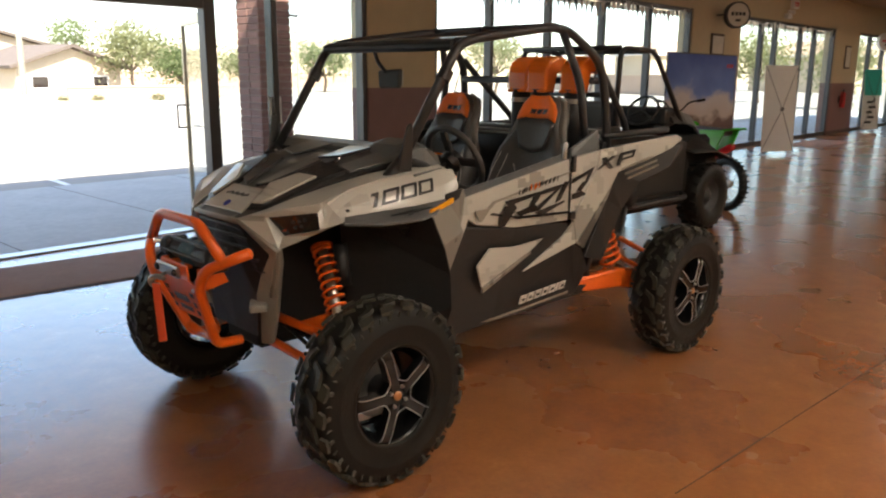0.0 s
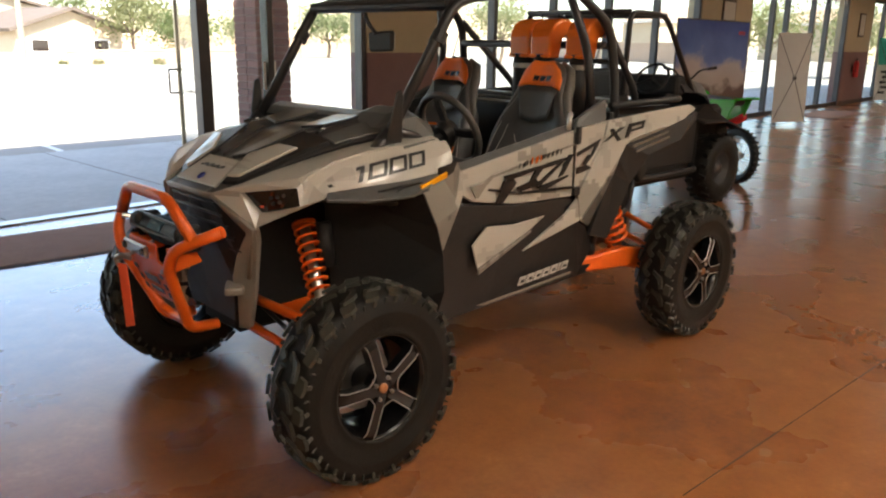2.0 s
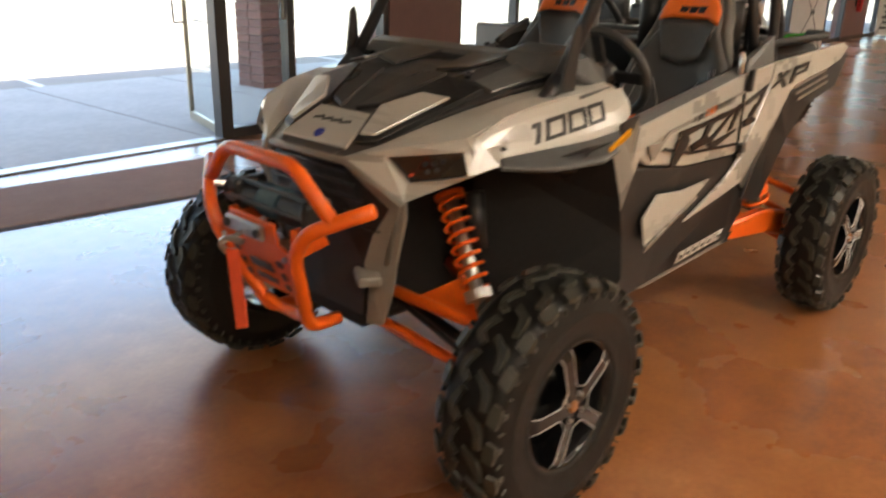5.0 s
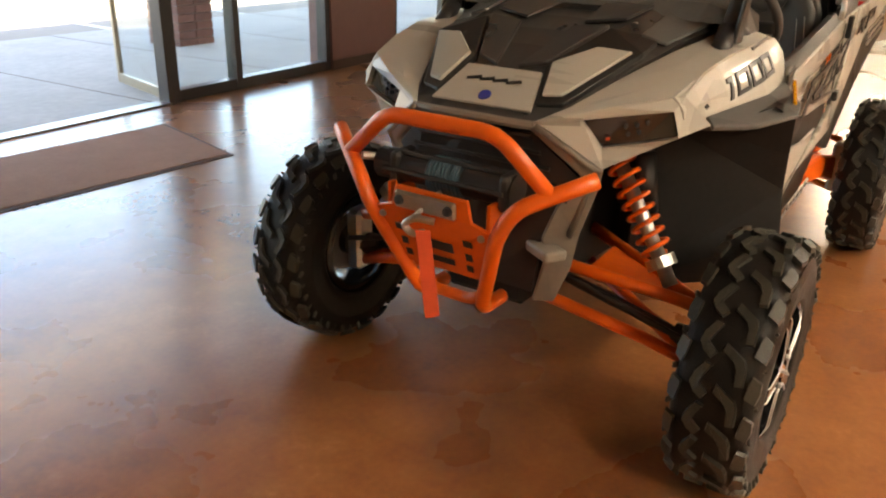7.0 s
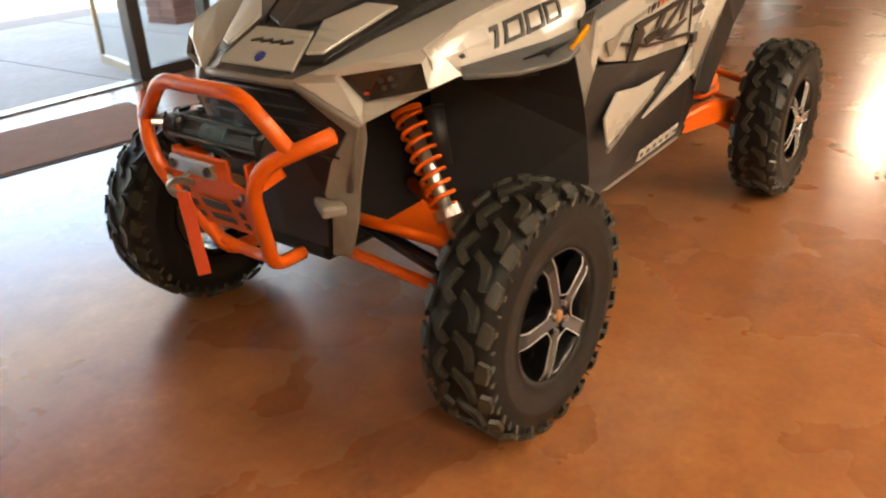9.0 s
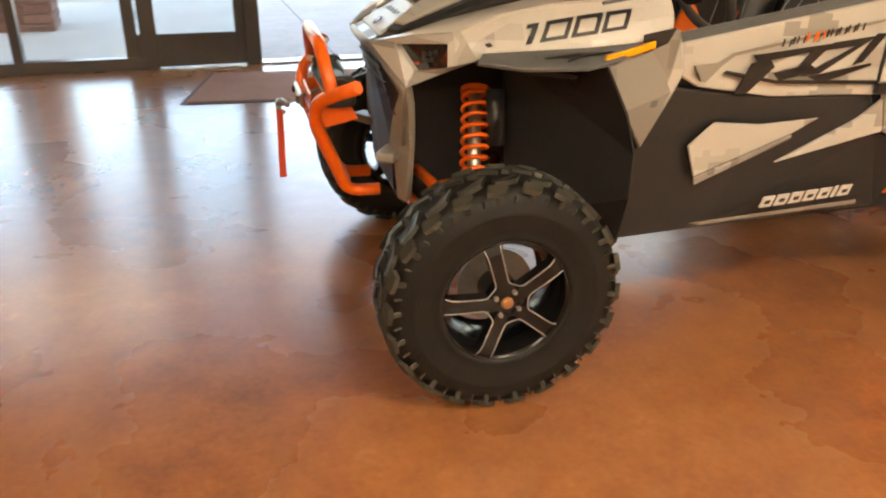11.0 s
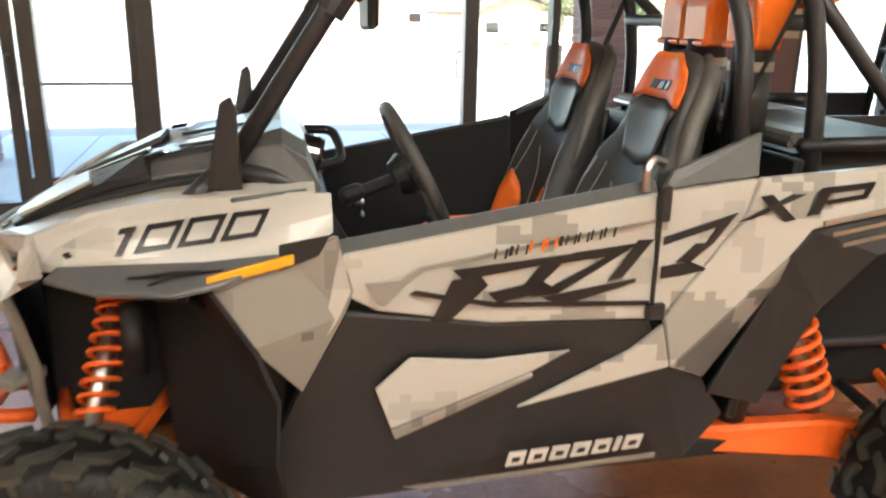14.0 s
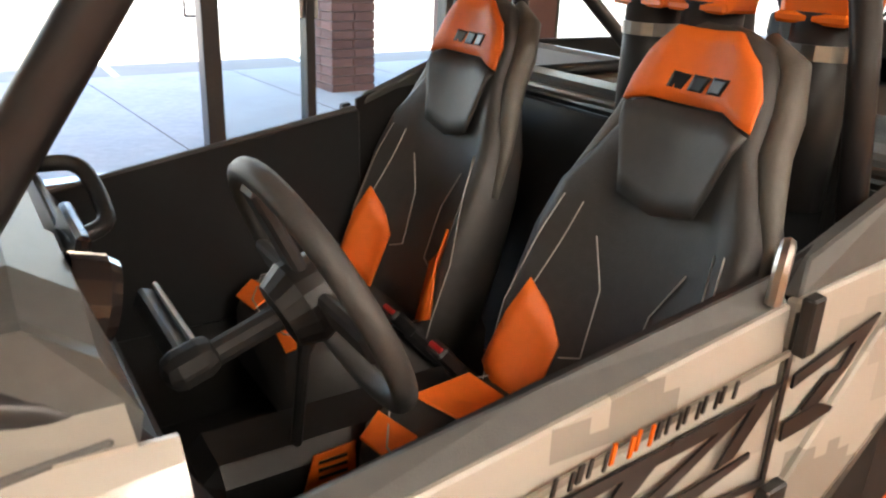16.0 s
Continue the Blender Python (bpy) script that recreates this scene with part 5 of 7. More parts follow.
wn_.matrix_basis = pose(0.012, -0.045, -0.032)
part("rope", tube(bmesh.new(), [(1.58, 0.0, 0.87), (1.68, -0.01, 0.83), (1.72, -0.02, 0.815)], 0.008, 8), M["rope"], wn_)
part("winch_hook", tube(bmesh.new(), rounded([(1.68, 0.02, 0.815), (1.70, -0.03, 0.822), (1.71, -0.06, 0.80), (1.705, -0.035, 0.775), (1.695, 0.0, 0.785)], 0.02), 0.010, 10), M["steel"], wn_, "steel winch hook").matrix_basis = pose(0.02, 0.045, 0.02)
part("hook_strap", plate([(1.735, 0.030, 0.815), (1.715, 0.064, 0.815), (1.722, 0.106, 0.582), (1.742, 0.072, 0.572)], 0.005, 0.001, (1, 0, 0)), M["strap"], wn_, "orange-red webbing pull strap")


# --- suspension
def coil(parent, a, b, r, turns, wire, material, name="coil_spring"):
    a, b = Vector(a), Vector(b)
    d = b - a
    L = d.length
    q = d.to_track_quat("Z", "Y").to_matrix().to_4x4()
    pts = []
    n = turns * 14
    for k in range(n + 1):
        an = 2 * math.pi * k / 14
        pts.append(Matrix.Translation(a) @ q @ Vector((r * math.cos(an), r * math.sin(an), L * k / n)))
    return part(name, tube(bmesh.new(), pts, wire, 8), material, parent, "orange coil spring", True)


for s in (1, -1):
    top, bot = Vector((1.098, side(s, 0.262), 0.890)), Vector((1.165, side(s, 0.497), 0.550))
    sh = part("shock_absorber", tube(bmesh.new(), [top, top.lerp(bot, 0.5), bot], 0.022, 12), M["steel"], CAR, "long-travel shock absorber", True)
    coil(sh, top.lerp(bot, 0.04), top.lerp(bot, 0.76), 0.042, 8, 0.0072, M["orange"])
    part("lower_collar", tube(bmesh.new(), [top.lerp(bot, 0.78), top.lerp(bot, 0.86)], 0.045, 16), M["steel"], sh)
    part("upper_collar", tube(bmesh.new(), [top.lerp(bot, 0.0), top.lerp(bot, 0.04)], 0.05, 16), M["orange"], sh)
    part("reservoir", tube(bmesh.new(), [(1.05, side(s, 0.33), 0.90), (1.05, side(s, 0.36), 0.72)], 0.032, 14), M["black"], sh, "", True)
    for nm, pts in (("upper_arm", [(1.28, side(s, 0.16), 0.585), (1.19, side(s, 0.48), 0.53), (1.15, side(s, 0.60), 0.50)]), ("upper_arm_rear", [(0.98, side(s, 0.16), 0.60), (1.10, side(s, 0.48), 0.53), (1.15, side(s, 0.60), 0.50)]), ("lower_arm", [(1.31, side(s, 0.14), 0.48), (1.20, side(s, 0.45), 0.375), (1.15, side(s, 0.61), 0.31)]), ("lower_arm_rear", [(0.96, side(s, 0.15), 0.47), (1.09, side(s, 0.45), 0.375), (1.15, side(s, 0.61), 0.31)])):
        part(nm, tube(bmesh.new(), pts, 0.020, 12), M["orange"], CAR, "orange tubular suspension arm", True)
    part("arm_web", plate([(1.255, side(s, 0.26), 0.57), (1.03, side(s, 0.26), 0.58), (1.10, side(s, 0.47), 0.535), (1.19, side(s, 0.47), 0.535)], 0.012, 0.003, (0, 0, -1)), M["orange"], CAR)
    part("drive_shaft", tube(bmesh.new(), [(1.12, side(s, 0.12), 0.47), (1.146, side(s, 0.62), 0.375)], 0.018, 10), M["black"], CAR)
    part("boot", tube(bmesh.new(), [(1.14, side(s, 0.52), 0.40), (1.146, side(s, 0.60), 0.38)], [0.028, 0.045], 12), M["black"], CAR)
    part("tie_rod", tube(bmesh.new(), [(1.24, side(s, 0.16), 0.54), (1.26, side(s, 0.58), 0.44)], 0.010, 8), M["black"], CAR)
    part("knuckle", boxed((1.15, side(s, 0.615), 0.40), (0.09, 0.07, 0.24), bev=0.015), M["steel"], CAR)
    # rear
    part("trailing_arm", plate([(-0.36, side(s, 0.43), 0.50), (-0.38, side(s, 0.43), 0.43), (-0.80, side(s, 0.50), 0.41), (-1.20, side(s, 0.52), 0.30), (-1.20, side(s, 0.52), 0.44), (-0.82, side(s, 0.49), 0.52)], 0.07, 0.012, (0, s, 0)), M["orange"], CAR, "orange boxed trailing arm")
    top, bot = Vector((-0.66, side(s, 0.43), 0.98)), Vector((-0.80, side(s, 0.50), 0.53))
    sh = part("shock_absorber", tube(bmesh.new(), [top, top.lerp(bot, 0.5), bot], 0.024, 12), M["steel"], CAR, "rear shock absorber", True)
    coil(sh, top.lerp(bot, 0.25), top.lerp(bot, 0.95), 0.060, 8, 0.010, M["orange"])
    part("reservoir", tube(bmesh.new(), [(-0.60, side(s, 0.47), 0.72), (-0.56, side(s, 0.47), 0.50)], 0.036, 14), M["black"], sh, "", True)
    for z in (0.36, 0.50, 0.62):
        part("radius_rod", tube(bmesh.new(), [(-1.28, side(s, 0.12), z), (-1.17, side(s, 0.58), z - 0.09)], 0.016, 10), M["orange"], CAR, "orange radius rod")
    part("knuckle", boxed((-1.15, side(s, 0.60), 0.40), (0.10, 0.08, 0.26), bev=0.015), M["steel"], CAR)
    part("drive_shaft", tube(bmesh.new(), [(-1.12, side(s, 0.12), 0.47), (-1.146, side(s, 0.62), 0.375)], 0.020, 10), M["black"], CAR)
part("front_gearcase", boxed((1.12, MID, 0.50), (0.30, 0.22, 0.20), bev=0.03), M["skin_dark"], CAR)
part("front_frame", boxed((1.15, MID, 0.72), (0.36, 0.30, 0.60), bev=0.02), M["black_matte"], CAR)
part("rear_frame", boxed((-0.95, MID, 0.73), (0.78, 0.54, 0.62), bev=0.04), M["black_matte"], CAR)
for s in (1, -1):
    part("rear_frame_tube", tube(bmesh.new(), rounded([(-0.50, side(s, 0.42), 1.05), (-0.62, side(s, 0.40), 0.70), (-1.30, side(s, 0.22), 0.60), (-1.38, side(s, 0.24), 1.15)], 0.06), 0.018, 10), M["cage"], CAR, "", True)
part("muffler", tube(bmesh.new(), [(-1.36, -0.35, 0.86), (-1.36, 0.25, 0.86)], 0.075, 20), M["black_matte"], CAR, "black muffler", True)

# --- roll cage
def bar(name, pts, r=0.0235, label=""):
    return part(name, tube(bmesh.new(), rounded(pts, 0.09, 5), r, 14), M["cage"], CAR, label or "black steel roll cage tube", True)


for s in (1, -1):
    bar("a_pillar", [(0.835, side(s, 0.445), 1.19), (0.46, side(s, 0.455), 1.755), (0.36, side(s, 0.45), 1.79), (-0.26, side(s, 0.40), 1.870), (-0.40, side(s, 0.42), 1.86), (-0.62, side(s, 0.48), 1.70), (-0.66, side(s, 0.50), 1.45), (-0.66, side(s, 0.52), 1.20)])
    bar("hoop_brace", [(-0.36, side(s, 0.41), 1.855), (-0.46, side(s, 0.47), 1.58), (-0.45, side(s, 0.53), 1.22)], 0.022)
    bar("pillar_foot", [(0.90, side(s, 0.45), 1.16), (0.80, side(s, 0.447), 1.25)], 0.030)
    bar("dash_brace", [(0.79, side(s, 0.45), 1.26), (0.62, side(s, 0.46), 1.22), (0.52, side(s, 0.50), 1.05)], 0.018)
    bar("rear_brace", [(-0.60, side(s, 0.46), 1.72), (-1.00, side(s, 0.40), 1.36), (-1.06, side(s, 0.38), 1.26)], 0.020)
    part("mirror_clamp", tube(bmesh.new(), [(0.555, side(s, 0.453), 1.60), (0.525, side(s, 0.453), 1.645)], 0.034, 12), M["black"], CAR)
    # side mirror stalk on the pillar
    part("grab_strap", plate([(0.84, side(s, 0.47), 1.215), (0.80, side(s, 0.485), 1.41), (0.775, side(s, 0.485), 1.425), (0.765, side(s, 0.485), 1.40), (0.76, side(s, 0.47), 1.20)], 0.012, 0.004, (0, s, 0)), M["black"], CAR, "black bracket at the foot of the pillar")
bar("front_header", [(0.455, -0.55, 1.757), (0.455, 0.45, 1.757)])
bar("hoop_top", [(-0.30, -0.51, 1.872), (-0.30, 0.41, 1.872)])
bar("hoop_mid", [(-0.62, -0.57, 1.60), (-0.62, 0.47, 1.60)], 0.02)
bar("centre_spine", [(0.45, -0.12, 1.762), (0.20, -0.12, 1.80), (-0.30, -0.12, 1.87)], 0.02)
part("sun_visor", plate([(0.465, -0.54, 1.775), (0.465, 0.44, 1.775), (0.20, 0.42, 1.802), (0.20, -0.52, 1.802)], 0.014, 0.004, (0, 0, 1)), M["hood_black"], CAR, "short black sun visor roof")
part("visor_lip", tube(bmesh.new(), [(0.475, -0.54, 1.760), (0.475, 0.44, 1.760)], 0.022, 10), M["black"], CAR)
rm = part("rear_view_mirror", plate([(0.43, -0.155, 1.555), (0.43, -0.165, 1.645), (0.42, 0.005, 1.655), (0.42, 0.0, 1.560)], 0.03, 0.010, (-1, 0, 0)), M["black"], CAR, "wide black rear-view mirror")
part("mirror_stalk", tube(bmesh.new(), rounded([(0.455, -0.15, 1.745), (0.445, -0.14, 1.69), (0.435, -0.09, 1.640)], 0.03), 0.010, 8), M["black"], rm)
part("mirror_glass", plate([(0.398, -0.145, 1.565), (0.398, -0.155, 1.635), (0.389, -0.005, 1.645), (0.389, -0.010, 1.570)], 0.002, 0, (-1, 0, 0)), M["machined"], rm)


# --- seats
def seat(y0, label):
    """A bucket seat: shaped back with bolsters, head part, base; orange inserts lie 4 mm proud."""
    tilt = Matrix.Translation((-0.16, y0, 0.74)) @ Matrix.Rotation(radians(-17), 4, "Y")

    def place(ob, m=tilt):
        ob.matrix_basis = m
        return ob

    # back: rings of a rounded outline, (height, half width, bolster depth, thickness)
    bm = bmesh.new()
    rows = []
    for h, w, b, t in ((0.00, 0.205, 0.050, 0.10), (0.10, 0.225, 0.060, 0.11), (0.24, 0.235, 0.060, 0.11), (0.40, 0.232, 0.048, 0.10), (0.50, 0.215, 0.034, 0.09), (0.57, 0.175, 0.018, 0.085), (0.63, 0.142, 0.008, 0.085), (0.70, 0.136, 0.004, 0.085), (0.755, 0.120, 0.0, 0.075), (0.800, 0.088, -0.006, 0.06), (0.820, 0.040, -0.014, 0.04)):
        r = []
        for fx, fy in ((b, -1.0), (b * 0.95 + 0.012, -0.86), (0.014, -0.62), (0.004, -0.3), (0.0, 0.0), (0.004, 0.3), (0.014, 0.62), (b * 0.95 + 0.012, 0.86), (b, 1.0), (-t * 0.5, 1.04), (-t, 0.80), (-t * 1.1, 0.0), (-t, -0.80), (-t * 0.5, -1.04)):
            r.append((fx, fy * w, h))
        r.append(r[0])
        rows.append(r)
    vs = [[bm.verts.new(Vector(p)) for p in row[:-1]] for row in rows]
    n = len(vs[0])
    for a, b in zip(vs, vs[1:]):
        for k in range(n):
            bm.faces.new((a[k], a[(k + 1) % n], b[(k + 1) % n], b[k]))
    bm.faces.new(vs[0])
    bm.faces.new(vs[-1])
    back = place(part("seat_back", bm, M["vinyl"], CAR, label, True))

    def skin(name, pts, material, off=0.006, lab="", thick=0.006):
        """A patch given by (side, height) on the front of the back, laid over its curve."""
        def front(y, h):
            w, b = np.interp(h, (0, 0.1, 0.24, 0.40, 0.50, 0.57, 0.63, 0.70, 0.755, 0.80), (0.205, 0.225, 0.235, 0.232, 0.215, 0.175, 0.142, 0.136, 0.120, 0.088)), np.interp(h, (0, 0.1, 0.24, 0.40, 0.50, 0.57, 0.63, 0.755), (0.05, 0.06, 0.06, 0.048, 0.034, 0.018, 0.008, 0.0))
            f = min(abs(y) / w, 1)
            return float(np.interp(f, (0, 0.3, 0.62, 0.86, 1), (0.0, 0.004, 0.014, b * 0.95 + 0.012, b))) + off
        bm2 = bmesh.new()
        f = bm2.faces.new([bm2.verts.new((0, y, h)) for y, h in pts])
        bmesh.ops.triangulate(bm2, faces=[f])
        bmesh.ops.subdivide_edges(bm2, edges=bm2.edges, cuts=4, use_grid_fill=True)
        for v in bm2.verts:
            v.co.x = front(v.co.y, v.co.z)
        thicken(bm2, thick)
        return part(name, bm2, material, back, lab, True)

    # head part: orange cap above, grey flanks and a dark band
    skin("headrest_cap", [(-0.132, 0.668), (-0.080, 0.682), (0.080, 0.682), (0.132, 0.658), (0.130, 0.71), (0.108, 0.760), (0.062, 0.806), (-0.062, 0.806), (-0.108, 0.760), (-0.130, 0.71)], M["orange_vinyl"], 0.012, "orange head part with a dark mark", 0.010)
    skin("headrest_band", [(-0.085, 0.510), (0.0, 0.490), (0.085, 0.510), (0.130, 0.652), (0.080, 0.677), (-0.080, 0.677), (-0.130, 0.662)], M["vinyl"], 0.010, "", 0.008)
    for k in range(3):
        c = -0.052 + 0.042 * k
        skin("headrest_mark", [(c, 0.704), (c + 0.030, 0.704), (c + 0.042, 0.730), (c + 0.006, 0.732)], M["decal"], 0.0225, "", 0.003)
    for s in (1, -1):
        bolster = tube(bmesh.new(), [(0.004, s * 0.236, 0.40), (0.0, s * 0.222, 0.50), (-0.010, s * 0.186, 0.575), (-0.02, s * 0.158, 0.64), (-0.03, s * 0.148, 0.70), (-0.04, s * 0.124, 0.775), (-0.045, s * 0.06, 0.815)], [0.008, 0.014, 0.021, 0.026, 0.027, 0.024, 0.014], 12)
        part("headrest_side", bolster, M["vinyl_grey"], back, "grey vinyl bolster round the head part", True)
        skin("orange_insert", [(s * 0.228, 0.110), (s * 0.118, 0.045), (s * 0.100, 0.205), (s * 0.186, 0.305)], M["orange_vinyl"], 0.008, "orange vinyl diamond insert")
        for a, b in (((0.186, 0.275), (0.150, 0.47)), ((0.098, 0.180), (0.052, 0.20)), ((0.052, 0.20), (0.060, 0.33)), ((0.060, 0.33), (0.105, 0.42)), ((0.222, 0.06), (0.232, 0.24)), ((0.232, 0.24), (0.182, 0.475))):
            pts = []
            for t in np.linspace(0, 1, 8):
                y, h = a[0] + (b[0] - a[0]) * t, a[1] + (b[1] - a[1]) * t
                w = np.interp(h, (0, 0.1, 0.24, 0.40, 0.50, 0.57, 0.63, 0.70, 0.755, 0.80), (0.205, 0.225, 0.235, 0.232, 0.215, 0.175, 0.142, 0.136, 0.120, 0.088))
                bb = np.interp(h, (0, 0.1, 0.24, 0.40, 0.50, 0.57, 0.63, 0.755), (0.05, 0.06, 0.06, 0.048, 0.034, 0.018, 0.008, 0.0))
                x = float(np.interp(y / w, (0, 0.3, 0.62, 0.86, 1), (0.0, 0.004, 0.014, bb * 0.95 + 0.012, bb))) + 0.003
                pts.append((x, s * y, h))
            part("seam", tube(bmesh.new(), pts, 0.0016, 5), M["stitch"], back)
    # base cushion
    bm = bmesh.new()
    rows = []
    for x, w, z, b in ((-0.20, 0.20, 0.74, 0.05), (-0.05, 0.215, 0.765, 0.045), (0.08, 0.22, 0.785, 0.035), (0.18, 0.215, 0.800, 0.02), (0.245, 0.19, 0.790, 0.008), (0.275, 0.16, 0.755, 0.0)):
        rows.append([(x, -w, z - 0.14), (x, -w * 1.03, z + b * 0.3), (x, -w * 0.88, z + b), (x, -w * 0.55, z + 0.004), (x, 0, z), (x, w * 0.55, z + 0.004), (x, w * 0.88, z + b), (x, w * 1.03, z + b * 0.3), (x, w, z - 0.14)])
    loft(bm, rows)
    bm.faces.new([v for v in bm.verts][-9:])
    base = part("seat_cushion", bm, M["vinyl"], CAR, "", True)
    base.matrix_basis = pose(-0.095, y0, 0.035)
    for s in (1, -1):
        part("cushion_insert", plate([(-0.04, s * 0.10, 0.780), (0.10, s * 0.09, 0.803), (0.16, s * 0.185, 0.828), (0.02, s * 0.205, 0.826)], 0.006, 0.002, (0, 0, 1)), M["orange_vinyl"], base, "orange vinyl insert")
        part("cushion_front_insert", plate([(0.20, s * 0.09, 0.811), (0.225, s * 0.185, 0.816), (0.275, s * 0.16, 0.790), (0.262, s * 0.07, 0.790)], 0.006, 0.002, (0, 0, 1)), M["orange_vinyl"], base)
    part("cushion_seam", tube(bmesh.new(), [(-0.1, -0.19, 0.812), (0.08, -0.2, 0.822), (0.2, -0.19, 0.822), (0.255, -0.1, 0.805), (0.262, 0.0, 0.796), (0.255, 0.1, 0.805), (0.2, 0.19, 0.822), (0.08, 0.2, 0.822), (-0.1, 0.19, 0.812)], 0.002, 5), M["stitch"], base)
    part("seat_stand", boxed((0.0, 0, 0.56), (0.36, 0.34, 0.16), bev=0.02), M["black_matte"], base)
    return back


seat(0.275, "black bucket seat back with orange and grey inserts")
seat(-0.385, "black bucket seat back with orange and grey inserts")

# belts and buckles
for y in (0.265, -0.385):
    s = 1 if y > 0 else -1
    bl = part("seat_belt", tube(bmesh.new(), [(-0.60, y + s * 0.20, 1.66), (-0.50, y + s * 0.19, 1.42), (-0.42, y + s * 0.235, 1.20), (-0.36, y + s * 0.25, 0.95)], 0.022, 6, flat=(1.0, 0.12)), M["belt"], CAR, "black seat belt webbing")
    part("belt_loop", boxed((-0.40, y + s * 0.245, 1.16), (0.03, 0.012, 0.06), pose(0, 0, 0, 0, -18, 0), 0.004), M["steel"], bl)
    part("buckle_stalk", tube(bmesh.new(), [(-0.17, y - s * 0.25, 0.74), (-0.06, y - s * 0.235, 0.86)], 0.016, 8), M["black"], CAR)
    bk = part("buckle", boxed((-0.045, y - s * 0.232, 0.885), (0.03, 0.055, 0.075), pose(0, 0, 0, 0, 40, 0), 0.006), M["black"], CAR)
    part("release_button", boxed((-0.028, y - s * 0.232, 0.907), (0.012, 0.042, 0.03), pose(0, 0, 0, 0, 40, 0), 0.003), M["red"], bk, "red release button")

# latch on the rear door edge inside
part("door_striker", tube(bmesh.new(), rounded([(-0.22, 0.575, 1.275), (-0.18, 0.60, 1.29), (-0.16, 0.61, 1.26), (-0.165, 0.605, 1.215)], 0.02), 0.011, 8), M["steel"], CAR, "bare steel door latch")

# --- dashboard
bm = bmesh.new()
rows = []
for y in (-0.59, -0.50, -0.12, 0.0, 0.14, 0.22, 0.40, 0.46, 0.485):
    k = 0.03 if 0.16 < y < 0.44 else 0.0
    rows.append([(0.79, y * 0.86, 1.262), (0.74, y * 0.9, 1.298 + k * 0.6), (0.67, y * 0.95, 1.310 + k), (0.615, y, 1.280 + k), (0.585, y, 1.215), (0.60, y, 1.14), (0.68, y, 1.11)])
loft(bm, rows)
bm.faces.new([v for v in bm.verts][:7])
bm.faces.new([v for v in bm.verts][-7:])
part("dashboard", bm, M["dash"], CAR, "dark grey moulded dashboard")
part("dash_lower", plate([(0.60, -0.62, 1.135), (0.60, 0.52, 1.135), (0.68, 0.52, 0.62), (0.68, -0.62, 0.62)], 0.14, 0.02, (1, 0, 0)), M["black"], CAR)
part("gauge", lathe(bmesh.new(), [(0, 0.0), (0.045, 0.0), (0.05, 0.012), (0.05, 0.05)], 24, "x"), M["lens"], CAR).matrix_basis = pose(0.575, 0.31, 1.255, 0, -15, 0)
for k in range(3):
    part("dash_rib", boxed((0.70, 0.520, 1.19 - 0.065 * k), (0.17 - 0.01 * k, 0.008, 0.045), pose(0, 0, 0, 0, 6, 0), 0.003), M["dash"], CAR)
part("glove_box", boxed((0.590, -0.28, 1.15), (0.03, 0.34, 0.12), pose(0, 0, 0, 0, -14, 0), 0.012), M["black"], CAR)
part("grab_handle", tube(bmesh.new(), rounded([(0.60, -0.44, 1.22), (0.50, -0.44, 1.22), (0.48, -0.38, 1.18), (0.48, -0.27, 1.14), (0.60, -0.25, 1.12)], 0.04), 0.016, 10), M["black"], CAR, "black passenger grab handle", True)
part("display", boxed((0.580, 0.02, 1.21), (0.02, 0.17, 0.10), pose(0, 0, 0, 0, -14, 0), 0.006), M["lens"], CAR)
tr = part("switch_tray", boxed((0.475, 0.06, 1.085), (0.03, 0.24, 0.035), pose(0, 0, 0, 0, -20, 0), 0.005), M["black"], CAR)
part("chrome_strip", tube(bmesh.new(), [(0.457, -0.06, 1.105), (0.457, 0.18, 1.105)], 0.005, 6), M["steel"], tr)
part("chrome_strip", tube(bmesh.new(), [(0.457, -0.06, 1.068), (0.457, 0.18, 1.068)], 0.005, 6), M["steel"], tr)
sw = part("steering_wheel", tube(bmesh.new(), [Matrix.Translation((0.335, 0.315, 1.222)) @ Matrix.Rotation(radians(-64), 4, "Y") @ Vector((0.172 * math.cos(a), 0.172 * math.sin(a), 0)) for a in np.linspace(0, 2 * math.pi, 41)[:-1]], 0.0165, 12, True), M["vinyl"], CAR, "black padded steering wheel with an orange accent", True)
SW = Matrix.Translation((0.335, 0.315, 1.222)) @ Matrix.Rotation(radians(-64), 4, "Y")
hubo = part("wheel_hub", lathe(bmesh.new(), [(0, -0.035), (0.045, -0.03), (0.058, 0.0), (0.05, 0.04), (0, 0.04)], 20, "z"), M["black"], sw)
hubo.matrix_basis = SW @ pose(0, 0, -0.03)
for a in (90, -90, 0):
    o = part("wheel_spoke", boxed((0.10, 0, -0.012), (0.13, 0.045, 0.018), bev=0.005), M["skin_dark"], sw)
    o.matrix_basis = SW @ pose(0, 0, 0, 0, 0, a)
    if a != 0:
        o = part("spoke_accent", boxed((0.09, 0.018, 0.002), (0.09, 0.014, 0.008), bev=0.002), M["orange_gloss"], sw, "orange accent")
        o.matrix_basis = SW @ pose(0, 0, 0, 0, 0, a)
part("steering_column", tube(bmesh.new(), [SW @ Vector((0, 0, -0.05)), (0.50, 0.315, 1.155)], 0.017, 12), M["black_matte"], CAR)
part("column_shroud", boxed((0.50, 0.315, 1.160), (0.07, 0.055, 0.045), pose(0, 0, 0, 0, 20, 0), 0.02, 2), M["black_matte"], CAR, "black column shroud")
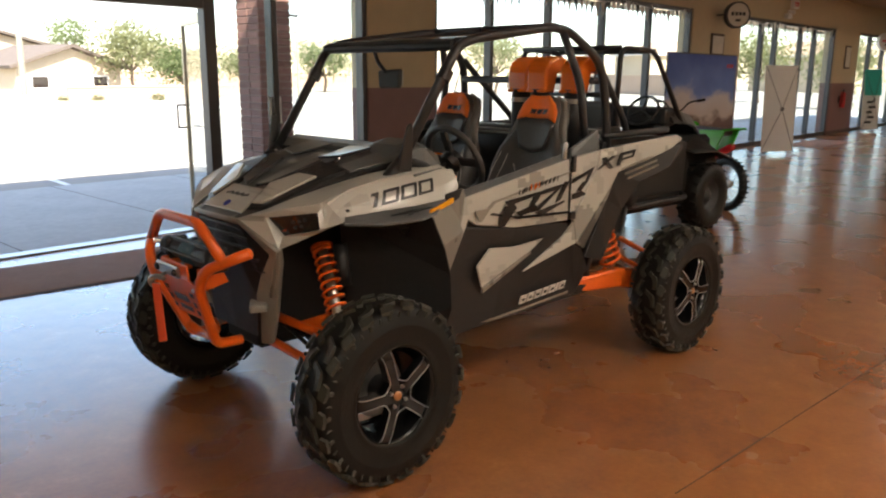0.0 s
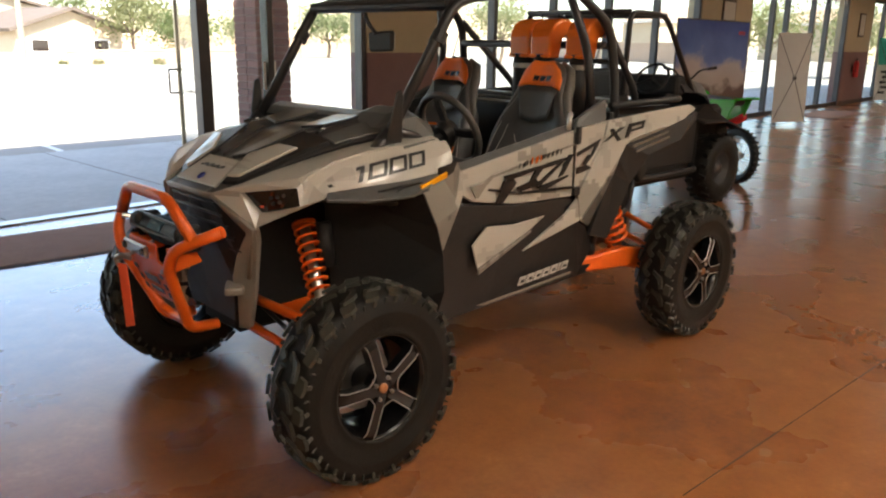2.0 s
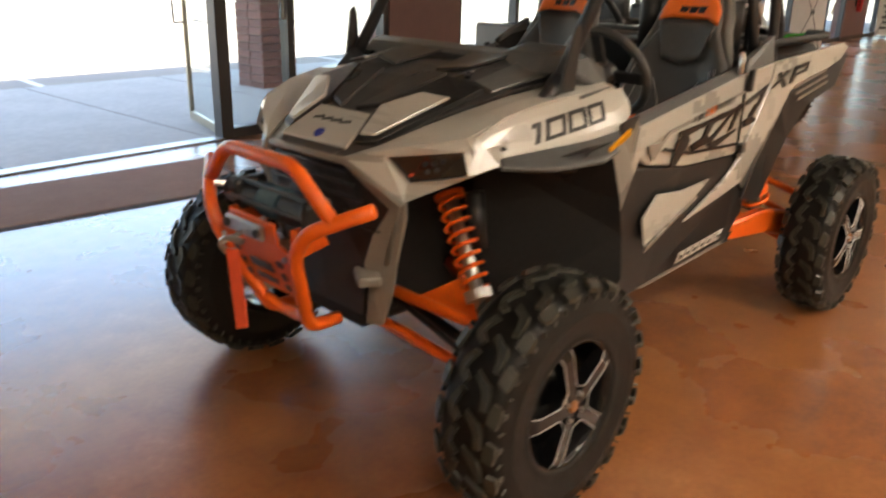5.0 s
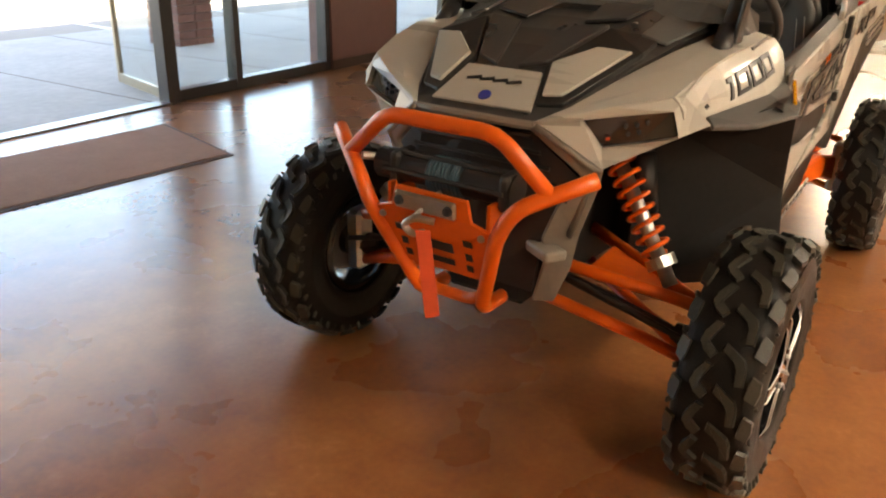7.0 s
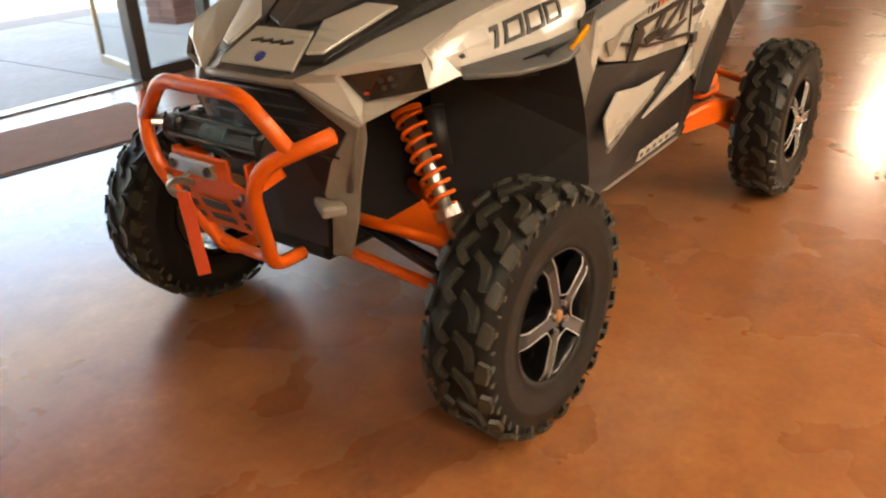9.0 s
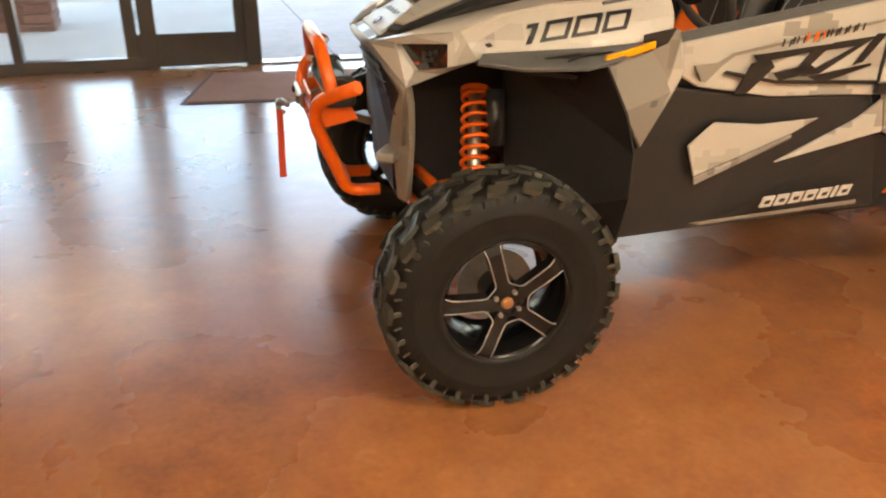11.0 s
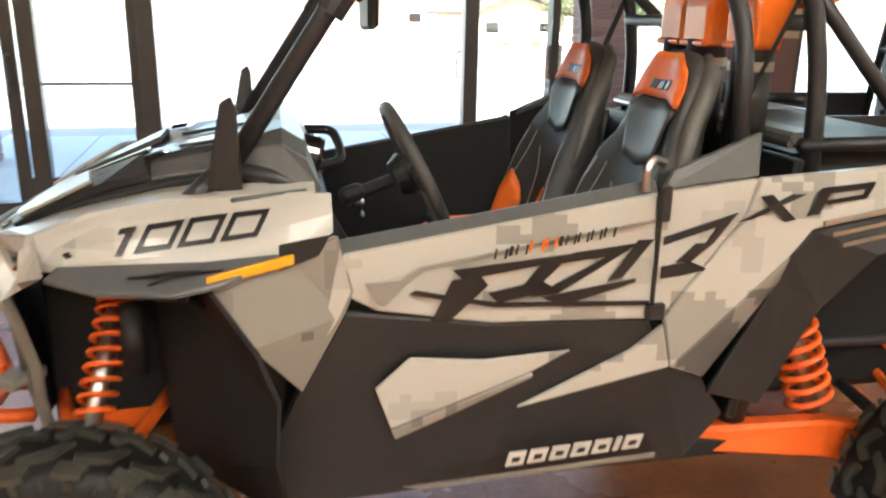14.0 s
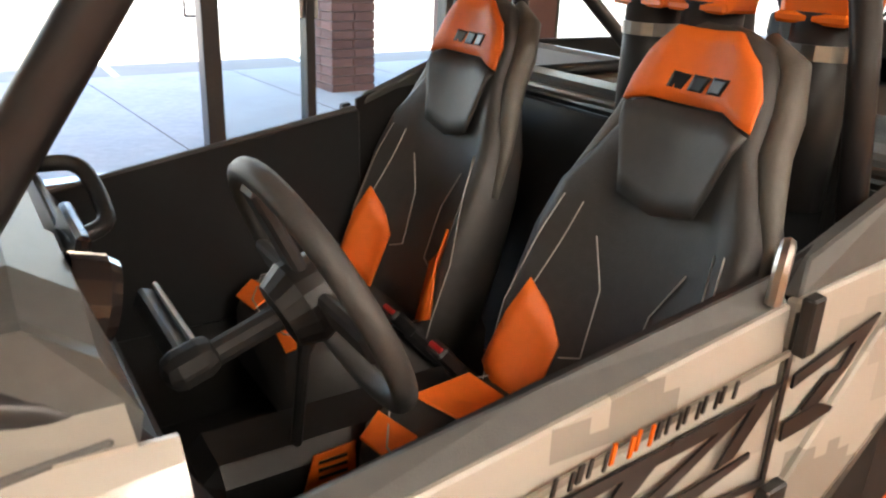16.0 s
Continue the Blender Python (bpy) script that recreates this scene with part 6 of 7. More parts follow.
part("knee_panel", plate([(0.545, -0.56, 1.115), (0.545, 0.46, 1.115), (0.60, 0.46, 0.80), (0.60, -0.56, 0.80)], 0.04, 0.012, (1, 0, 0)), M["black"], CAR, "black panel under the dashboard")
part("shifter", tube(bmesh.new(), [(0.26, 0.02, 0.78), (0.24, 0.02, 0.96), (0.225, 0.02, 1.02)], [0.011, 0.012, 0.024], 10), M["black"], CAR)
part("centre_console", boxed((0.12, -0.03, 0.66), (0.62, 0.17, 0.26), bev=0.03), M["black"], CAR)
part("foot_well", boxed((0.40, 0.30, 0.56), (0.36, 0.42, 0.10), bev=0.01), M["black_matte"], CAR)
for k in range(3):
    part("floor_rib", boxed((0.26 + 0.06 * k, 0.30, 0.62), (0.02, 0.34, 0.016), bev=0.004), M["black"], CAR)
part("pedal", boxed((0.50, 0.26, 0.74), (0.02, 0.06, 0.12), pose(0, 0, 0, 0, -35, 0), 0.004), M["steel"], CAR)
tag = part("warning_label", plate([(0.17, 0.075, 0.72), (0.27, 0.075, 0.72), (0.25, 0.075, 0.79), (0.17, 0.075, 0.795)], 0.003, 0, (0, 1, 0)), M["orange_vinyl"], CAR, "orange and black warning label")
for k in range(3):
    part("label_bar", boxed((0.215, 0.080, 0.775 - 0.016 * k), (0.055, 0.002, 0.006)), M["decal"], tag)
# firewall and storage box behind the seats
part("rear_firewall", plate([(-0.50, -0.64, 0.55), (-0.50, 0.54, 0.55), (-0.60, 0.54, 1.27), (-0.60, -0.64, 1.27)], 0.03, 0.006, (-1, 0, 0)), M["black"], CAR)
part("cargo_box", boxed((-0.98, MID, 1.14), (0.72, 1.06, 0.26), bev=0.03), M["black"], CAR, "black rear cargo box")
for s in (1, -1):
    part("cargo_rail", tube(bmesh.new(), rounded([(-0.62, side(s, 0.52), 1.30), (-1.30, side(s, 0.52), 1.31), (-1.36, side(s, 0.40), 1.31)], 0.05), 0.020, 10), M["black"], CAR, "", True)
    part("tail_light", boxed((-1.345, side(s, 0.46), 1.17), (0.04, 0.16, 0.07), bev=0.012), M["red"], CAR, "red tail light")
part("cross_shelf", boxed((-0.66, MID, 1.31), (0.10, 1.10, 0.04), bev=0.01), M["dash"], CAR)
part("shelf_trim", tube(bmesh.new(), [(-0.605, -0.60, 1.30), (-0.605, 0.50, 1.30)], 0.010, 8), M["steel"], CAR)

# --- intake stacks behind the seats: black pipes with orange swan-neck hoods
def intake(y, w):
    """A hood with a flat front, a rounded crown and an open throat to the rear."""
    out, inn = [], []
    for k in range(9):
        a = math.pi * 0.94 * k / 8
        out.append((-0.640 + 0.125 * math.cos(a), 1.640 + 0.095 * math.sin(a)))
        inn.append((-0.655 + 0.060 * math.cos(a), 1.630 + 0.035 * math.sin(a)))
    ring = [(-0.515, 1.530)] + out + list(reversed(inn)) + [(-0.600, 1.530)]
    bm = bmesh.new()
    lo = [bm.verts.new((x, y - w, z)) for x, z in ring]
    hi = [bm.verts.new((x, y + w, z)) for x, z in ring]
    n = len(ring)
    for k in range(n):
        bm.faces.new((lo[k], lo[(k + 1) % n], hi[(k + 1) % n], hi[k]))
    f1, f2 = bm.faces.new(lo), bm.faces.new(hi)
    rim = list({e for f in (f1, f2) for e in f.edges})
    bmesh.ops.bevel(bm, geom=rim, offset=0.016, segments=3, affect="EDGES", profile=0.5)
    bmesh.ops.triangulate(bm, faces=[f for f in bm.faces if len(f.verts) > 4])
    o = part("intake_hood", bm, M["orange_gloss"], CAR, "glossy orange intake hood with a rounded crown")
    part("hood_lip", boxed((-0.512, y, 1.540), (0.014, w * 1.9, 0.018), bev=0.005), M["orange_gloss"], o)
    part("intake_pipe", tube(bmesh.new(), [(-0.56, y, 1.22), (-0.56, y, 1.55)], w * 0.80, 16), M["black"], CAR, "black intake pipe", True)
    part("intake_clamp", tube(bmesh.new(), [(-0.56, y, 1.475), (-0.56, y, 1.50)], w * 0.85, 16), M["steel"], o)


intake(-0.032, 0.072)
intake(0.115, 0.072)
intake(0.350, 0.070)


# --- lettering and marks on the left flank, mirrored shapes on the right
def text_on(name, body, size, m, material, shear=0.0, sx=1.0):
    cu = bpy.data.curves.new(name, "FONT")
    cu.body, cu.size, cu.shear, cu.extrude, cu.align_x = body, size, shear, 0.0012, "LEFT"
    tmp = bpy.data.objects.new(name, cu)
    scene.collection.objects.link(tmp)
    dg = bpy.context.evaluated_depsgraph_get()
    me = bpy.data.meshes.new_from_object(tmp.evaluated_get(dg))
    bpy.data.objects.remove(tmp)
    me.materials.clear()
    me.materials.append(material)
    ob = new(name, me)
    ob.parent = CAR
    ob.matrix_basis = m @ Matrix.Diagonal((sx, 1, 1, 1))
    return ob


def flank(x, y, z, rise, lean=0.0, yaw=0.0):
    """A frame on the left flank: its x runs to the rear, rising by so many degrees."""
    return pose(x, y, z) @ Matrix.Rotation(radians(180 + yaw), 4, "Z") @ Matrix.Rotation(radians(90 + lean), 4, "X") @ Matrix.Rotation(radians(rise), 4, "Z")


# engine number on the fender, drawn with square slanted strokes laid on its curve
def fender_strokes(name, loops, material):
    """One character: bands of (along, up) corners, laid on the left fender and its mirror on the right."""
    for s in (1, -1):
        bm = bmesh.new()
        for quad in loops:
            n = 4
            for i in range(n):
                p = []
                for t, e in ((i / n, 0), ((i + 1) / n, 0), ((i + 1) / n, 1), (i / n, 1)):
                    a, b = (quad[0], quad[1]) if e == 0 else (quad[3], quad[2])
                    u, w = a[0] + (b[0] - a[0]) * t, a[1] + (b[1] - a[1]) * t
                    q = fender_at(1.052 - u - 0.030 * w, 0.265 + 0.43 * w + 0.10 * u / 0.34, 0.0035)
                    p.append(bm.verts.new((q.x, side(s, q.y), q.z)))
                bm.faces.new(p)
        bmesh.ops.remove_doubles(bm, verts=bm.verts, dist=0.0002)
        back_skin(bm, (0, -s * 0.004, 0))
        part(name, bm, material, CAR, "black slanted number" if s == 1 else "")


fender_strokes("digit_one", [[(0.018, 0), (0.018, 1), (0.034, 1), (0.034, 0)], [(0.000, 0.80), (0.000, 1), (0.018, 1), (0.018, 0.80)]], M["decal"])
for x0 in (0.058, 0.150, 0.242):
    w, tk = 0.080, 0.013
    fender_strokes("digit_zero", [[(x0, 0), (x0, 1), (x0 + tk, 1), (x0 + tk, 0)], [(x0 + w - tk, 0), (x0 + w - tk, 1), (x0 + w, 1), (x0 + w, 0)], [(x0 + tk, 0.82), (x0 + w - tk, 0.82), (x0 + w - tk, 1), (x0 + tk, 1)], [(x0 + tk, 0), (x0 + w - tk, 0), (x0 + w - tk, 0.18), (x0 + tk, 0.18)]], M["decal"])
for k, (pts) in enumerate((
    [(-0.395, 1.140), (-0.430, 1.146), (-0.565, 1.205), (-0.530, 1.205)],
    [(-0.445, 1.200), (-0.475, 1.205), (-0.545, 1.142), (-0.515, 1.138)],
    [(-0.575, 1.150), (-0.605, 1.153), (-0.635, 1.222), (-0.605, 1.218)],
    [(-0.605, 1.218), (-0.745, 1.232), (-0.740, 1.216), (-0.612, 1.203)],
    [(-0.745, 1.232), (-0.728, 1.190), (-0.712, 1.188), (-0.726, 1.222)],
    [(-0.728, 1.190), (-0.622, 1.178), (-0.616, 1.188), (-0.726, 1.202)],
)):
    both("quarter_mark", [(x, 0.6405 + 0.03 * max(0, -0.45 - x), z) for x, z in pts], 0.004, M["decal"], "black slanted model mark", 0, (0, 1, 0))
# large slanted mark on the door: broad black strokes, as three angular shapes
for pts in (
    [(0.345, 0.925), (0.300, 0.925), (0.215, 1.005), (0.235, 1.030), (0.300, 1.020)],
    [(0.300, 1.045), (0.275, 1.020), (0.090, 1.048), (0.140, 0.985), (0.105, 0.985), (0.015, 1.072)],
    [(0.215, 0.985), (0.190, 0.960), (0.045, 0.985), (0.085, 1.010)],
    [(0.010, 1.075), (0.040, 1.050), (-0.075, 1.062), (0.110, 0.970), (0.045, 0.975), (-0.150, 1.092)],
    [(0.085, 0.968), (0.030, 0.945), (-0.150, 0.995), (-0.150, 1.004)],
    [(-0.080, 1.000), (-0.115, 1.008), (-0.188, 1.100), (-0.150, 1.100)],
):
    both("door_mark", [(x, 0.6205 + 0.006 * (0.3 - x), z) for x, z in pts], 0.004, M["decal"], "angular black stroke of a door mark", 0, (0, 1, 0))
for pts in (
    [(-0.215, 1.105), (-0.400, 1.158), (-0.345, 1.085), (-0.325, 1.085), (-0.350, 1.125), (-0.215, 1.085)],
    [(-0.215, 1.030), (-0.290, 1.040), (-0.365, 1.008), (-0.320, 1.015), (-0.265, 1.005), (-0.215, 1.000)],
    [(-0.300, 1.085), (-0.345, 1.085), (-0.290, 1.040), (-0.250, 1.040)],
):
    both("door_mark", [(x, 0.6235, z) for x, z in pts], 0.004, M["decal"], "", 0, (0, 1, 0))
# name strip under the door top: thin bars, two of them orange
xs = 0.205
for k, w in enumerate((0.030, 0.008, 0.028, 0.034, 0.026, 0.008, 0.024, 0.026, 0.026, 0.028)):
    z = 1.068 + (0.205 - xs) * 0.166
    col = M["orange_gloss"] if k in (3, 4) else M["decal"]
    hgt = 0.028 if k in (3, 4) else 0.024
    for part_of in ((0.0, 0.17), (0.83, 1.0)) if w > 0.01 else ((0.0, 1.0),):
        a, b = xs - w * part_of[0], xs - w * part_of[1]
        both("name_bar", [(a, 0.6125 + 0.016 * (0.55 - a) + 0.0065, z), (b, 0.6125 + 0.016 * (0.55 - b) + 0.0065, z + (a - b) * 0.168), (b - 0.004, 0.6125 + 0.016 * (0.55 - b) + 0.0065, z + hgt), (a - 0.004, 0.6125 + 0.016 * (0.55 - a) + 0.0065, z + hgt)], 0.003, col, "", 0, (0, 1, 0))
    xs -= w * 0.86 + 0.009
# pale maker's mark on the sill: seven blocks
xs = 0.145
for k in range(7):
    w = 0.030 if k == 5 else 0.046
    if k == 5:
        w = 0.014
    z = 0.503 + (0.145 - xs) * 0.055
    both("sill_mark", [(xs, 0.5905, z), (xs - w, 0.5905, z + w * 0.05), (xs - w - 0.008, 0.598, z + 0.044), (xs - 0.008, 0.598, z + 0.042)], 0.005, M["white_ink"], "pale block of the sill mark", 0, (0, 1, 0))
    if k != 5:
        both("sill_mark_gap", [(xs - w * 0.32, 0.5965, z + 0.014), (xs - w * 0.75, 0.5965, z + 0.015), (xs - w * 0.75 - 0.003, 0.5995, z + 0.028), (xs - w * 0.32 - 0.003, 0.5995, z + 0.027)], 0.004, M["decal"], "", 0, (0, 1, 0))
    xs -= w + 0.012
both("fender_sting", [(1.00, 0.620, 1.058), (0.90, 0.640, 1.074), (0.80, 0.655, 1.078), (0.90, 0.660, 1.068), (0.95, 0.672, 1.057), (0.93, 0.645, 1.064)], 0.003, M["decal"], "", 0, (0, 0.3, 1))
both("fender_bolt", [(1.150, 0.505, 1.085), (1.135, 0.510, 1.090), (1.125, 0.512, 1.080), (1.140, 0.508, 1.074)], 0.006, M["decal"], "", 0.001, (0, 1, 0))

# ---------- a second, black utility vehicle parked behind, nose the other way ----------
UTV = thing("utility_vehicle", pose(-3.66, -1.77, 0, 0, 0, 180), "black utility side-by-side with a cargo bed and front guard", "utility vehicle")


def knob(tyre, m):
    """One plain tread block of the tyres on the other vehicles."""
    if "knob" in LUGS:
        clone(LUGS["knob"], tyre, m, "tread_lug")
    else:
        LUGS["knob"] = part("tread_lug", boxed((0, 0, 0), (0.030, 0.085, 0.038), bev=0.005), M["rubber"], tyre)
        LUGS["knob"].matrix_basis = m


def plain_wheel(parent, x, y, z, flip, r=0.36):
    m = pose(x, y, z, 0, 0, 180 if flip else 0)
    w = part("wheel", lathe(bmesh.new(), [(0.0, 0.085), (0.05, 0.08), (0.07, 0.04), (0.130, 0.03), (0.160, 0.09), (0.172, 0.10), (0.165, 0.0), (0.17, -0.09), (0.15, -0.09), (0.0, -0.05)], 32), M["skin_dark"], parent, "dark steel wheel", True)
    w.matrix_basis = m
    ty = part("tyre", lathe(bmesh.new(), [(0.165, -0.10), (0.20, -0.125), (0.27, -0.13), (r - 0.02, -0.115), (r - 0.012, 0.0), (r - 0.02, 0.115), (0.27, 0.13), (0.20, 0.125), (0.165, 0.10)], 40), M["rubber"], parent, "black off-road tyre", True)
    ty.matrix_basis = m
    for k in range(20):
        for yc, da in ((-0.075, 0.0), (0.075, 0.5)):
            mm = Matrix.Rotation(-2 * math.pi * (k + da) / 20, 4, "Y") @ Matrix.Translation((r - 0.012, yc, 0)) @ Matrix.Rotation(radians(20 if yc < 0 else -20), 4, "X")
            knob(ty, mm)


for x in (-0.78, 1.22):
    plain_wheel(UTV, x, -0.63, 0.36, True)
    plain_wheel(UTV, x, 0.63, 0.36, False)


def up(name, bm, mt="black", label="", smooth=False):
    return part(name, bm, M[mt], UTV, label, smooth)


up("body", boxed((0.22, 0, 0.60), (1.45, 1.20, 0.62), bev=0.05, seg=2), "black_matte")
up("side_panel", plate([(-0.35, -0.62, 0.45), (0.80, -0.62, 0.45), (0.80, -0.64, 0.95), (0.55, -0.66, 1.02), (-0.35, -0.66, 1.05)], 0.03, 0.008, (0, 1, 0)), "black")
up("side_panel", plate([(-0.35, 0.62, 0.45), (0.80, 0.62, 0.45), (0.80, 0.64, 0.95), (0.55, 0.66, 1.02), (-0.35, 0.66, 1.05)], 0.03, 0.008, (0, -1, 0)), "black")
bm = bmesh.new()
loft(bm, [[(x, -w, z - 0.14), (x, -w * 0.86, z - 0.02), (x, -w * 0.4, z), (x, w * 0.4, z), (x, w * 0.86, z - 0.02), (x, w, z - 0.14)] for x, w, z in ((0.50, 0.64, 1.31), (0.80, 0.62, 1.29), (1.10, 0.55, 1.24), (1.34, 0.47, 1.15), (1.46, 0.41, 1.00), (1.50, 0.40, 0.80))])
thicken(bm, 0.02)
up("hood", bm, "hood_black", "black hood with grey stripes")
for y in (-0.36, 0.36):
    up("hood_stripe", plate([(0.85, y - 0.05, 1.292), (0.85, y + 0.06, 1.292), (1.28, y * 0.80 + 0.03, 1.19), (1.28, y * 0.80 - 0.03, 1.19)], 0.006, 0, (0, 0, 1)), "grey_body")
for s in (1, -1):
    up("front_fender", plate([(0.78, s * 0.60, 0.90), (0.78, s * 0.74, 0.86), (1.20, s * 0.78, 0.86), (1.52, s * 0.75, 0.78), (1.60, s * 0.62, 0.74), (1.50, s * 0.42, 0.90), (1.2, s * 0.50, 1.02)], 0.02, 0.005, (0, 0, -1)), "black", "black front fender")
    up("rear_fender", plate([(-1.20, s * 0.70, 0.80), (-1.12, s * 0.74, 0.86), (-0.45, s * 0.74, 0.86), (-0.35, s * 0.70, 0.75), (-0.35, s * 0.60, 0.88), (-1.20, s * 0.60, 0.90)], 0.02, 0.005, (0, 0, -1)), "black")
    up("headlight", boxed((1.485, s * 0.28, 0.92), (0.05, 0.18, 0.09), pose(0, 0, 0, 0, 20, 0), 0.015), "lens")
    up("cage_side", tube(bmesh.new(), rounded([(0.72, s * 0.60, 1.15), (0.16, s * 0.58, 1.86), (-0.42, s * 0.58, 1.88), (-0.50, s * 0.60, 1.0)], 0.12), 0.026, 12), "cage", "black roll cage side hoop", True)
    up("bed_side", boxed((-1.10, s * 0.62, 1.03), (1.25, 0.05, 0.28), bev=0.012), "black", "black cargo bed side")
for x, z in ((0.16, 1.86), (-0.42, 1.88), (-0.46, 1.45)):
    up("cage_cross", tube(bmesh.new(), [(x, -0.58, z), (x, 0.58, z)], 0.024, 12), "cage", "", True)
for k in range(5):
    up("screen_bar", tube(bmesh.new(), [(-0.46, -0.40 + 0.2 * k, 1.45), (-0.43, -0.40 + 0.2 * k, 1.86)], 0.010, 6), "cage")
up("front_guard", tube(bmesh.new(), rounded([(1.42, -0.50, 0.45), (1.60, -0.50, 0.50), (1.64, -0.50, 0.74), (1.56, -0.48, 0.84), (1.56, 0.48, 0.84), (1.64, 0.50, 0.74), (1.60, 0.50, 0.50), (1.42, 0.50, 0.45)], 0.07), 0.024, 12), "cage", "black tubular front guard", True)
for z in (0.52, 0.62, 0.72):
    up("guard_bar", tube(bmesh.new(), [(1.625, -0.50, z), (1.625, 0.50, z)], 0.016, 10), "cage")
up("grille", boxed((1.47, 0, 0.72), (0.10, 0.80, 0.40), bev=0.03), "black")
up("bed_floor", boxed((-1.10, 0, 0.90), (1.25, 1.20, 0.06), bev=0.01), "black_matte")
tg = up("tailgate", boxed((-1.75, 0, 1.04), (0.06, 1.22, 0.30), bev=0.02), "grey_body", "grey tailgate with a pale mark")
for k in range(6):
    part("tailgate_mark", boxed((-1.783, 0.30 - 0.115 * k, 1.06), (0.006, 0.085, 0.05)), M["white_ink"], tg)
up("bench_seat", boxed((-0.12, 0, 0.92), (0.42, 1.10, 0.14), bev=0.04, seg=2), "vinyl")
for y in (-0.33, 0.33):
    up("seat_back", boxed((-0.36, y, 1.17), (0.11, 0.46, 0.44), pose(0, 0, 0, 0, -10, 0), 0.04, 2), "vinyl")
up("dashboard", boxed((0.52, 0, 1.22), (0.22, 1.18, 0.20), bev=0.05, seg=2), "black")
st = up("steering_wheel", tube(bmesh.new(), [Matrix.Translation((0.38, -0.34, 1.28)) @ Matrix.Rotation(radians(-55), 4, "Y") @ Vector((0.17 * math.cos(a), 0.17 * math.sin(a), 0)) for a in np.linspace(0, 2 * math.pi, 31)[:-1]], 0.014, 10, True), "black", "black steering wheel", True)
part("wheel_column", tube(bmesh.new(), [(0.38, -0.34, 1.28), (0.54, -0.34, 1.16)], 0.03, 10), M["black"], st)
for a in (0, 120, 240):
    p = Matrix.Translation((0.38, -0.34, 1.28)) @ Matrix.Rotation(radians(-55), 4, "Y") @ Vector((0.165 * math.cos(radians(a)), 0.165 * math.sin(radians(a)), 0))
    part("wheel_spoke", tube(bmesh.new(), [(0.38, -0.34, 1.28), p], 0.012, 8), M["black"], st)

# ---------- green dirt bike beyond it ----------
BIKE = thing("dirt_bike", pose(-6.15, -1.50, 0, 0, 0, 249), "green and black dirt bike with knobbly tyres", "motorcycle")


def bike_wheel(x, r):
    ty = part("tyre", tube(bmesh.new(), [(x + (r - 0.05) * math.cos(a), 0, r + (r - 0.05) * math.sin(a)) for a in np.linspace(0, 2 * math.pi, 41)[:-1]], 0.05, 12, True), M["rubber"], BIKE, "black knobbly tyre", True)
    for k in range(30):
        a = 2 * math.pi * k / 30
        for y in (-0.03, 0.03):
            knob(ty, Matrix.Translation((x, 0, r)) @ Matrix.Rotation(-a - (0.1 if y > 0 else 0), 4, "Y") @ Matrix.Translation((r - 0.006, y, 0)) @ Matrix.Scale(0.5, 4))
    rim = part("rim", tube(bmesh.new(), [(x + (r - 0.10) * math.cos(a), 0, r + (r - 0.10) * math.sin(a)) for a in np.linspace(0, 2 * math.pi, 41)[:-1]], 0.018, 8, True), M["steel"], BIKE, "bare alloy rim", True)
    part("hub", tube(bmesh.new(), [(x, -0.06, r), (x, 0.06, r)], 0.045, 14), M["steel"], rim)
    part("brake_disc", tube(bmesh.new(), [(x, 0.055, r), (x, 0.06, r)], 0.11, 24), M["machined"], rim)
    for k in range(18):
        a = 2 * math.pi * k / 18
        part("spoke", tube(bmesh.new(), [(x + 0.04 * math.cos(a + 0.5), 0.04 * (-1) ** k, r + 0.04 * math.sin(a + 0.5)), (x + (r - 0.11) * math.cos(a), 0, r + (r - 0.11) * math.sin(a))], 0.003, 5), M["steel"], rim)


bike_wheel(0.0, 0.33)
bike_wheel(1.42, 0.35)


def bp(name, bm, mt, label="", smooth=False):
    return part(name, bm, M[mt], BIKE, label, smooth)


bm = bmesh.new()
loft(bm, [[(x, -w, z - 0.02), (x, -w * 0.6, z), (x, w * 0.6, z), (x, w, z - 0.02)] for x, w, z in ((-0.20, 0.06, 1.03), (-0.12, 0.09, 1.025), (0.05, 0.105, 1.00), (0.30, 0.105, 0.975))])
thicken(bm, 0.012)
bp("rear_fender", bm, "green", "bright green rear fender")
bp("side_plate", plate([(-0.02, 0.105, 0.99), (0.42, 0.11, 0.97), (0.38, 0.11, 0.68), (0.10, 0.11, 0.76)], 0.02, 0.004, (0, 1, 0)), "green")
bp("side_plate", plate([(-0.02, -0.105, 0.99), (0.42, -0.11, 0.97), (0.38, -0.11, 0.68), (0.10, -0.11, 0.76)], 0.02, 0.004, (0, -1, 0)), "green")
bp("seat", boxed((0.42, 0, 0.96), (0.72, 0.20, 0.09), bev=0.03, seg=2), "vinyl", "black bench seat")
bp("tank", boxed((0.86, 0, 0.96), (0.34, 0.26, 0.24), pose(0, 0, 0, 0, -12, 0), 0.06, 2), "green", "green fuel tank")
bp("engine", boxed((0.70, 0, 0.52), (0.42, 0.26, 0.38), bev=0.05, seg=2), "skin_dark")
bp("swing_arm", tube(bmesh.new(), [(0.0, 0.09, 0.33), (0.55, 0.08, 0.45)], 0.03, 8), "steel")
bp("swing_arm", tube(bmesh.new(), [(0.0, -0.09, 0.33), (0.55, -0.08, 0.45)], 0.03, 8), "steel")
bp("frame_tube", tube(bmesh.new(), rounded([(0.45, 0, 0.88), (0.98, 0, 0.98), (1.00, 0, 0.80), (0.80, 0, 0.30), (0.50, 0, 0.34), (0.45, 0, 0.88)], 0.05), 0.022, 8), "green")
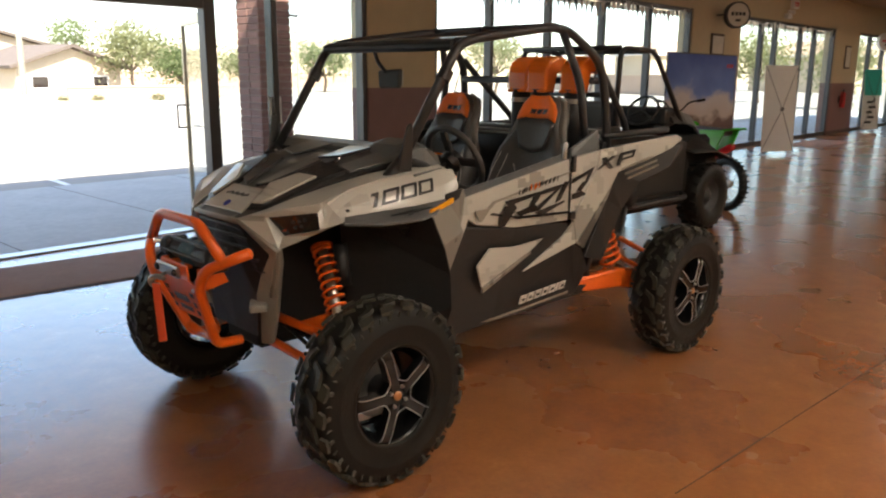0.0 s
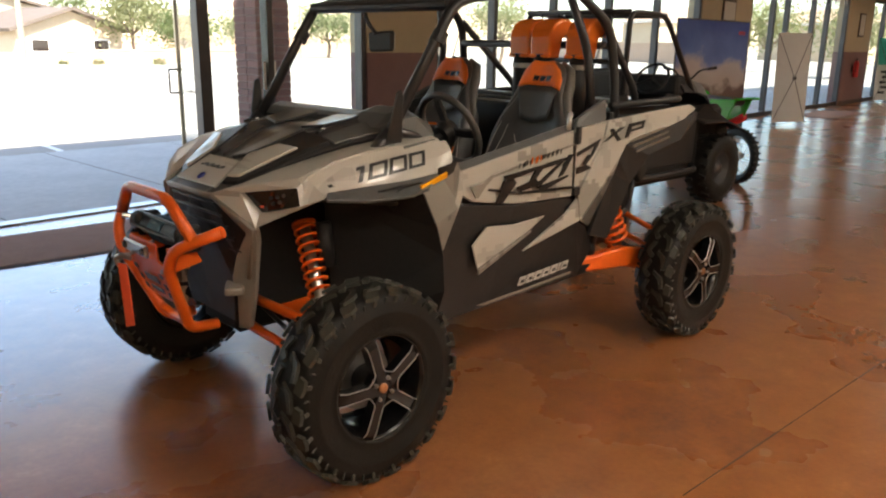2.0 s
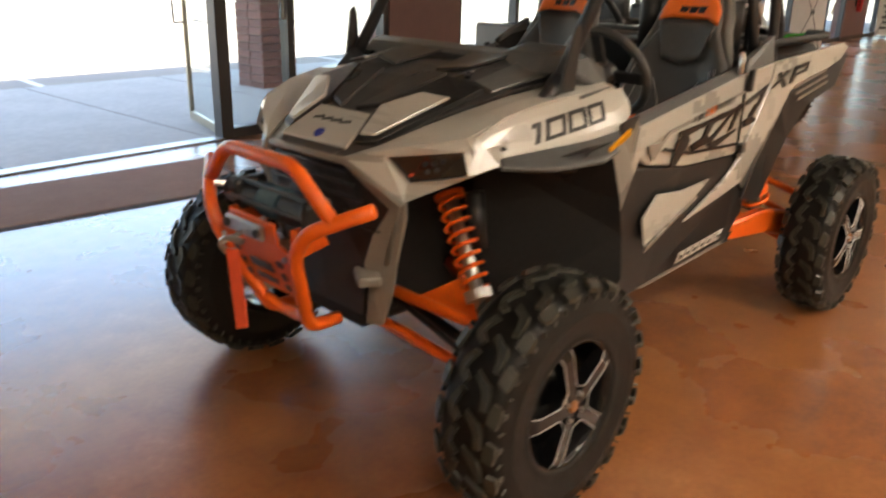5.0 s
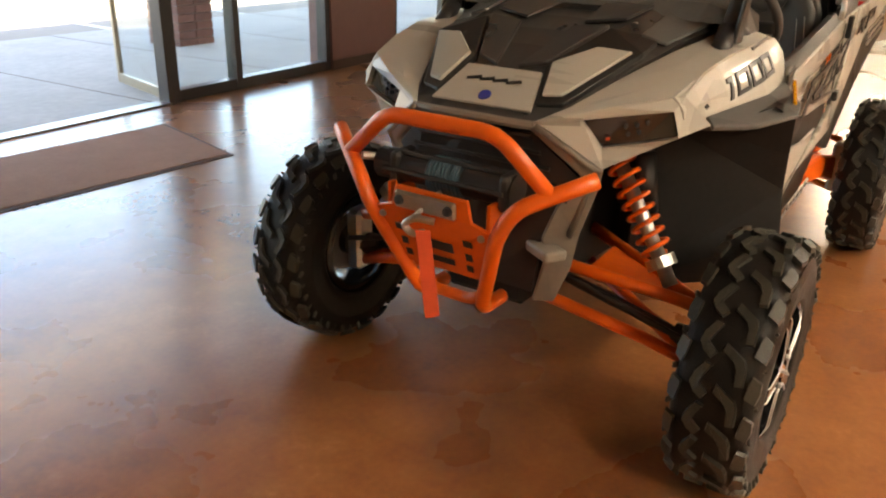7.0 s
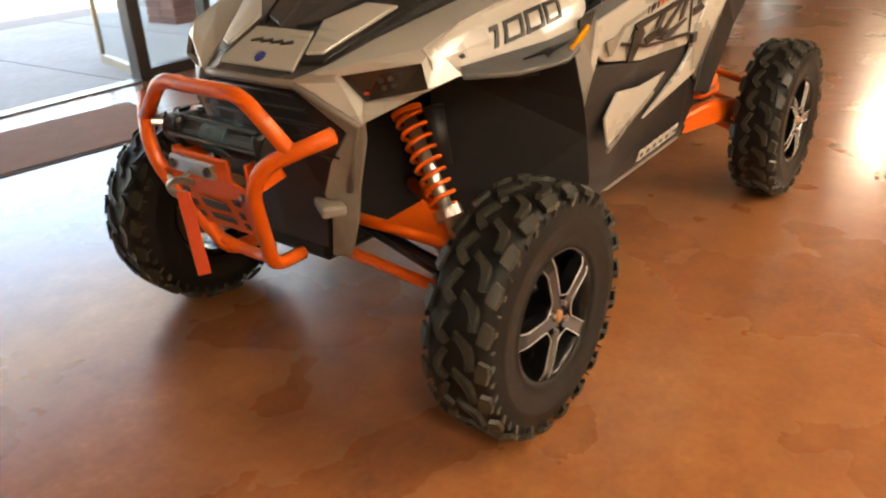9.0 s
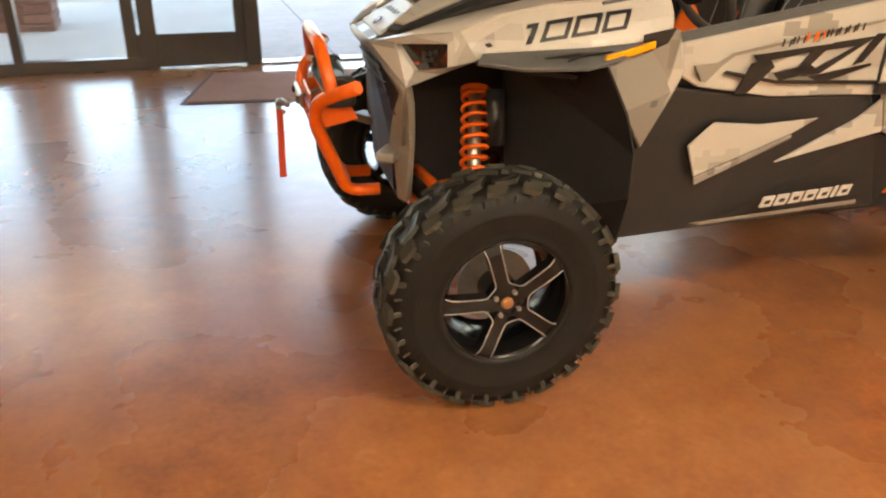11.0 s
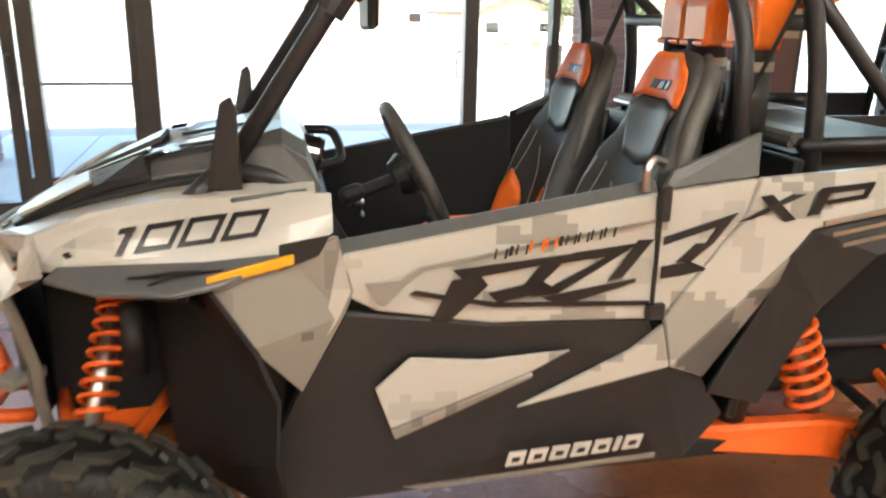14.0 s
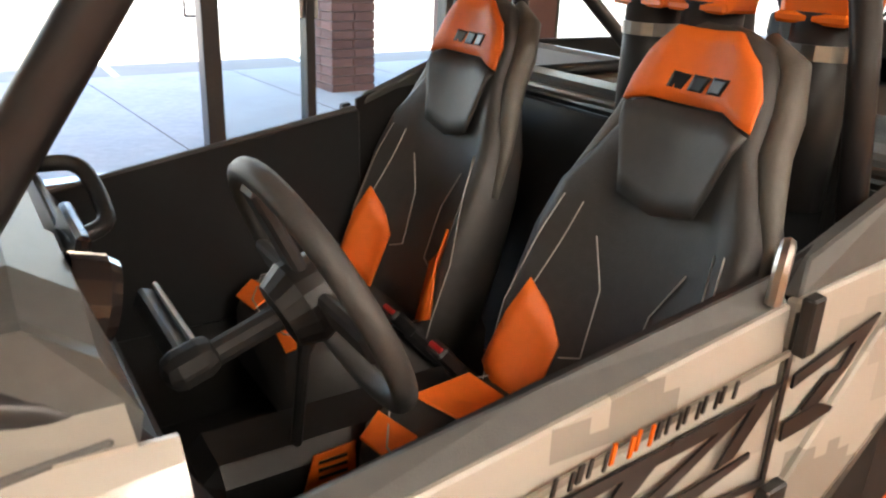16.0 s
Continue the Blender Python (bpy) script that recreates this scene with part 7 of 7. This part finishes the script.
bp("exhaust", tube(bmesh.new(), rounded([(0.80, -0.14, 0.45), (0.45, -0.13, 0.62), (0.08, -0.12, 0.78)], 0.08), 0.045, 12), "red", "red exhaust can", True)
for s in (1, -1):
    bp("fork_leg", tube(bmesh.new(), [(1.42, s * 0.09, 0.35), (1.04, s * 0.09, 1.16)], 0.026, 10), "steel")
    bp("front_shroud", plate([(0.78, s * 0.14, 1.02), (1.08, s * 0.18, 0.92), (1.02, s * 0.16, 0.68), (0.84, s * 0.13, 0.78)], 0.012, 0.003, (0, s, 0)), "green")
bp("front_fender", plate([(1.10, -0.08, 0.80), (1.10, 0.08, 0.80), (1.72, 0.06, 0.78), (1.72, -0.06, 0.78)], 0.012, 0.003, (0, 0, 1)), "green")
hb = bp("handlebar", tube(bmesh.new(), rounded([(0.98, -0.40, 1.32), (1.03, -0.20, 1.29), (1.05, -0.08, 1.17), (1.05, 0.08, 1.17), (1.03, 0.20, 1.29), (0.98, 0.40, 1.32)], 0.05), 0.012, 10), "cage", "black handlebar", True)
for s in (1, -1):
    part("grip", tube(bmesh.new(), [(0.992, s * 0.30, 1.306), (0.98, s * 0.41, 1.321)], 0.019, 10), M["rubber"], hb)
bp("stand", boxed((0.72, 0, 0.15), (0.34, 0.30, 0.30), bev=0.03), "black_matte", "black bike stand")

# ---------- printed displays ----------
ps = thing("poster_stand", WALL @ pose(-9.45, 1.0, 0), "large printed poster of clouds over brown rock", "poster")
part("print", boxed((0, 0.012, 1.16), (2.80, 0.006, 1.70)), M["poster"], ps)
part("backing", boxed((0, 0, 1.16), (2.84, 0.018, 1.74)), M["frame"], ps)
for x in (-1.2, 1.2):
    part("foot", boxed((x, -0.02, 0.15), (0.04, 0.36, 0.30), bev=0.004), M["frame"], ps)
for k in range(3):
    part("print_mark", boxed((-1.0 - 0.10 * k, 0.017, 1.82), (0.07, 0.004, 0.07)), M["red"], ps)


def x_banner(m, front, label):
    e = thing("banner_stand", m, label, "banner", "banner stands")
    part("banner", plate([(-0.36, 0, 0.08), (0.36, 0, 0.08), (0.36, -0.10, 1.86), (-0.36, -0.10, 1.86)], 0.003, 0, (0, -1, 0)), front, e)
    for a, b in (((-0.36, 0.02, 0.08), (0.36, -0.08, 1.86)), ((0.36, 0.02, 0.08), (-0.36, -0.08, 1.86))):
        part("cross_arm", tube(bmesh.new(), [a, (0, 0.06, 0.97), b], 0.007, 8), M["frame"], e)
    part("hub", boxed((0, 0.065, 0.97), (0.07, 0.05, 0.07), bev=0.01), M["frame"], e)
    for x in (-0.36, 0.36):
        part("foot", tube(bmesh.new(), [(x, -0.05, 0.012), (x, 0.18, 0.012)], 0.010, 6), M["pole_white"], e)
        part("post", tube(bmesh.new(), [(x, 0.02, 0.012), (x, 0.01, 0.10)], 0.008, 6), M["pole_white"], e)
    return e


x_banner(WALL @ pose(-12.55, 1.32, 0, 0, 0, -40), M["white"], "white fabric banner on a crossed stand seen from behind")
rb = x_banner(WALL @ pose(-22.0, 0.6, 0, 0, 0, -25), M["white"], "tall banner with teal and white print")
part("print_block", plate([(-0.36, 0.006, 1.10), (0.36, 0.006, 1.10), (0.36, -0.094, 1.86), (-0.36, -0.094, 1.86)], 0.003, 0, (0, 1, 0)), M["teal"], rb)
for k in range(5):
    part("print_bar", boxed((0.10 - 0.09 * (k % 2), 0.012, 0.30 + 0.15 * k), (0.26, 0.006, 0.07)), M["decal"], rb)

# ---------- wall fittings ----------
def round_sign(u, z, face, label, ring):
    e = thing("round_sign", WALL @ pose(u, 0.40, z, 0, 0, -38), label, "sign", "round signs")
    part("drum", tube(bmesh.new(), [(0, -0.06, 0), (0, 0.06, 0)], 0.27, 32), M[ring], e)
    part("face", tube(bmesh.new(), [(0, 0.058, 0), (0, 0.066, 0)], 0.235, 32), M[face], e)
    for k in range(4):
        part("sign_bar", boxed((0.13 - 0.085 * k, 0.069, 0.02), (0.06, 0.004, 0.07)), M["decal" if ring == "skin_dark" else "red"], e)
    part("sign_bar", boxed((0.0, 0.069, -0.11), (0.12, 0.004, 0.05)), M["decal"], e)
    part("bracket", tube(bmesh.new(), [(0.25, 0, 0), (0.42, -0.25, 0)], 0.015, 8), M["cage"], e)


round_sign(-12.1, 2.88, "paper", "round black-rimmed wall clock sign with pale face", "skin_dark")
round_sign(-23.4, 2.72, "white", "round white hanging sign with red lettering bars", "pole_white")
pf = thing("picture_frame", WALL @ pose(-12.0, 0.075, 2.28), "small picture in a dark wooden frame", "picture")
part("frame", boxed((0, 0, 0), (0.62, 0.03, 0.46), bev=0.008), M["wood"], pf)
part("mount", boxed((0, 0.016, 0), (0.52, 0.006, 0.36)), M["paper"], pf)
pf2 = thing("picture_frame", WALL @ pose(-20.9, 0.075, 2.20), "small picture in a dark wooden frame", "picture")
part("frame", boxed((0, 0, 0), (0.50, 0.03, 0.66), bev=0.008), M["wood"], pf2)
part("mount", boxed((0, 0.016, 0), (0.40, 0.006, 0.56)), M["paper"], pf2)
fe = thing("fire_extinguisher", WALL @ pose(-20.55, 0.18, 1.0), "red fire extinguisher hung on a plum pier", "fire extinguisher")
part("cylinder", lathe(bmesh.new(), [(0, -0.24), (0.07, -0.24), (0.075, -0.22), (0.075, 0.14), (0.05, 0.20), (0.02, 0.22), (0, 0.22)], 20, "z"), M["red"], fe, "", True)
part("valve", boxed((0, 0, 0.25), (0.05, 0.04, 0.06), bev=0.008), M["skin_dark"], fe)
part("hose", tube(bmesh.new(), rounded([(0.02, 0.0, 0.25), (0.09, 0.02, 0.18), (0.09, 0.02, -0.10)], 0.04), 0.012, 8), M["rubber"], fe)
part("bracket", boxed((0, -0.10, 0.0), (0.05, 0.06, 0.20)), M["skin_dark"], fe)
ex = thing("exit_sign", WALL @ pose(-16.2, 0.10, 3.38), "white exit sign box on the header wall", "sign")
part("housing", boxed((0, 0, 0), (0.34, 0.10, 0.22), bev=0.01), M["pole_white"], ex)
for k in range(4):
    part("letter_bar", boxed((0.10 - 0.065 * k, 0.052, 0), (0.04, 0.004, 0.11)), M["red"], ex)
el = thing("emergency_light", WALL @ pose(-15.9, 0.08, 3.08), "pale twin emergency light on the wall", "lamp")
part("housing", boxed((0, 0, 0), (0.30, 0.10, 0.12), bev=0.02), M["pole_white"], el)
for x in (-0.10, 0.10):
    part("spot", lathe(bmesh.new(), [(0.02, -0.03), (0.045, 0.0), (0.05, 0.05), (0.0, 0.05)], 16), M["pole_white"], el).matrix_basis = pose(x, 0.05, 0.10)
fm = thing("floor_mat", WALL @ pose(-16.2, 0.95, 0), "rust-red door mat by the far doors", "mat")
part("carpet", boxed((0, 0, 0.007), (2.3, 0.95, 0.012), bev=0.003), M["mat_carpet"], fm)
part("rubber_edge", boxed((0, 0, 0.003), (2.36, 1.01, 0.005)), M["mat_edge"], fm)

# bunting: a cord with pennants, hung in swags over the windows
PEN = None
for u0, u1, n in ((-10.7, -3.4, 44), (-19.6, -13.3, 36)):
    bt = thing("bunting", WALL, "string of small white and dark pennants", "bunting", "pennant strings")
    pts = []
    for k in range(n + 1):
        t = k / n
        pts.append((u0 + (u1 - u0) * t, 0.05, 2.93 - 0.10 * math.sin(math.pi * ((t * 3) % 1))))
    part("cord", tube(bmesh.new(), pts, 0.004, 5), M["white"], bt)
    for k, p in enumerate(pts[:-1]):
        q = pose(p[0] + 0.08, 0.05, p[2] - 0.005, random.uniform(-6, 6), random.uniform(-5, 5), random.uniform(-12, 12))
        key = k % 3 == 0
        if PEN is None:
            PEN = {}
        if key not in PEN:
            PEN[key] = part("pennant", plate([(-0.065, 0, 0), (0.065, 0, 0), (0, 0, -0.25)], 0.002, 0, (0, 1, 0)), M["decal" if key else "white"], bt)
            PEN[key].matrix_basis = q
        else:
            clone(PEN[key], bt, q, "pennant")

# open-hours sign on the first window and a push plate by the open door
os_ = thing("window_sign", WALL @ pose(-0.80, -0.016, 1.22), "small white paper notice stuck on the glass", "sign")
part("paper", boxed((0, 0, 0), (0.16, 0.003, 0.30)), M["white"], os_)
for k in range(4):
    part("notice_bar", boxed((0, 0.003, 0.10 - 0.06 * k), (0.11, 0.002, 0.02)), M["grey_body"], os_)

for s in (1, -1):
    up("rock_slider", tube(bmesh.new(), rounded([(-0.35, s * 0.60, 0.42), (-0.28, s * 0.70, 0.40), (0.72, s * 0.70, 0.40), (0.80, s * 0.60, 0.42)], 0.06), 0.03, 10), "cage", "", True)
    up("guard_wing", plate([(1.44, s * 0.50, 0.84), (1.58, s * 0.54, 0.80), (1.61, s * 0.54, 0.50), (1.46, s * 0.54, 0.46), (1.40, s * 0.52, 0.70)], 0.03, 0.008, (0, s, 0)), "black")
    up("arch_liner", boxed((1.18, s * 0.36, 0.80), (0.70, 0.34, 0.40), bev=0.05), "black_matte")
